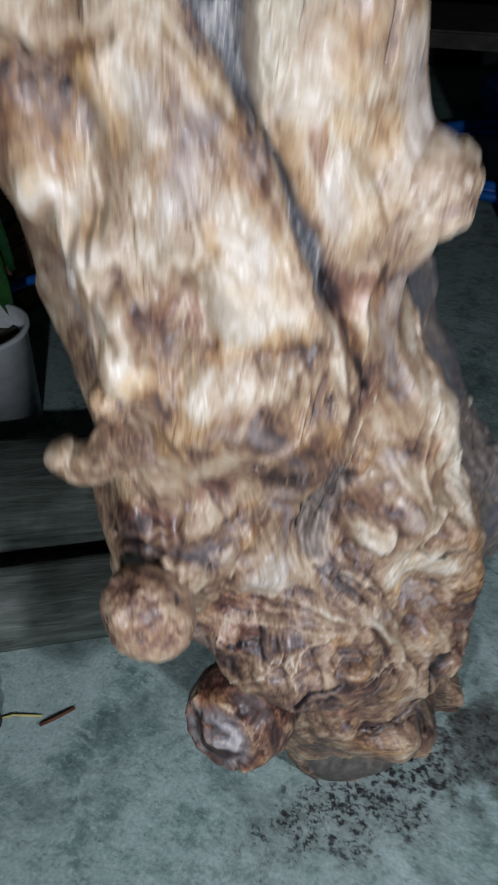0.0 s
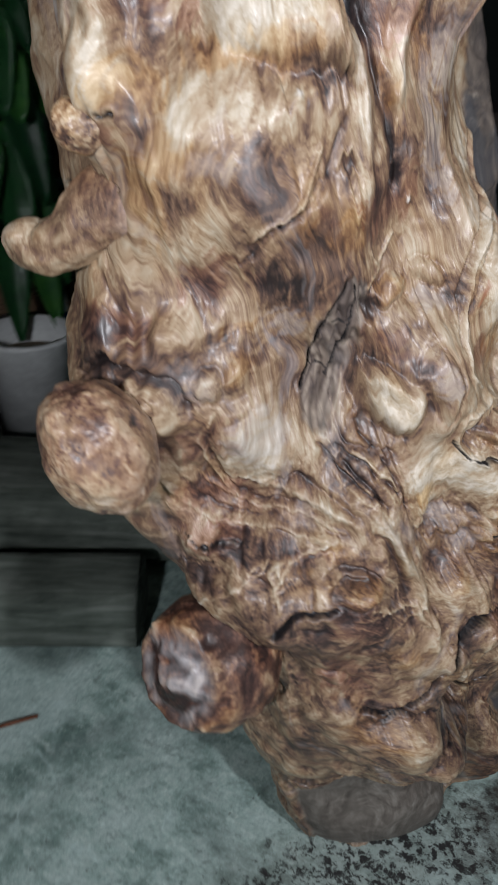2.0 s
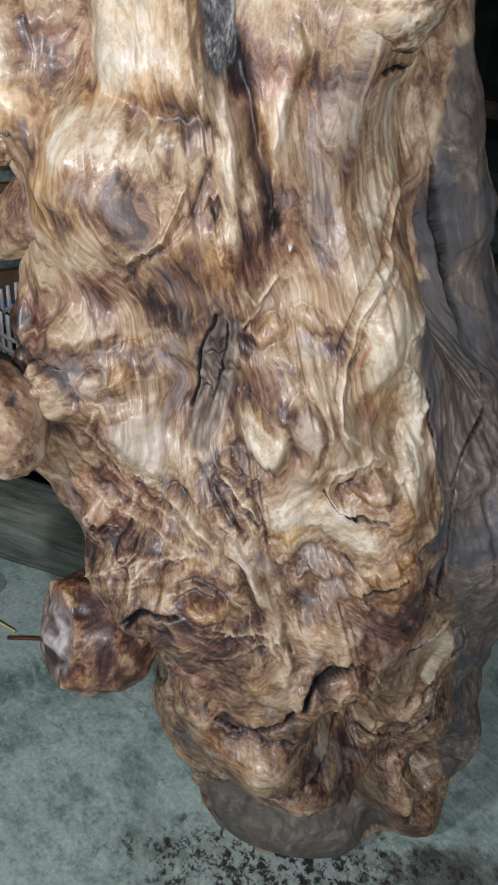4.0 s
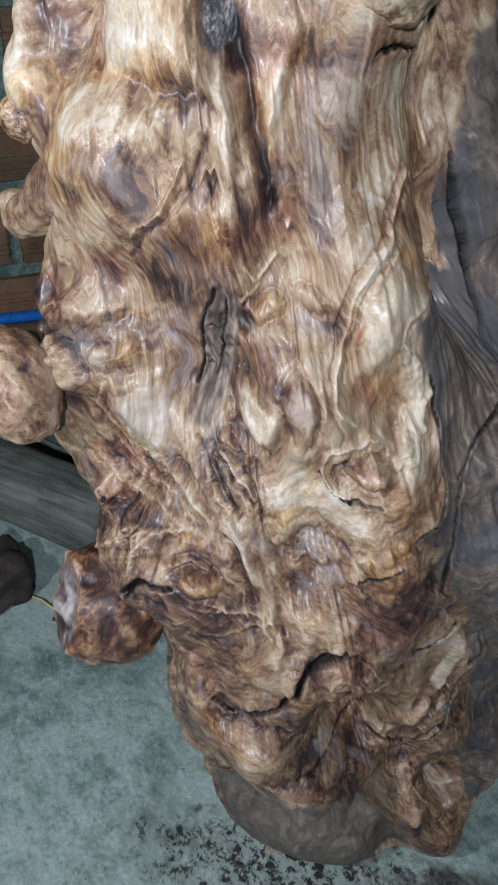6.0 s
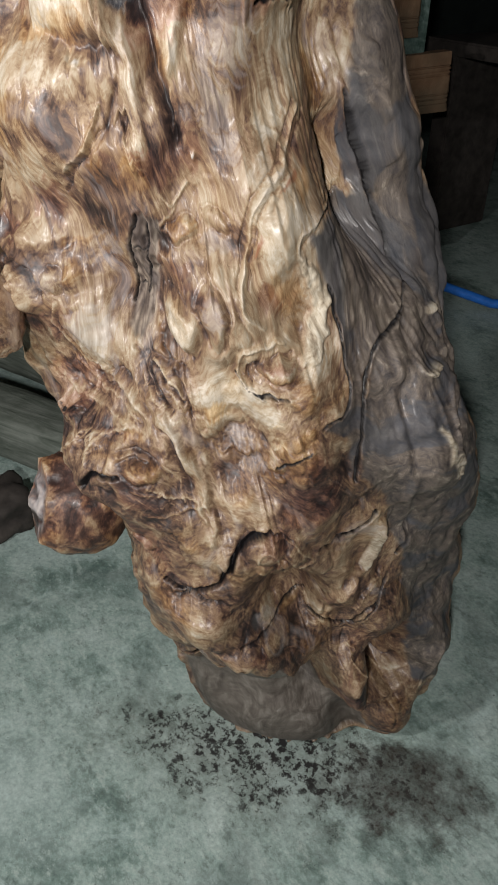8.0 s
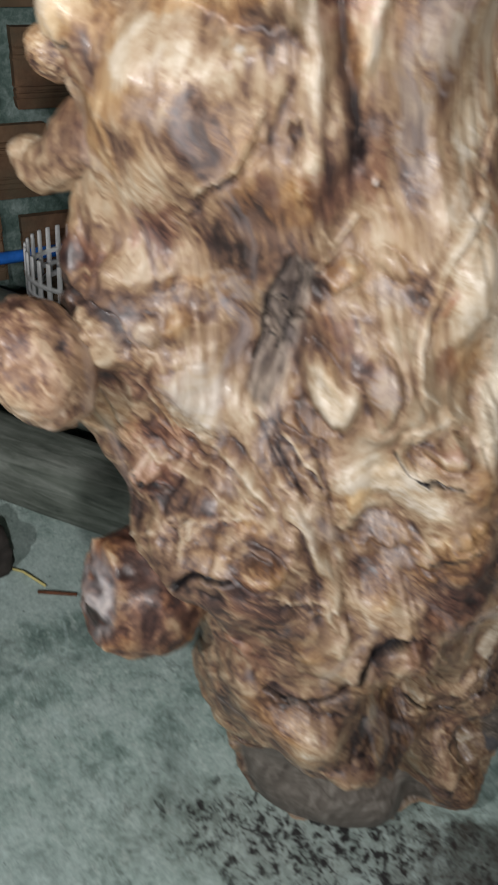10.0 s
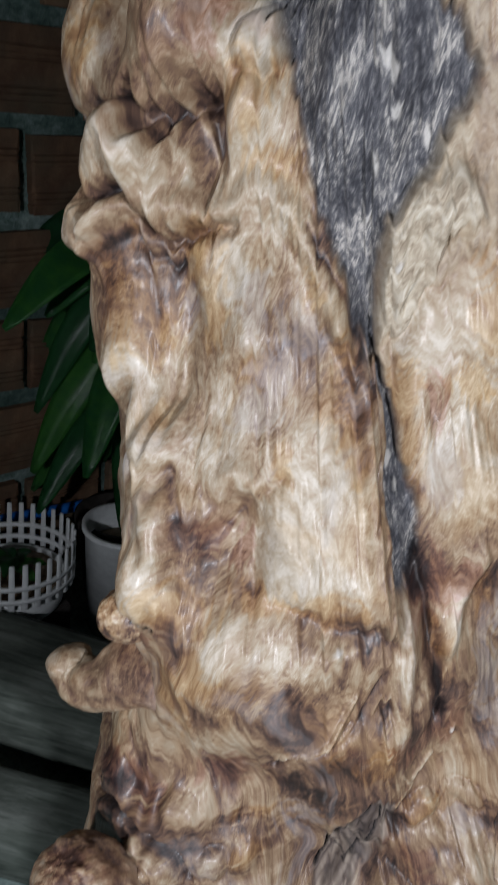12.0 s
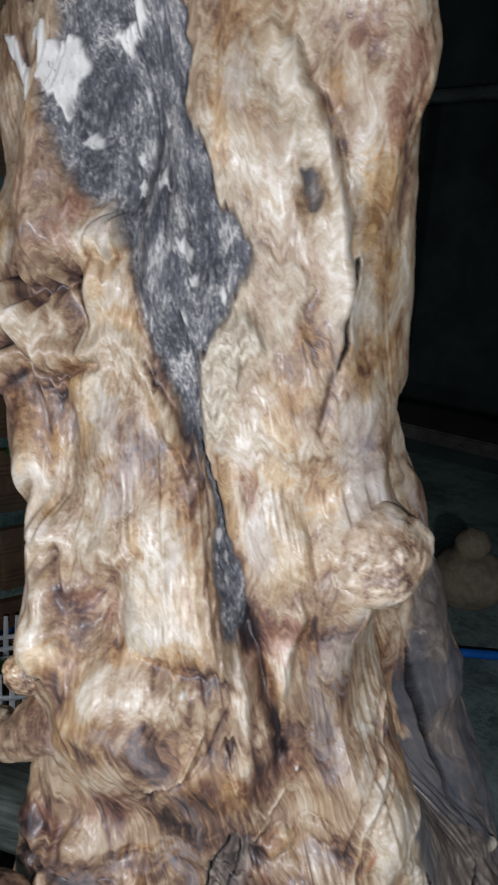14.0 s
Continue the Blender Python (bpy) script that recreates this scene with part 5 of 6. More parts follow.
# upper block: rolls, knobs and swirls
knob(-0.084, 1.183, 0.019, 0.016, 0.0080, 0.25)
ridge([(-0.091, 1.163), (-0.104, 1.138), (-0.112, 1.115)], 0.0068, 0.0050, 0.3)
dab(-0.120, 1.196, 0.011, 0.018, "plum", 1.0)
dab(-0.085, 1.148, 0.011, 0.018, "gold", 1.0)
dab(-0.152, 1.160, 0.014, 0.007, "dark", 0.8)
ridge([(-0.285, 1.151), (-0.183, 1.152), (-0.151, 1.145)], 0.0034, -0.0060, -0.8)
bump(-0.168, 1.133, 0.025, 0.013, 0.0090, 0.3)
ridge([(-0.227, 1.109), (-0.191, 1.106), (-0.169, 1.094)], 0.0018, -0.0060, -0.7)
knob(-0.189, 1.091, 0.013, 0.010, 0.0070, 0.15)
dab(-0.168, 1.136, 0.013, 0.007, "pale", 1.0)
dab(-0.091, 1.079, 0.026, 0.020, "pale", 1.0)
dab(-0.129, 1.089, 0.023, 0.017, "gold", 0.8)
dab(-0.043, 1.067, 0.017, 0.014, "pale", 1.0)
dab(-0.049, 1.040, 0.019, 0.016, "silver", 1.0)
dab(-0.078, 0.993, 0.022, 0.015, "silver", 1.0)
dab(-0.050, 0.951, 0.023, 0.014, "pale", 1.0)
dab(-0.170, 1.001, 0.009, 0.010, "pale", 1.0)
dab(-0.177, 1.046, 0.009, 0.022, "gold", 1.0)
dab(-0.155, 1.025, 0.015, 0.022, "pale", 0.8)
dab(-0.125, 0.975, 0.012, 0.012, "pale", 0.9)
dab(-0.007, 1.017, 0.014, 0.021, "gold", 1.0)
dab(-0.001, 0.968, 0.011, 0.019, "gold", 1.0)
ridge([(-0.159, 0.952), (-0.147, 0.929), (-0.138, 0.904)], 0.0051, 0.0050, 0.4)
ridge([(-0.141, 0.956), (-0.131, 0.927), (-0.127, 0.891)], 0.0047, -0.0060, -0.7)
ridge([(-0.043, 1.092), (-0.008, 1.052), (0.018, 1.011), (0.019, 0.960), (0.012, 0.933)], 0.0015, -0.0030, -0.9)
dab(0.006, 0.987, 0.009, 0.036, "dark", 0.8)
patch([(0.035, 1.094), (0.065, 1.112), (0.087, 1.109), (0.078, 1.085), (0.064, 1.061), (0.037, 1.043), (0.028, 1.063)], "chalk", 0.0030, 0.0017, 0.90)
ridge([(0.037, 1.101), (0.067, 1.119), (0.087, 1.136)], 0.0010, 0.0020, 0.6)
dab(0.053, 0.978, 0.009, 0.033, "gold", 1.0)
dab(0.076, 0.965, 0.010, 0.022, "silver", 1.0)
dab(0.071, 1.005, 0.007, 0.021, "plum", 0.8)
dab(0.117, 1.153, 0.020, 0.017, "plum", 0.6)
dab(0.127, 1.127, 0.016, 0.015, "pale", 0.8)
dab(0.067, 1.052, 0.013, 0.009, "pale", 1.0)
dab(0.111, 1.056, 0.019, 0.020, "gold", 0.8)
dab(-0.137, 0.693, 0.066, 0.024, "dark", 1.0)
dab(-0.079, 0.789, 0.038, 0.028, "dark", 0.8)
dab(-0.160, 0.717, 0.016, 0.015, "plum", 1.0)
dab(-0.010, 0.722, 0.038, 0.032, "dark", 0.6)
dab(-0.115, 1.211, 0.009, 0.019, "plum", 1.0)
dab(-0.381, 1.255, 0.004, 0.015, "dark", 0.8)
# corrections of the broad form
bump(-0.300, 0.570, 0.060, 0.060, -0.0298)
bump(-0.300, 0.655, 0.060, 0.060, 0.0280)
bump(-0.300, 0.825, 0.060, 0.060, 0.0274)
bump(-0.300, 0.910, 0.060, 0.060, 0.0331)
bump(-0.300, 1.080, 0.060, 0.060, -0.0058)
bump(-0.225, 0.060, 0.060, 0.060, -0.0043)
bump(-0.225, 0.230, 0.060, 0.060, 0.0075)
bump(-0.225, 0.315, 0.060, 0.060, -0.0029)
bump(-0.225, 0.400, 0.060, 0.060, -0.0101)
bump(-0.225, 0.485, 0.060, 0.060, -0.0071)
bump(-0.225, 0.570, 0.060, 0.060, 0.0365)
bump(-0.225, 0.655, 0.060, 0.060, 0.0035)
bump(-0.225, 0.740, 0.060, 0.060, -0.0035)
bump(-0.225, 0.825, 0.060, 0.060, -0.0147)
bump(-0.225, 0.910, 0.060, 0.060, -0.0371)
bump(-0.225, 0.995, 0.060, 0.060, 0.0073)
bump(-0.225, 1.165, 0.060, 0.060, -0.0194)
bump(-0.225, 1.250, 0.060, 0.060, -0.0333)
bump(-0.150, 0.060, 0.060, 0.060, 0.0054)
bump(-0.150, 0.230, 0.060, 0.060, 0.0052)
bump(-0.150, 0.315, 0.060, 0.060, -0.0195)
bump(-0.150, 0.400, 0.060, 0.060, -0.0200)
bump(-0.150, 0.485, 0.060, 0.060, 0.0042)
bump(-0.150, 0.570, 0.060, 0.060, -0.0341)
bump(-0.150, 0.655, 0.060, 0.060, 0.0179)
bump(-0.150, 0.740, 0.060, 0.060, -0.0026)
bump(-0.150, 0.910, 0.060, 0.060, 0.0202)
bump(-0.150, 0.995, 0.060, 0.060, -0.0193)
bump(-0.150, 1.080, 0.060, 0.060, -0.0067)
bump(-0.150, 1.165, 0.060, 0.060, 0.0153)
bump(-0.150, 1.250, 0.060, 0.060, 0.0408)
bump(-0.075, 0.060, 0.060, 0.060, 0.0057)
bump(-0.075, 0.145, 0.060, 0.060, -0.0140)
bump(-0.075, 0.230, 0.060, 0.060, -0.0026)
bump(-0.075, 0.315, 0.060, 0.060, 0.0176)
bump(-0.075, 0.400, 0.060, 0.060, -0.0098)
bump(-0.075, 0.485, 0.060, 0.060, 0.0264)
bump(-0.075, 0.570, 0.060, 0.060, -0.0253)
bump(-0.075, 0.655, 0.060, 0.060, -0.0230)
bump(-0.075, 0.740, 0.060, 0.060, -0.0183)
bump(-0.075, 0.825, 0.060, 0.060, 0.0225)
bump(-0.075, 0.910, 0.060, 0.060, -0.0197)
bump(-0.075, 0.995, 0.060, 0.060, 0.0091)
bump(-0.075, 1.080, 0.060, 0.060, -0.0086)
bump(-0.075, 1.165, 0.060, 0.060, -0.0240)
bump(-0.075, 1.250, 0.060, 0.060, -0.0313)
bump(0.000, 0.060, 0.060, 0.060, 0.0108)
bump(0.000, 0.145, 0.060, 0.060, -0.0054)
bump(0.000, 0.230, 0.060, 0.060, 0.0390)
bump(0.000, 0.315, 0.060, 0.060, 0.0274)
bump(0.000, 0.400, 0.060, 0.060, 0.0042)
bump(0.000, 0.485, 0.060, 0.060, -0.0026)
bump(0.000, 0.570, 0.060, 0.060, 0.0137)
bump(0.000, 0.655, 0.060, 0.060, -0.0300)
bump(0.000, 0.740, 0.060, 0.060, 0.0106)
bump(0.000, 0.910, 0.060, 0.060, 0.0197)
bump(0.000, 0.995, 0.060, 0.060, -0.0129)
bump(0.000, 1.080, 0.060, 0.060, -0.0138)
bump(0.000, 1.165, 0.060, 0.060, 0.0308)
bump(0.000, 1.250, 0.060, 0.060, -0.0108)
bump(0.075, 0.060, 0.060, 0.060, 0.0103)
bump(0.075, 0.145, 0.060, 0.060, -0.0523)
bump(0.075, 0.230, 0.060, 0.060, 0.0134)
bump(0.075, 0.315, 0.060, 0.060, -0.0629)
bump(0.075, 0.400, 0.060, 0.060, 0.0199)
bump(0.075, 0.570, 0.060, 0.060, -0.0342)
bump(0.075, 0.655, 0.060, 0.060, 0.0307)
bump(0.075, 0.740, 0.060, 0.060, -0.0248)
bump(0.075, 0.825, 0.060, 0.060, 0.0076)
bump(0.075, 0.910, 0.060, 0.060, -0.0116)
bump(0.075, 1.080, 0.060, 0.060, -0.0037)
bump(0.075, 1.165, 0.060, 0.060, -0.0085)
bump(0.075, 1.250, 0.060, 0.060, 0.0080)
bump(0.075, 1.335, 0.060, 0.060, -0.0067)
bump(0.150, 0.060, 0.060, 0.060, -0.0328)
bump(0.150, 0.145, 0.060, 0.060, 0.0677)
bump(0.150, 0.230, 0.060, 0.060, -0.0237)
bump(0.150, 0.315, 0.060, 0.060, 0.0083)
bump(0.150, 0.400, 0.060, 0.060, -0.0088)
bump(0.150, 0.570, 0.060, 0.060, 0.0297)
bump(0.150, 0.655, 0.060, 0.060, -0.0134)
bump(0.150, 0.740, 0.060, 0.060, 0.0207)
bump(0.150, 0.825, 0.060, 0.060, -0.0093)
bump(0.150, 0.910, 0.060, 0.060, 0.0066)
bump(0.150, 1.080, 0.060, 0.060, 0.0174)
bump(0.150, 1.165, 0.060, 0.060, 0.0088)
bump(0.150, 1.335, 0.060, 0.060, -0.0169)
bump(0.225, 0.060, 0.060, 0.060, 0.0331)
bump(0.225, 0.145, 0.060, 0.060, -0.1025)
bump(0.225, 0.230, 0.060, 0.060, 0.0262)
bump(0.225, 0.315, 0.060, 0.060, -0.0191)
bump(0.225, 0.400, 0.060, 0.060, -0.0204)
bump(0.225, 0.485, 0.060, 0.060, -0.0087)
bump(0.225, 0.570, 0.060, 0.060, -0.0165)
bump(0.225, 0.655, 0.060, 0.060, -0.0030)
bump(0.225, 0.740, 0.060, 0.060, -0.0025)
bump(0.225, 0.825, 0.060, 0.060, -0.0193)
bump(0.225, 0.910, 0.060, 0.060, -0.0211)
bump(0.225, 0.995, 0.060, 0.060, 0.0076)
bump(0.225, 1.165, 0.060, 0.060, -0.0131)
bump(0.225, 1.250, 0.060, 0.060, -0.0059)
bump(0.225, 1.335, 0.060, 0.060, 0.0041)
bump(0.300, 0.060, 0.060, 0.060, -0.0094)
bump(0.300, 0.145, 0.060, 0.060, 0.0241)
bump(0.300, 0.230, 0.060, 0.060, -0.0244)
bump(0.300, 0.315, 0.060, 0.060, -0.0032)
bump(0.300, 0.400, 0.060, 0.060, -0.0128)
bump(0.300, 0.485, 0.060, 0.060, 0.0301)
bump(0.300, 0.570, 0.060, 0.060, 0.0139)
bump(0.300, 0.655, 0.060, 0.060, -0.0308)
bump(0.300, 0.740, 0.060, 0.060, -0.0838)
bump(0.300, 0.825, 0.060, 0.060, -0.0493)
bump(0.300, 0.910, 0.060, 0.060, -0.0421)
bump(0.300, 0.995, 0.060, 0.060, -0.0513)
bump(0.300, 1.080, 0.060, 0.060, -0.0122)
bump(0.300, 1.335, 0.060, 0.060, 0.0044)
bump(0.375, 0.145, 0.060, 0.060, -0.0095)
bump(0.375, 0.230, 0.060, 0.060, 0.0059)
bump(0.375, 0.400, 0.060, 0.060, 0.0238)
bump(0.375, 0.485, 0.060, 0.060, -0.0060)
bump(0.375, 0.570, 0.060, 0.060, -0.0132)
bump(0.375, 0.655, 0.060, 0.060, 0.0159)
bump(0.375, 0.740, 0.060, 0.060, 0.0183)
bump(0.375, 0.825, 0.060, 0.060, 0.0185)
bump(0.375, 0.910, 0.060, 0.060, 0.0149)
bump(0.375, 0.995, 0.060, 0.060, 0.0171)
bump(0.375, 1.080, 0.060, 0.060, -0.0115)

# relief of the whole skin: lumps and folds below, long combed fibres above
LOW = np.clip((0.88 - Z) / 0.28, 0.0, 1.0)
CALM = np.clip(1.0 - ZONES["foot"] - 0.8 * ZONES["char"], 0.15, 1.0)
FS = WARP_S + FLOW
w1, w2 = cloud(X0 * 17, Y0 * 17, Z * 17, 43, 2), cloud(X0 * 17, Y0 * 17, Z * 17, 47, 2)
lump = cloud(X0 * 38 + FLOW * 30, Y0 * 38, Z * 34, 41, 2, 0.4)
fold = cloud((FS + 0.022 * w1) * 46, (Z + 0.022 * w2) * 24, X0 * 6, 51, 2)
wrinkle = cloud((FS + 0.03 * w2) * 120, (Z + 0.03 * w1) * 46, X0 * 12, 61, 2)
comb = cloud(FS * 260, Z * 12, X0 * 3, 71, 2)
mott = cloud(X0 * 62 + FLOW * 40, Y0 * 62, Z * 40, 93, 3)
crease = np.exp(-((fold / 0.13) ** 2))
wisp = np.exp(-((wrinkle / 0.07) ** 2)) * np.clip(0.35 + w1, 0, 1)
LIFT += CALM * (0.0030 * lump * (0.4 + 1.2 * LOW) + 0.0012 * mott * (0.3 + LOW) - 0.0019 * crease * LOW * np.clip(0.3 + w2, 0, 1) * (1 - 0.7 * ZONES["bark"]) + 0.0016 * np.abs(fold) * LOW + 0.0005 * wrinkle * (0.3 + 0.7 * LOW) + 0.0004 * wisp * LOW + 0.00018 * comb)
LIFT += 0.0022 * ZONES["flake"] * cloud(FS * 230, Z * 130, X0 * 90, 81, 2) + 0.0012 * ZONES["char"] * cloud(FS * 210, Z * 90, X0 * 60, 83, 2)
LIFT += 0.0011 * ZONES["bark"] * cloud(WARP_S * 60, Z * 22, X0 * 20, 85, 3) + 0.002 * ZONES["chalk"] * cloud(FS * 130, Z * 110, X0 * 90, 87, 3)
drift = cloud(X0 * 14, Y0 * 14, Z * 11, 91, 3)
# broad terms put brightness the fixed lamps lack or overdo into the tone
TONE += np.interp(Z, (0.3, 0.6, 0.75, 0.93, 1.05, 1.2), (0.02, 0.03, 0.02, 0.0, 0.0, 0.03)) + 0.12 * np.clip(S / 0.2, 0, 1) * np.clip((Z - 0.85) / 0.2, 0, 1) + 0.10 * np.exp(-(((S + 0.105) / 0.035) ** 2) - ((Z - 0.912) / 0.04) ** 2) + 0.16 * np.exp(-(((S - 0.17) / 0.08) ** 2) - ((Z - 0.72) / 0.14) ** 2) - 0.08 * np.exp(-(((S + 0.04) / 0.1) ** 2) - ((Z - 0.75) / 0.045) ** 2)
# tone follows the relief: pale lumps, dark creases, wood stain and painted shade together
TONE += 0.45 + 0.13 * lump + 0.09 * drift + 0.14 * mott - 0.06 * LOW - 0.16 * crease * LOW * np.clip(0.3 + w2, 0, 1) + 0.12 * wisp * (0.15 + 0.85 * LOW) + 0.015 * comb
TONE += 0.17 * ZONES["light"] - 0.19 * ZONES["deep"] - 0.03 * ZONES["gold"] - 0.08 * ZONES["plum"] + 0.03 * ZONES["grey"]
TONE = np.where(TONE > 0.72, 0.72 + 0.13 * np.tanh((TONE - 0.72) / 0.13), TONE)

rim = TOP - 0.014 - 0.010 * cloud(COLS * 33, COLS * 0, COLS * 0 + 0.5, 95, 2) - 0.008 * np.abs(cloud(COLS * 130, COLS * 0, COLS * 0 + 0.2, 97, 2)) - np.interp(COLS, (-0.3, -0.19, -0.1, -0.06, 0.3), (0.028, 0.02, 0.012, 0.0, 0.0))
ZR = Z * (rim / TOP)[None, :]
LIFT -= 0.014 * np.clip(1 - Z / 0.03, 0, 1) ** 2
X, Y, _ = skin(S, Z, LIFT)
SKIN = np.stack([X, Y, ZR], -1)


def grid_object(name, places, closed, tones, zones, flow, parent, label=""):
    """A mesh from a grid of places, closed round its columns, with its zones as attributes."""
    rows, cols, _ = places.shape
    idx = np.arange(rows * cols).reshape(rows, cols)
    right = np.roll(idx, -1, 1) if closed else idx[:, 1:]
    left = idx if closed else idx[:, :-1]
    quads = np.stack([left[:-1], right[:-1], right[1:], left[1:]], -1).reshape(-1, 4)
    mesh = bpy.data.meshes.new(name)
    mesh.vertices.add(rows * cols)
    mesh.vertices.foreach_set("co", places.reshape(-1).astype(np.float32))
    mesh.loops.add(quads.size)
    mesh.loops.foreach_set("vertex_index", quads.reshape(-1).astype(np.int32))
    mesh.polygons.add(len(quads))
    mesh.polygons.foreach_set("loop_start", np.arange(0, quads.size, 4, dtype=np.int32))
    mesh.update(calc_edges=True)
    mesh.validate()
    one = np.ones(rows * cols)

    def paint(layer, channels):
        att = mesh.attributes.new(layer, "FLOAT_COLOR", "POINT")
        att.data.foreach_set("color", np.stack([*(c.reshape(-1) for c in channels), one], -1).astype(np.float32).reshape(-1))

    paint("zone_a", (zones["char"], zones["bark"], zones["grey"]))
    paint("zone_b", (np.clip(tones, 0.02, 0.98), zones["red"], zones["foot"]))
    paint("zone_d", (zones["gold"], zones["plum"], zones["crack_shade"]))
    paint("zone_c", (zones["chalk"], zones["flake"], zones["white"]))
    att = mesh.attributes.new("grain", "FLOAT_VECTOR", "POINT")
    att.data.foreach_set("vector", flow.reshape(-1).astype(np.float32))
    mesh.materials.append(WOOD)
    mesh.shade_smooth()
    ob = new(name, mesh)
    ob.parent = parent
    return tagged(ob, label)


trunk = tagged(new("tree_trunk"), "gnarled oiled root-wood trunk with burls and a charred hollow", "tree trunk")
trunk.location = (0.04, 0.72, 0.0)
bpy.context.view_layer.update()


def local(places):
    return places - np.array(trunk.location)


# the broken top dips inward from the rim, the foot closes underneath
mid_top = SKIN[-1].mean(0) - np.array((0, 0, 0.05))
mid_low = SKIN[0].mean(0)
dip = [mid_top + (SKIN[-1] - mid_top) * k + np.array((0, 0, 0.012)) * (k - 1) for k in (0.93, 0.6, 0.3, 0.02)]
base = [mid_low + (SKIN[0] - mid_low) * k for k in (0.02, 0.5)]
ALL = np.concatenate([np.stack(base), SKIN, np.stack(dip)])


def stretch(a, low, high):
    return np.concatenate([np.repeat(a[:1], low, 0), a, np.repeat(a[-1:], high, 0)])


ends = {k: stretch(v, 2, 4) for k, v in ZONES.items()}
ends["char"][-4:] = 0.8
swirl = cloud(X0 * 11, Y0 * 11, Z * 11, 57, 2)
grain = np.stack([FS + (0.024 + 0.018 * LOW) * swirl, Z * (1.2 + 0.6 * LOW) + (0.016 + 0.01 * LOW) * LEAN, LIFT * (0.6 + 0.3 * LOW)], -1)
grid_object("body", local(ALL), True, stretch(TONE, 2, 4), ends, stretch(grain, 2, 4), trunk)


def burl(name, centre, radii, aim=(0, 0, 1), seed=0, tone=0.62, rough=0.05, face=None, label="", grey=0.0, squash=2.0, bleach=(0, 0, 0), ruddy=0.0):
    """A rounded burl: a ball drawn out along aim, lumpy, with its own grain; face darkens and hollows its end."""
    rows, cols = 90, 128
    th = np.linspace(0.004, math.pi - 0.004, rows)[:, None] * np.ones((1, cols))
    ph = np.linspace(0, 2 * math.pi, cols, endpoint=False)[None, :] * np.ones((rows, 1))
    st, ct = np.sin(th), np.cos(th)
    ct = np.sign(ct) * np.abs(ct) ** (2 / squash)
    p = np.stack([st * np.cos(ph), st * np.sin(ph), ct], -1)
    n1 = cloud(p[..., 0] * 1.7 + seed, p[..., 1] * 1.7, p[..., 2] * 1.7, 101 + seed, 2)
    n2 = cloud(p[..., 0] * 3.2 + seed + n1, p[..., 1] * 3.2, p[..., 2] * 3.2, 131 + seed, 3)
    n3 = cloud(p[..., 0] * 13 + seed, p[..., 1] * 13, p[..., 2] * 9, 151 + seed, 2)
    swell = 1 + rough * (1.1 * n1 + 0.55 * n2 + 0.1 * n3)
    zones = {k: np.zeros((rows, cols)) for k in ZONES}
    tones = tone - 0.04 + 0.16 * n1 + 0.2 * n2 + 0.1 * n3 + 0.22 * np.clip((cloud(p[..., 0] * 3 + seed + 2 * n2, p[..., 1] * 3, p[..., 2] * 3, 171 + seed, 2) - 0.15) * 3, 0, 1) - 0.25 * np.clip((cloud(p[..., 0] * 2.4 + seed + 2 * n3, p[..., 1] * 2.4, p[..., 2] * 3, 191 + seed, 2) - 0.2) * 3, 0, 1)
    if face is not None:
        cap = np.clip((np.cos(th) - face) / 0.12 + 0.12 * n2, 0, 1)
        lip = np.clip(1 - np.abs(np.cos(th) - face + 0.02 * n2) / 0.1, 0, 1)
        swell = swell - (0.1 - 0.03 * n2) * cap + 0.04 * lip * (1 + n2)
        tones = tones - 0.08 * cap + 0.3 * lip * np.clip(0.4 + 1.5 * n2, 0, 1)
        zones["grey"] = cap * np.clip(0.55 + 1.2 * n2, 0, 1)
    zones["grey"] = np.maximum(zones["grey"], grey * np.clip(0.4 + n1, 0, 1))
    zones["plum"] = np.clip((0.55 - tone) * 4, 0, 1) * np.clip(0.7 - n2, 0, 1)
    zones["gold"] = np.clip(0.35 + 1.3 * n1 + 0.4 * n3, 0, 1)
    zones["red"] = ruddy * np.clip(0.75 + 0.8 * n2, 0, 1) * (1 - zones["grey"])
    p = p * swell[..., None] * np.array(radii)
    turn = np.array(Vector((0, 0, 1)).rotation_difference(Vector(aim)).to_matrix())
    p = p @ turn.T
    tones = tones + (p / max(radii)) @ np.array(bleach)
    p = p + np.array(centre)
    flow = p[..., (0, 2, 1)] * 0.8
    return grid_object(name, local(p), True, tones, zones, flow, trunk, label)


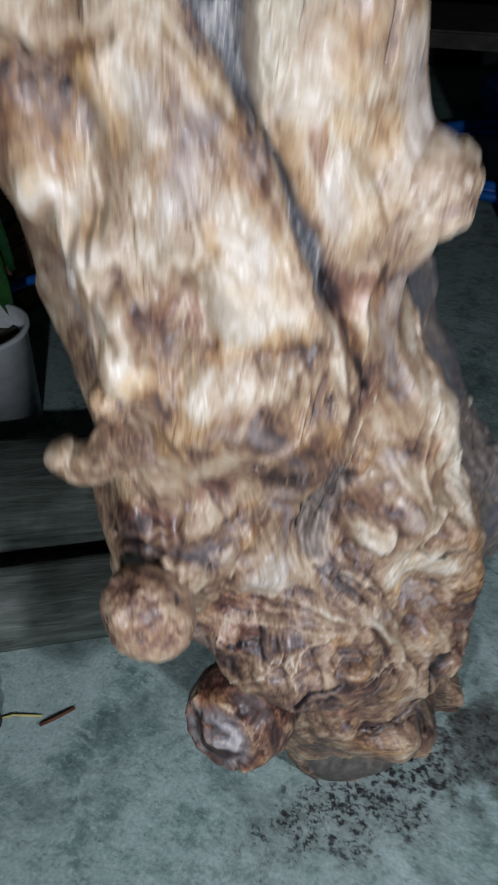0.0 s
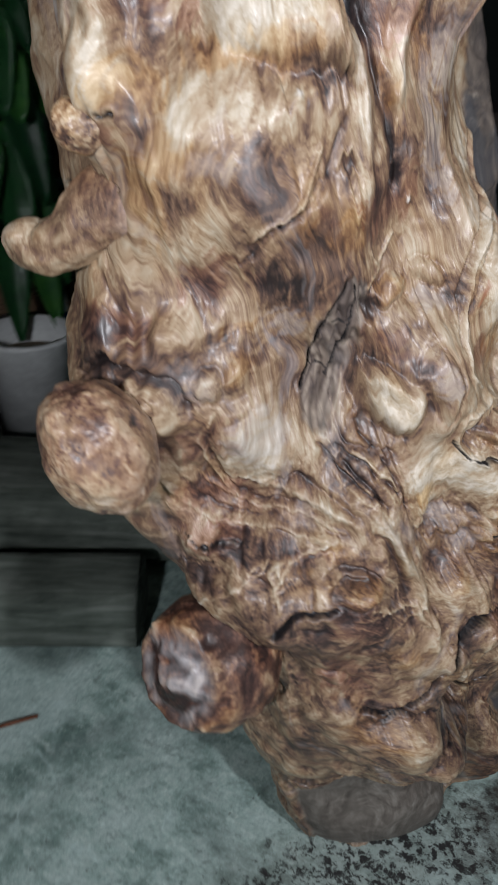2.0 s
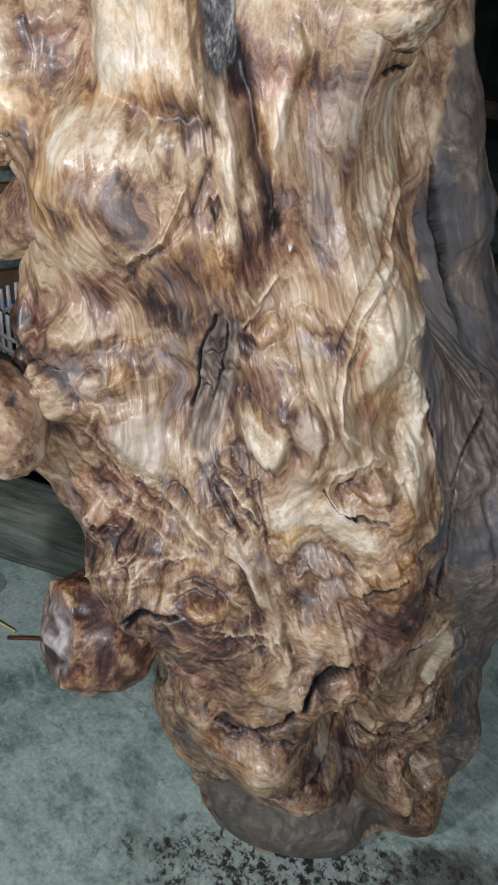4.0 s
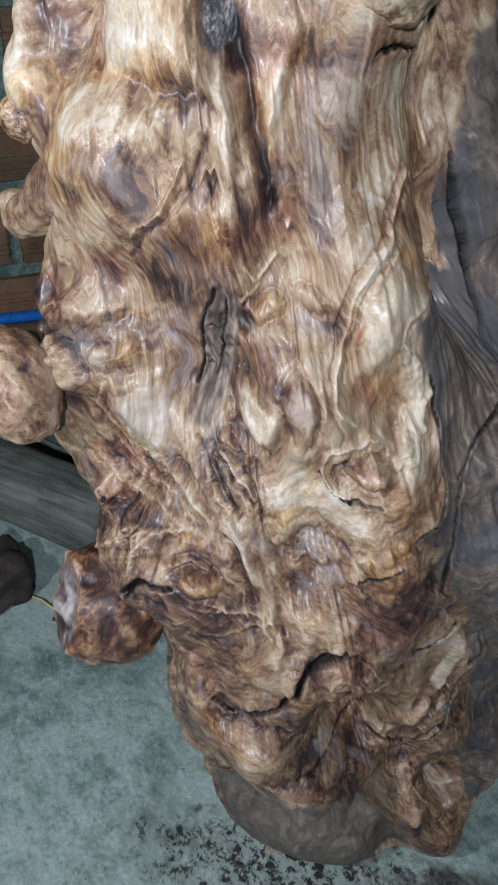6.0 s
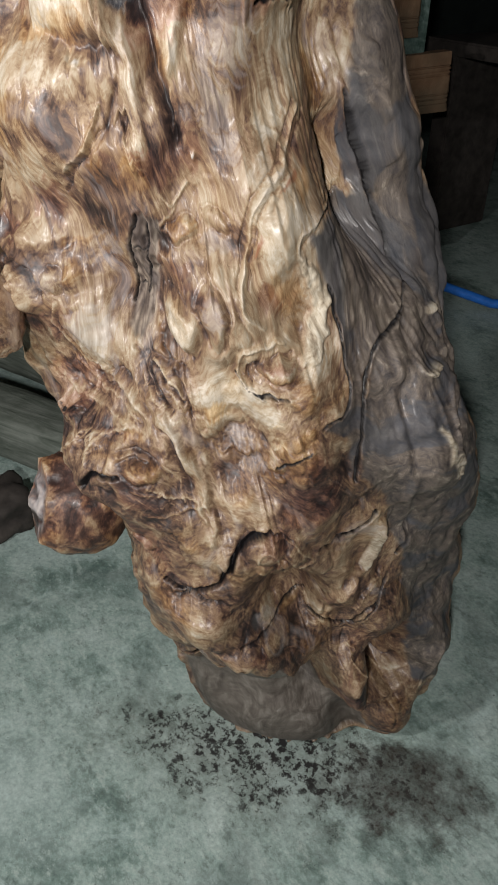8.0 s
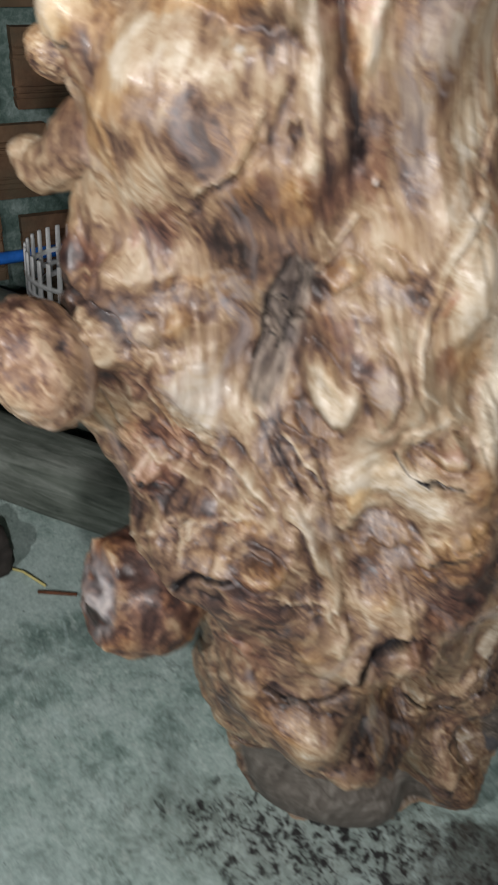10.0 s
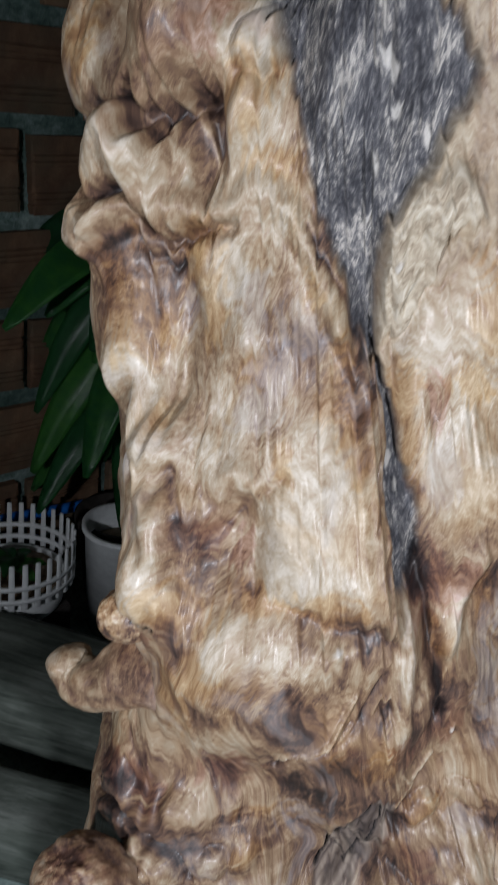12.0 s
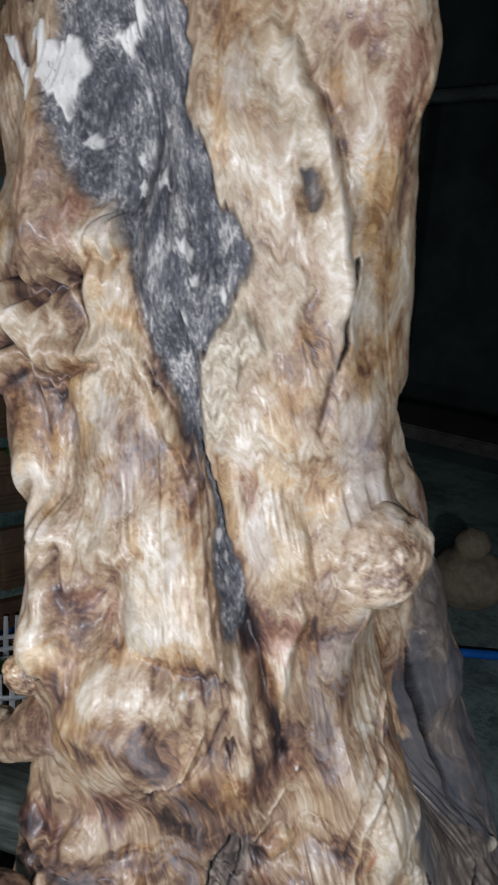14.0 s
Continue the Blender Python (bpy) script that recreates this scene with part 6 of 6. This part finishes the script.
def hook(name, path, radii, seed, label):
    """A bent, blunt branch stub swept along a path, its end rounded."""
    path, rows, cols = np.array(path), 90, 64
    t = np.linspace(0, 1, rows)
    at = np.linspace(0, 1, len(path))
    mid = np.stack([np.interp(t, at, path[:, k]) for k in range(3)], -1)
    for _ in range(60):
        mid[1:-1] = (mid[:-2] + 2 * mid[1:-1] + mid[2:]) / 4
    ahead = np.gradient(mid, axis=0)
    ahead /= np.linalg.norm(ahead, axis=1)[:, None]
    side = np.cross(ahead, (0.3, -0.9, 0.2))
    side /= np.linalg.norm(side, axis=1)[:, None]
    up = np.cross(ahead, side)
    r = np.interp(t, np.linspace(0, 1, len(radii)), radii) * np.sqrt(np.clip(1 - np.clip((t - 0.82) / 0.18, 0, 1) ** 2.6, 0.0004, 1))
    ph = np.linspace(0, 2 * math.pi, cols, endpoint=False)
    n1 = cloud(t[:, None] * 5 + 0 * ph, np.cos(ph) * 1.6 + 0 * t[:, None], np.sin(ph) * 1.6 + 0 * t[:, None], seed, 3)
    rr = r[:, None] * (1 + 0.14 * n1)
    p = mid[:, None] + rr[..., None] * (np.cos(ph)[None, :, None] * side[:, None] + np.sin(ph)[None, :, None] * up[:, None])
    zones = {k: np.zeros((rows, cols)) for k in ZONES}
    zones["gold"] = np.clip(n1, 0, 1)
    zones["plum"] = np.clip(0.7 - 1.6 * t[:, None] + 0.5 * n1, 0, 1)
    tones = 0.36 + 0.2 * n1 + 0.36 * t[:, None]
    return grid_object(name, local(p), True, tones, zones, p[..., (0, 2, 1)] * 0.8, trunk, label)


burl("burl", (-0.067, 0.400, 0.619), (0.037, 0.040, 0.054), (-0.25, -0.35, 0.9), 1, 0.53, 0.07, None, "mottled cream and brown ball burl with a silvery lower end", 0.2, 2.2, (0.06, -0.06, -0.1), 0.25)
burl("burl", (-0.009, 0.456, 0.392), (0.062, 0.061, 0.060), (-0.22, -0.85, 0.22), 2, 0.27, 0.05, 0.70, "dark reddish ball burl with a pale grey end", ruddy=0.12)
hook("burl_stub", ((-0.080, 0.474, 0.778), (-0.102, 0.462, 0.765), (-0.121, 0.454, 0.748), (-0.139, 0.450, 0.737), (-0.155, 0.449, 0.741), (-0.164, 0.449, 0.757)), (0.032, 0.026, 0.021, 0.019, 0.018, 0.018), 13, "short bent blunt stub with a cream end")
burl("burl", (-0.092, 0.441, 0.827), (0.017, 0.018, 0.021), (-0.6, -0.7, 0.1), 4, 0.52, 0.06)
burl("burl", (0.095, 0.618, 0.946), (0.041, 0.045, 0.050), (0.75, -0.45, -0.15), 5, 0.74, 0.07, None, "pale broken branch stump", 0.3)

# ---- the ground and the walls that close the yard ----
bm = bmesh.new()
bmesh.ops.create_grid(bm, x_segments=60, y_segments=60, size=3.5)
for v in bm.verts:
    v.co.z = 0.004 * noise.noise(Vector((v.co.x * 1.3, v.co.y * 1.3, 0.0))) if (v.co - Vector((0.1, -0.9, 0))).length > 0.6 else 0.0
floor = part("floor", bm, FLOOR)
floor.location = (0.0, 1.6, 0)
tagged(floor, "worn grey-green concrete yard floor with gritty black dirt", "floor", kind="structure")

WALL_N = Vector((0.985, -0.17, 0)).normalized()
WALL_D = Vector((0.17, 0.985, 0)).normalized()
wall_m = Matrix((( WALL_D.x, 0, WALL_N.x, 0), (WALL_D.y, 0, WALL_N.y, 0), (0, 1, 0, 0), (0, 0, 0, 1))) 
wall_m = Matrix.Translation(WALL_N * -1.38) @ wall_m
bm = box((3.36, 1.82, 0.12), 0, (0.08, 0.88, -0.075))
wall = part("wall_west", bm, MORTAR, None, "", False)
wall.matrix_world = wall_m
tagged(wall, "rough wall of grooved hollow clay bricks with thick mossy mortar", "wall", kind="structure")


def side_wall(name, size, at, turn):
    ob = part(name, box(size, 0.01), PLASTER, None, "", False)
    ob.matrix_world = pose(*at, 0, 0, turn)
    return tagged(ob, "plain plastered wall, coloured near-black to stand for the unlit yard", "wall", kind="structure")


side_wall("wall_north", (7.4, 0.12, 2.7), (0.0, 4.4, 1.3), 0)
side_wall("wall_far_west", (0.12, 6.2, 2.7), (-3.4, 1.4, 1.3), 0)
side_wall("wall_east", (0.12, 6.0, 2.7), (3.4, 1.4, 1.3), 0)
side_wall("wall_south", (6.9, 0.12, 2.7), (0.0, -1.7, 1.3), 0)
roof = part("ceiling", box((7.6, 6.6, 0.08)), PLASTER, None, "", False)
roof.location = (0.0, 1.4, 2.7)
tagged(roof, "dark unlit roof over the yard", "ceiling", kind="structure")


def log(name, ends, wide, high, seed, label):
    """A squared, weathered timber with worn arrises, lying from end to end."""
    a, b = Vector(ends[0]), Vector(ends[1])
    length = (b - a).length
    bm = bmesh.new()
    rings = []
    steps, sides = 40, 28
    for k in range(steps + 1):
        x = length * k / steps
        ring = []
        for j in range(sides):
            t = 2 * math.pi * j / sides
            c, s = math.cos(t), math.sin(t)
            r = 1.0 / (abs(c) ** 5 + abs(s) ** 5) ** 0.2
            r *= 1 + 0.05 * noise.noise(Vector((x * 3 + seed, c * 1.5, s * 1.5))) + 0.02 * noise.noise(Vector((x * 14 + seed, c * 5, s * 5)))
            ring.append(bm.verts.new((x, 0.5 * wide * r * c, 0.5 * high * (1 + min(r * s, 9)))))
        rings.append(ring)
    for p, q in zip(rings, rings[1:]):
        for j in range(sides):
            bm.faces.new((p[j], p[(j + 1) % sides], q[(j + 1) % sides], q[j]))
    for ring, flip in ((rings[0], True), (rings[-1], False)):
        bm.faces.new(ring[::-1] if flip else ring)
    near = [v.co.copy() for v in rings[0]]
    ob = tagged(new(name), label, "timber")
    ob.matrix_world = Matrix.Translation(a) @ (b - a).to_track_quat("X", "Z").to_matrix().to_4x4()
    part("beam", bm, TIMBER, ob)
    # the sawn face, with rings and a gaping check
    bm = bmesh.new()
    middle = sum(near, Vector()) / len(near)
    loops = []
    for k in range(9):
        f = 1.0 - k / 9
        loops.append([bm.verts.new(middle + (p - middle) * f * 0.985 + Vector((-0.004 - 0.002 * (k % 2) + 0.006 * noise.noise(p * 30 + Vector((seed, k, 0))), 0, 0))) for p in near])
    for p, q in zip(loops, loops[1:]):
        for j in range(sides):
            bm.faces.new((p[j], p[(j + 1) % sides], q[(j + 1) % sides], q[j]))
    bm.faces.new(loops[-1])
    part("cut_end", bm, SAWN, ob, "split grey sawn end grain")
    return ob


log("timber", ((-0.335, 0.80, 0.0), (-1.09, 0.40, 0.0)), 0.13, 0.115, 1.0, "squared weathered grey timber lying on the concrete, cut end")
log("timber", ((-0.21, 1.14, 0.0), (-1.12, 0.70, 0.05)), 0.24, 0.13, 7.0, "thick greenish weathered timber lying beside another")


def lump_stone(at, size, seed):
    bm = bmesh.new()
    bmesh.ops.create_icosphere(bm, subdivisions=4, radius=1.0)
    for v in bm.verts:
        d = 1 + 0.3 * noise.noise(v.co * 1.4 + Vector((seed, 0, 0))) + 0.1 * noise.noise(v.co * 4 + Vector((0, seed, 0)))
        d /= (abs(v.co.x) ** 4 + abs(v.co.y) ** 4 + abs(v.co.z) ** 4) ** 0.25
        v.co = Vector((v.co.x * size[0] * d, v.co.y * size[1] * d, max(v.co.z * size[2] * d, -0.8 * size[2]) + 0.8 * size[2]))
    ob = part("stone", bm, STONE)
    ob.location = at
    return tagged(ob, "dark rough stone lying on the concrete", "stone")


lump_stone((-0.515, 0.475, 0.0), (0.058, 0.052, 0.042), 3.0)

# straw and a dry twig
ob = part("straw", tube([(-0.475, 0.515, 0.004), (-0.45, 0.53, 0.007), (-0.405, 0.545, 0.004)], 0.0022, 6), STRAW)
tagged(ob, "thin dry yellow straw on the concrete", "straw")
ob = part("twig", tube([(-0.40, 0.53, 0.004), (-0.38, 0.545, 0.01), (-0.36, 0.575, 0.005)], 0.003, 6), TWIG)
tagged(ob, "short brown dry twig on the concrete", "twig")

# ---- planter with a little picket fence ----
PL, PR = Vector((-1.018, 0.996, 0.093)), 0.113
planter = tagged(new("planter"), "round white plastic planter with picket rim, dry soil inside", "planter")
planter.location = PL
planter.scale = (1.18, 1.18, 1.18)
part("bowl", turned([(0.002, 0.0), (0.088, 0.0), (0.095, 0.01), (0.101, 0.06), (0.094, 0.06), (0.088, 0.012), (0.002, 0.01)]), WHITE, planter)
part("soil", turned([(0.094, 0.03), (0.094, 0.052), (0.06, 0.057), (0.035, 0.052), (0.002, 0.058)]), SOIL, planter, "dry sandy soil")
for z in (0.066, 0.092):
    part("rail", turned([(PR - 0.003, z), (PR + 0.003, z), (PR + 0.003, z + 0.008), (PR - 0.003, z + 0.008), (PR - 0.003, z)]), WHITE, planter)
first = None
for k in range(32):
    if first is None:
        bm = bmesh.new()
        bmesh.ops.create_cube(bm, size=1.0, matrix=Matrix.Translation((PR, 0, 0.098)) @ Matrix.Diagonal((0.005, 0.012, 0.09, 1)))
        for v in bm.verts:
            if v.co.z > 0.1:
                v.co.y *= 0.75
        bmesh.ops.bevel(bm, geom=bm.edges[:], offset=0.0015, segments=1, affect="EDGES")
        first = part("picket", bm, WHITE, planter)
        picket = first
    else:
        picket = new("picket", first.data)
        picket.parent = planter
    picket.rotation_euler.z = 2 * math.pi * k / 32
# unseen support added under the planter, dark like the timber beside it
block = part("brick_block", box((0.19, 0.19, 0.093), 0.006), STONE, None, "", False)
block.location = (PL.x, PL.y, 0.0465)
tagged(block, "dark block added on the concrete, under the white planter", "block")


def leaf_mesh(length, width, droop, fold=0.2):
    """A long pointed leaf with a midrib fold, growing along x and drooping."""
    bm = bmesh.new()
    rows = []
    for k in range(15):
        t = k / 14
        w = width * (math.sin(math.pi * t**0.75) ** 0.8) * 0.5 + 0.0008
        x, z = length * t * (1 - 0.25 * droop * t), -droop * length * t**1.8
        rows.append([bm.verts.new((x, w * f, z + fold * w * abs(f) + 0.004 * math.sin(9 * t) * f)) for f in (-1, -0.5, 0, 0.5, 1)])
    for a, b in zip(rows, rows[1:]):
        for j in range(4):
            bm.faces.new((a[j], a[j + 1], b[j + 1], b[j]))
    bmesh.ops.solidify(bm, geom=bm.faces[:], thickness=0.0008)
    return bm


sprig = tagged(new("seedling"), "small green seedling in the planter", "plant")
sprig.location = PL + Vector((0.0, 0.0, 0.065))
part("stem", tube([(0, 0, 0), (0.004, 0.002, 0.03), (0.01, 0, 0.05)], 0.002, 6), LEAF, sprig)
for k in range(7):
    lf = part("leaf", leaf_mesh(0.075, 0.036, 0.4), LEAF, sprig)
    lf.matrix_basis = pose(0.004, 0.0, 0.02 + 0.004 * k, 0, -20, 51 * k + 10)

bucket = tagged(new("pot"), "white plastic pot with dry soil beside the planter", "pot")
bucket.location = (-0.893, 1.215, 0.0)
bucket.scale = (1.18, 1.18, 0.72)
part("shell", turned([(0.002, 0.0), (0.068, 0.0), (0.08, 0.34), (0.086, 0.35), (0.086, 0.365), (0.078, 0.365), (0.075, 0.28), (0.064, 0.02), (0.002, 0.015)]), WHITE, bucket)
part("soil", turned([(0.075, 0.25), (0.075, 0.28), (0.04, 0.285), (0.002, 0.28)]), SOIL, bucket, "dry sandy soil")

plant = tagged(new("potted_plant"), "plant with long drooping glossy green leaves in a dark pot", "plant")
plant.location = (-0.99, 1.30, 0.0)
part("pot", turned([(0.002, 0.0), (0.09, 0.0), (0.115, 0.2), (0.122, 0.2), (0.122, 0.215), (0.108, 0.215), (0.1, 0.18), (0.002, 0.18)]), STONE, plant, "dark clay pot")
part("stem", tube([(0, 0, 0.17), (0.01, 0.01, 0.45), (0.0, -0.01, 0.7), (0.01, 0.0, 0.93)], 0.010, 10, lambda t: 1 - 0.5 * t), LEAF, plant)


def hung_leaf(root, tip, wide, arch):
    """A broad pointed leaf with a folded midrib, arching from its root to its tip."""
    root, tip = Vector(root), Vector(tip)
    ahead = (tip - root).normalized()
    side = ahead.cross(Vector((0.75, -0.6, 0.3))).normalized()
    up = side.cross(ahead)
    bm = bmesh.new()
    rows = []
    for k in range(17):
        t = k / 16
        w = 0.5 * wide * math.sin(math.pi * min(1.0, t * 0.93 + 0.05)) ** 0.75 + 0.0012
        mid = root.lerp(tip, t) + Vector((0, 0, arch * math.sin(math.pi * t)))
        rows.append([bm.verts.new(mid + side * (w * f) + up * (0.28 * w * abs(f) + 0.05 * w * math.sin(13 * t + 2 * f))) for f in (-1, -0.66, -0.33, 0, 0.33, 0.66, 1)])
    for a, b in zip(rows, rows[1:]):
        for j in range(6):
            bm.faces.new((a[j], a[j + 1], b[j + 1], b[j]))
    bmesh.ops.solidify(bm, geom=bm.faces[:], thickness=0.0009)
    return bm


rnd = random.Random(5)
for tier, count, out, drop in ((0.87, 9, 0.26, 0.12), (0.80, 9, 0.25, 0.22), (0.66, 8, 0.22, 0.26), (0.52, 7, 0.22, 0.22)):
    for k in range(count):
        a = 2 * math.pi * (k + rnd.uniform(-0.25, 0.25)) / count + tier * 9
        reach = out * rnd.uniform(0.75, 1.1) * (0.5 if math.cos(a - 0.6) > 0 else 1.0)
        root = (0.012 * math.cos(a), 0.012 * math.sin(a), tier + rnd.uniform(-0.03, 0.03))
        tip = (reach * math.cos(a), reach * math.sin(a), tier - drop * rnd.uniform(0.5, 1.5))
        part("leaf", hung_leaf(root, tip, rnd.uniform(0.062, 0.085), rnd.uniform(0.03, 0.06)), LEAF, plant)

part("leaf", hung_leaf((0.0, -0.02, 0.86), (0.03, -0.36, 0.725), 0.075, 0.05), LEAF, plant, "long light green leaf")

# ---- far dim things ----
def coil(name, at, radius, turns, thick, label):
    pts = [(radius * (1 + 0.06 * math.sin(3.1 * a)) * math.cos(a), radius * (1 + 0.05 * math.cos(2.3 * a)) * math.sin(a), thick + 0.8 * thick * (a / (2 * math.pi)) + 0.01 * math.sin(2 * a)) for a in (2 * math.pi * turns * k / (48 * turns) for k in range(48 * turns + 1))]
    ob = part(name, tube(pts, thick, 8), BLUE)
    ob.location = at
    return tagged(ob, label, "hose")


coil("hose", (0.1, 3.1, 0.0), 0.35, 4, 0.016, "coiled blue garden hose on the floor")
ob = part("hose", tube([(-1.24, 0.50, 0.19), (-1.225, 0.65, 0.19), (-1.2, 0.9, 0.185), (-1.19, 1.1, 0.18), (-1.12, 1.4, 0.17), (-0.95, 1.7, 0.15), (-0.7, 2.0, 0.03), (-0.4, 2.3, 0.015), (0.0, 2.75, 0.015)], 0.014, 10), BLUE)
tagged(ob, "blue hose lying along the brick wall", "hose")
coil("hose", (0.35, 3.75, 0.0), 0.4, 6, 0.022, "pile of bright blue hose on the floor by the back wall")
ob = part("pipe", tube([(0.20, 2.35, 0.016), (0.75, 2.2, 0.016)], 0.016, 12), BAG)
tagged(ob, "pale plastic pipe lying on the floor", "pipe")

# board and legs take a near-black colour in place of darkness
bench = tagged(new("bench"), "rough low bench in the dark, coloured near-black to look unlit", "bench")
bench.location = (-0.55, 2.5, 0.0)
part("board", box((1.8, 0.32, 0.045), 0.006, (0, 0, 0.62)), STONE, bench, "", False)
for x in (-0.8, 0.8):
    part("leg", box((0.08, 0.28, 0.6), 0.006, (x, 0, 0.3)), STONE, bench, "", False)

sack = tagged(new("sack"), "small tied tan cloth sack standing on the floor", "sack")
bm = bmesh.new()
bmesh.ops.create_icosphere(bm, subdivisions=4, radius=1.0)
for v in bm.verts:
    d = 1 + 0.12 * noise.noise(v.co * 2.2)
    v.co = Vector((v.co.x * 0.11 * d, v.co.y * 0.1 * d, max(v.co.z, -0.75) * 0.09 * d + 0.075))
part("bag", bm, BAG, sack)
bm = bmesh.new()
bmesh.ops.create_icosphere(bm, subdivisions=3, radius=0.05)
for v in bm.verts:
    v.co = v.co * (1 + 0.15 * noise.noise(v.co * 40)) + Vector((0, 0, 0.175))
part("knot", bm, BAG, sack)
sack.location = (-0.68, 2.58, 0.0)
sack.scale = (1.25, 1.25, 1.25)

rail = part("metal_bar", tube([(-1.6, 3.2, 1.83), (0.6, 3.2, 1.83)], 0.03, 12), STEEL)
tagged(rail, "grey metal bar fixed across the dark back of the yard", "bar")
for x in (-1.55, 0.55):
    post = part("post", tube([(x, 3.2, 0.0), (x, 3.2, 1.83)], 0.03, 12), STEEL)
    tagged(post, "grey metal post holding the bar", "post", "posts of the bar")

# ---- bricks of the wall, each proud of the mortar ----
COURSE, PITCH, BH, BL = 0.195, 0.230, 0.158, 0.195


def brick_mesh(seed):
    """A hollow clay brick's face: two groups of three long grooves, worn arrises."""
    r = random.Random(seed)
    steps = [(-0.5, 0)]
    for g in (-0.27, 0.2):
        for k in range(3):
            m = g + (k - 1) * 0.075
            steps += [(m - 0.016, 0), (m - 0.008, -1), (m + 0.008, -1), (m + 0.016, 0)]
    steps.append((0.5, 0))
    bm = bmesh.new()
    cols = []
    for u in (-0.5, -0.47, 0.0, 0.47, 0.5):
        edge = abs(u) == 0.5
        col = []
        for f, d in steps:
            worn = 0.004 if edge or abs(f) == 0.5 else 0.0
            col.append(bm.verts.new((u * BL + r.uniform(-0.002, 0.002), f * BH + r.uniform(-0.0015, 0.0015), 0.012 + 0.004 * d - worn)))
        cols.append(col)
    for a, b in zip(cols, cols[1:]):
        for j in range(len(steps) - 1):
            bm.faces.new((a[j], b[j], b[j + 1], a[j + 1]))
    rim = [e for e in bm.edges if e.is_boundary]
    made = bmesh.ops.extrude_edge_only(bm, edges=rim)["geom"]
    for v in made:
        if isinstance(v, bmesh.types.BMVert):
            v.co.z = -0.03
    mesh = bpy.data.meshes.new("brick")
    bmesh.ops.recalc_face_normals(bm, faces=bm.faces[:])
    bm.to_mesh(mesh)
    bm.free()
    mesh.materials.append(CLAY)
    return mesh


kinds = [brick_mesh(k) for k in range(4)]
rnd = random.Random(2)
for row in range(9):
    z = -0.011 + COURSE * row
    for col in range(-7, 7):
        u = PITCH * col + (0.891 if row % 2 else 0.782) - 0.5 * PITCH - 0.416 + rnd.uniform(-0.012, 0.012)
        brick = new("brick", kinds[rnd.randrange(4)])
        brick.parent = wall
        brick.matrix_basis = pose(u, z + rnd.uniform(-0.004, 0.004), rnd.uniform(-0.006, 0.004), rnd.uniform(-1, 1), rnd.uniform(-1, 1), 2.5 + rnd.uniform(-1.5, 1.5))
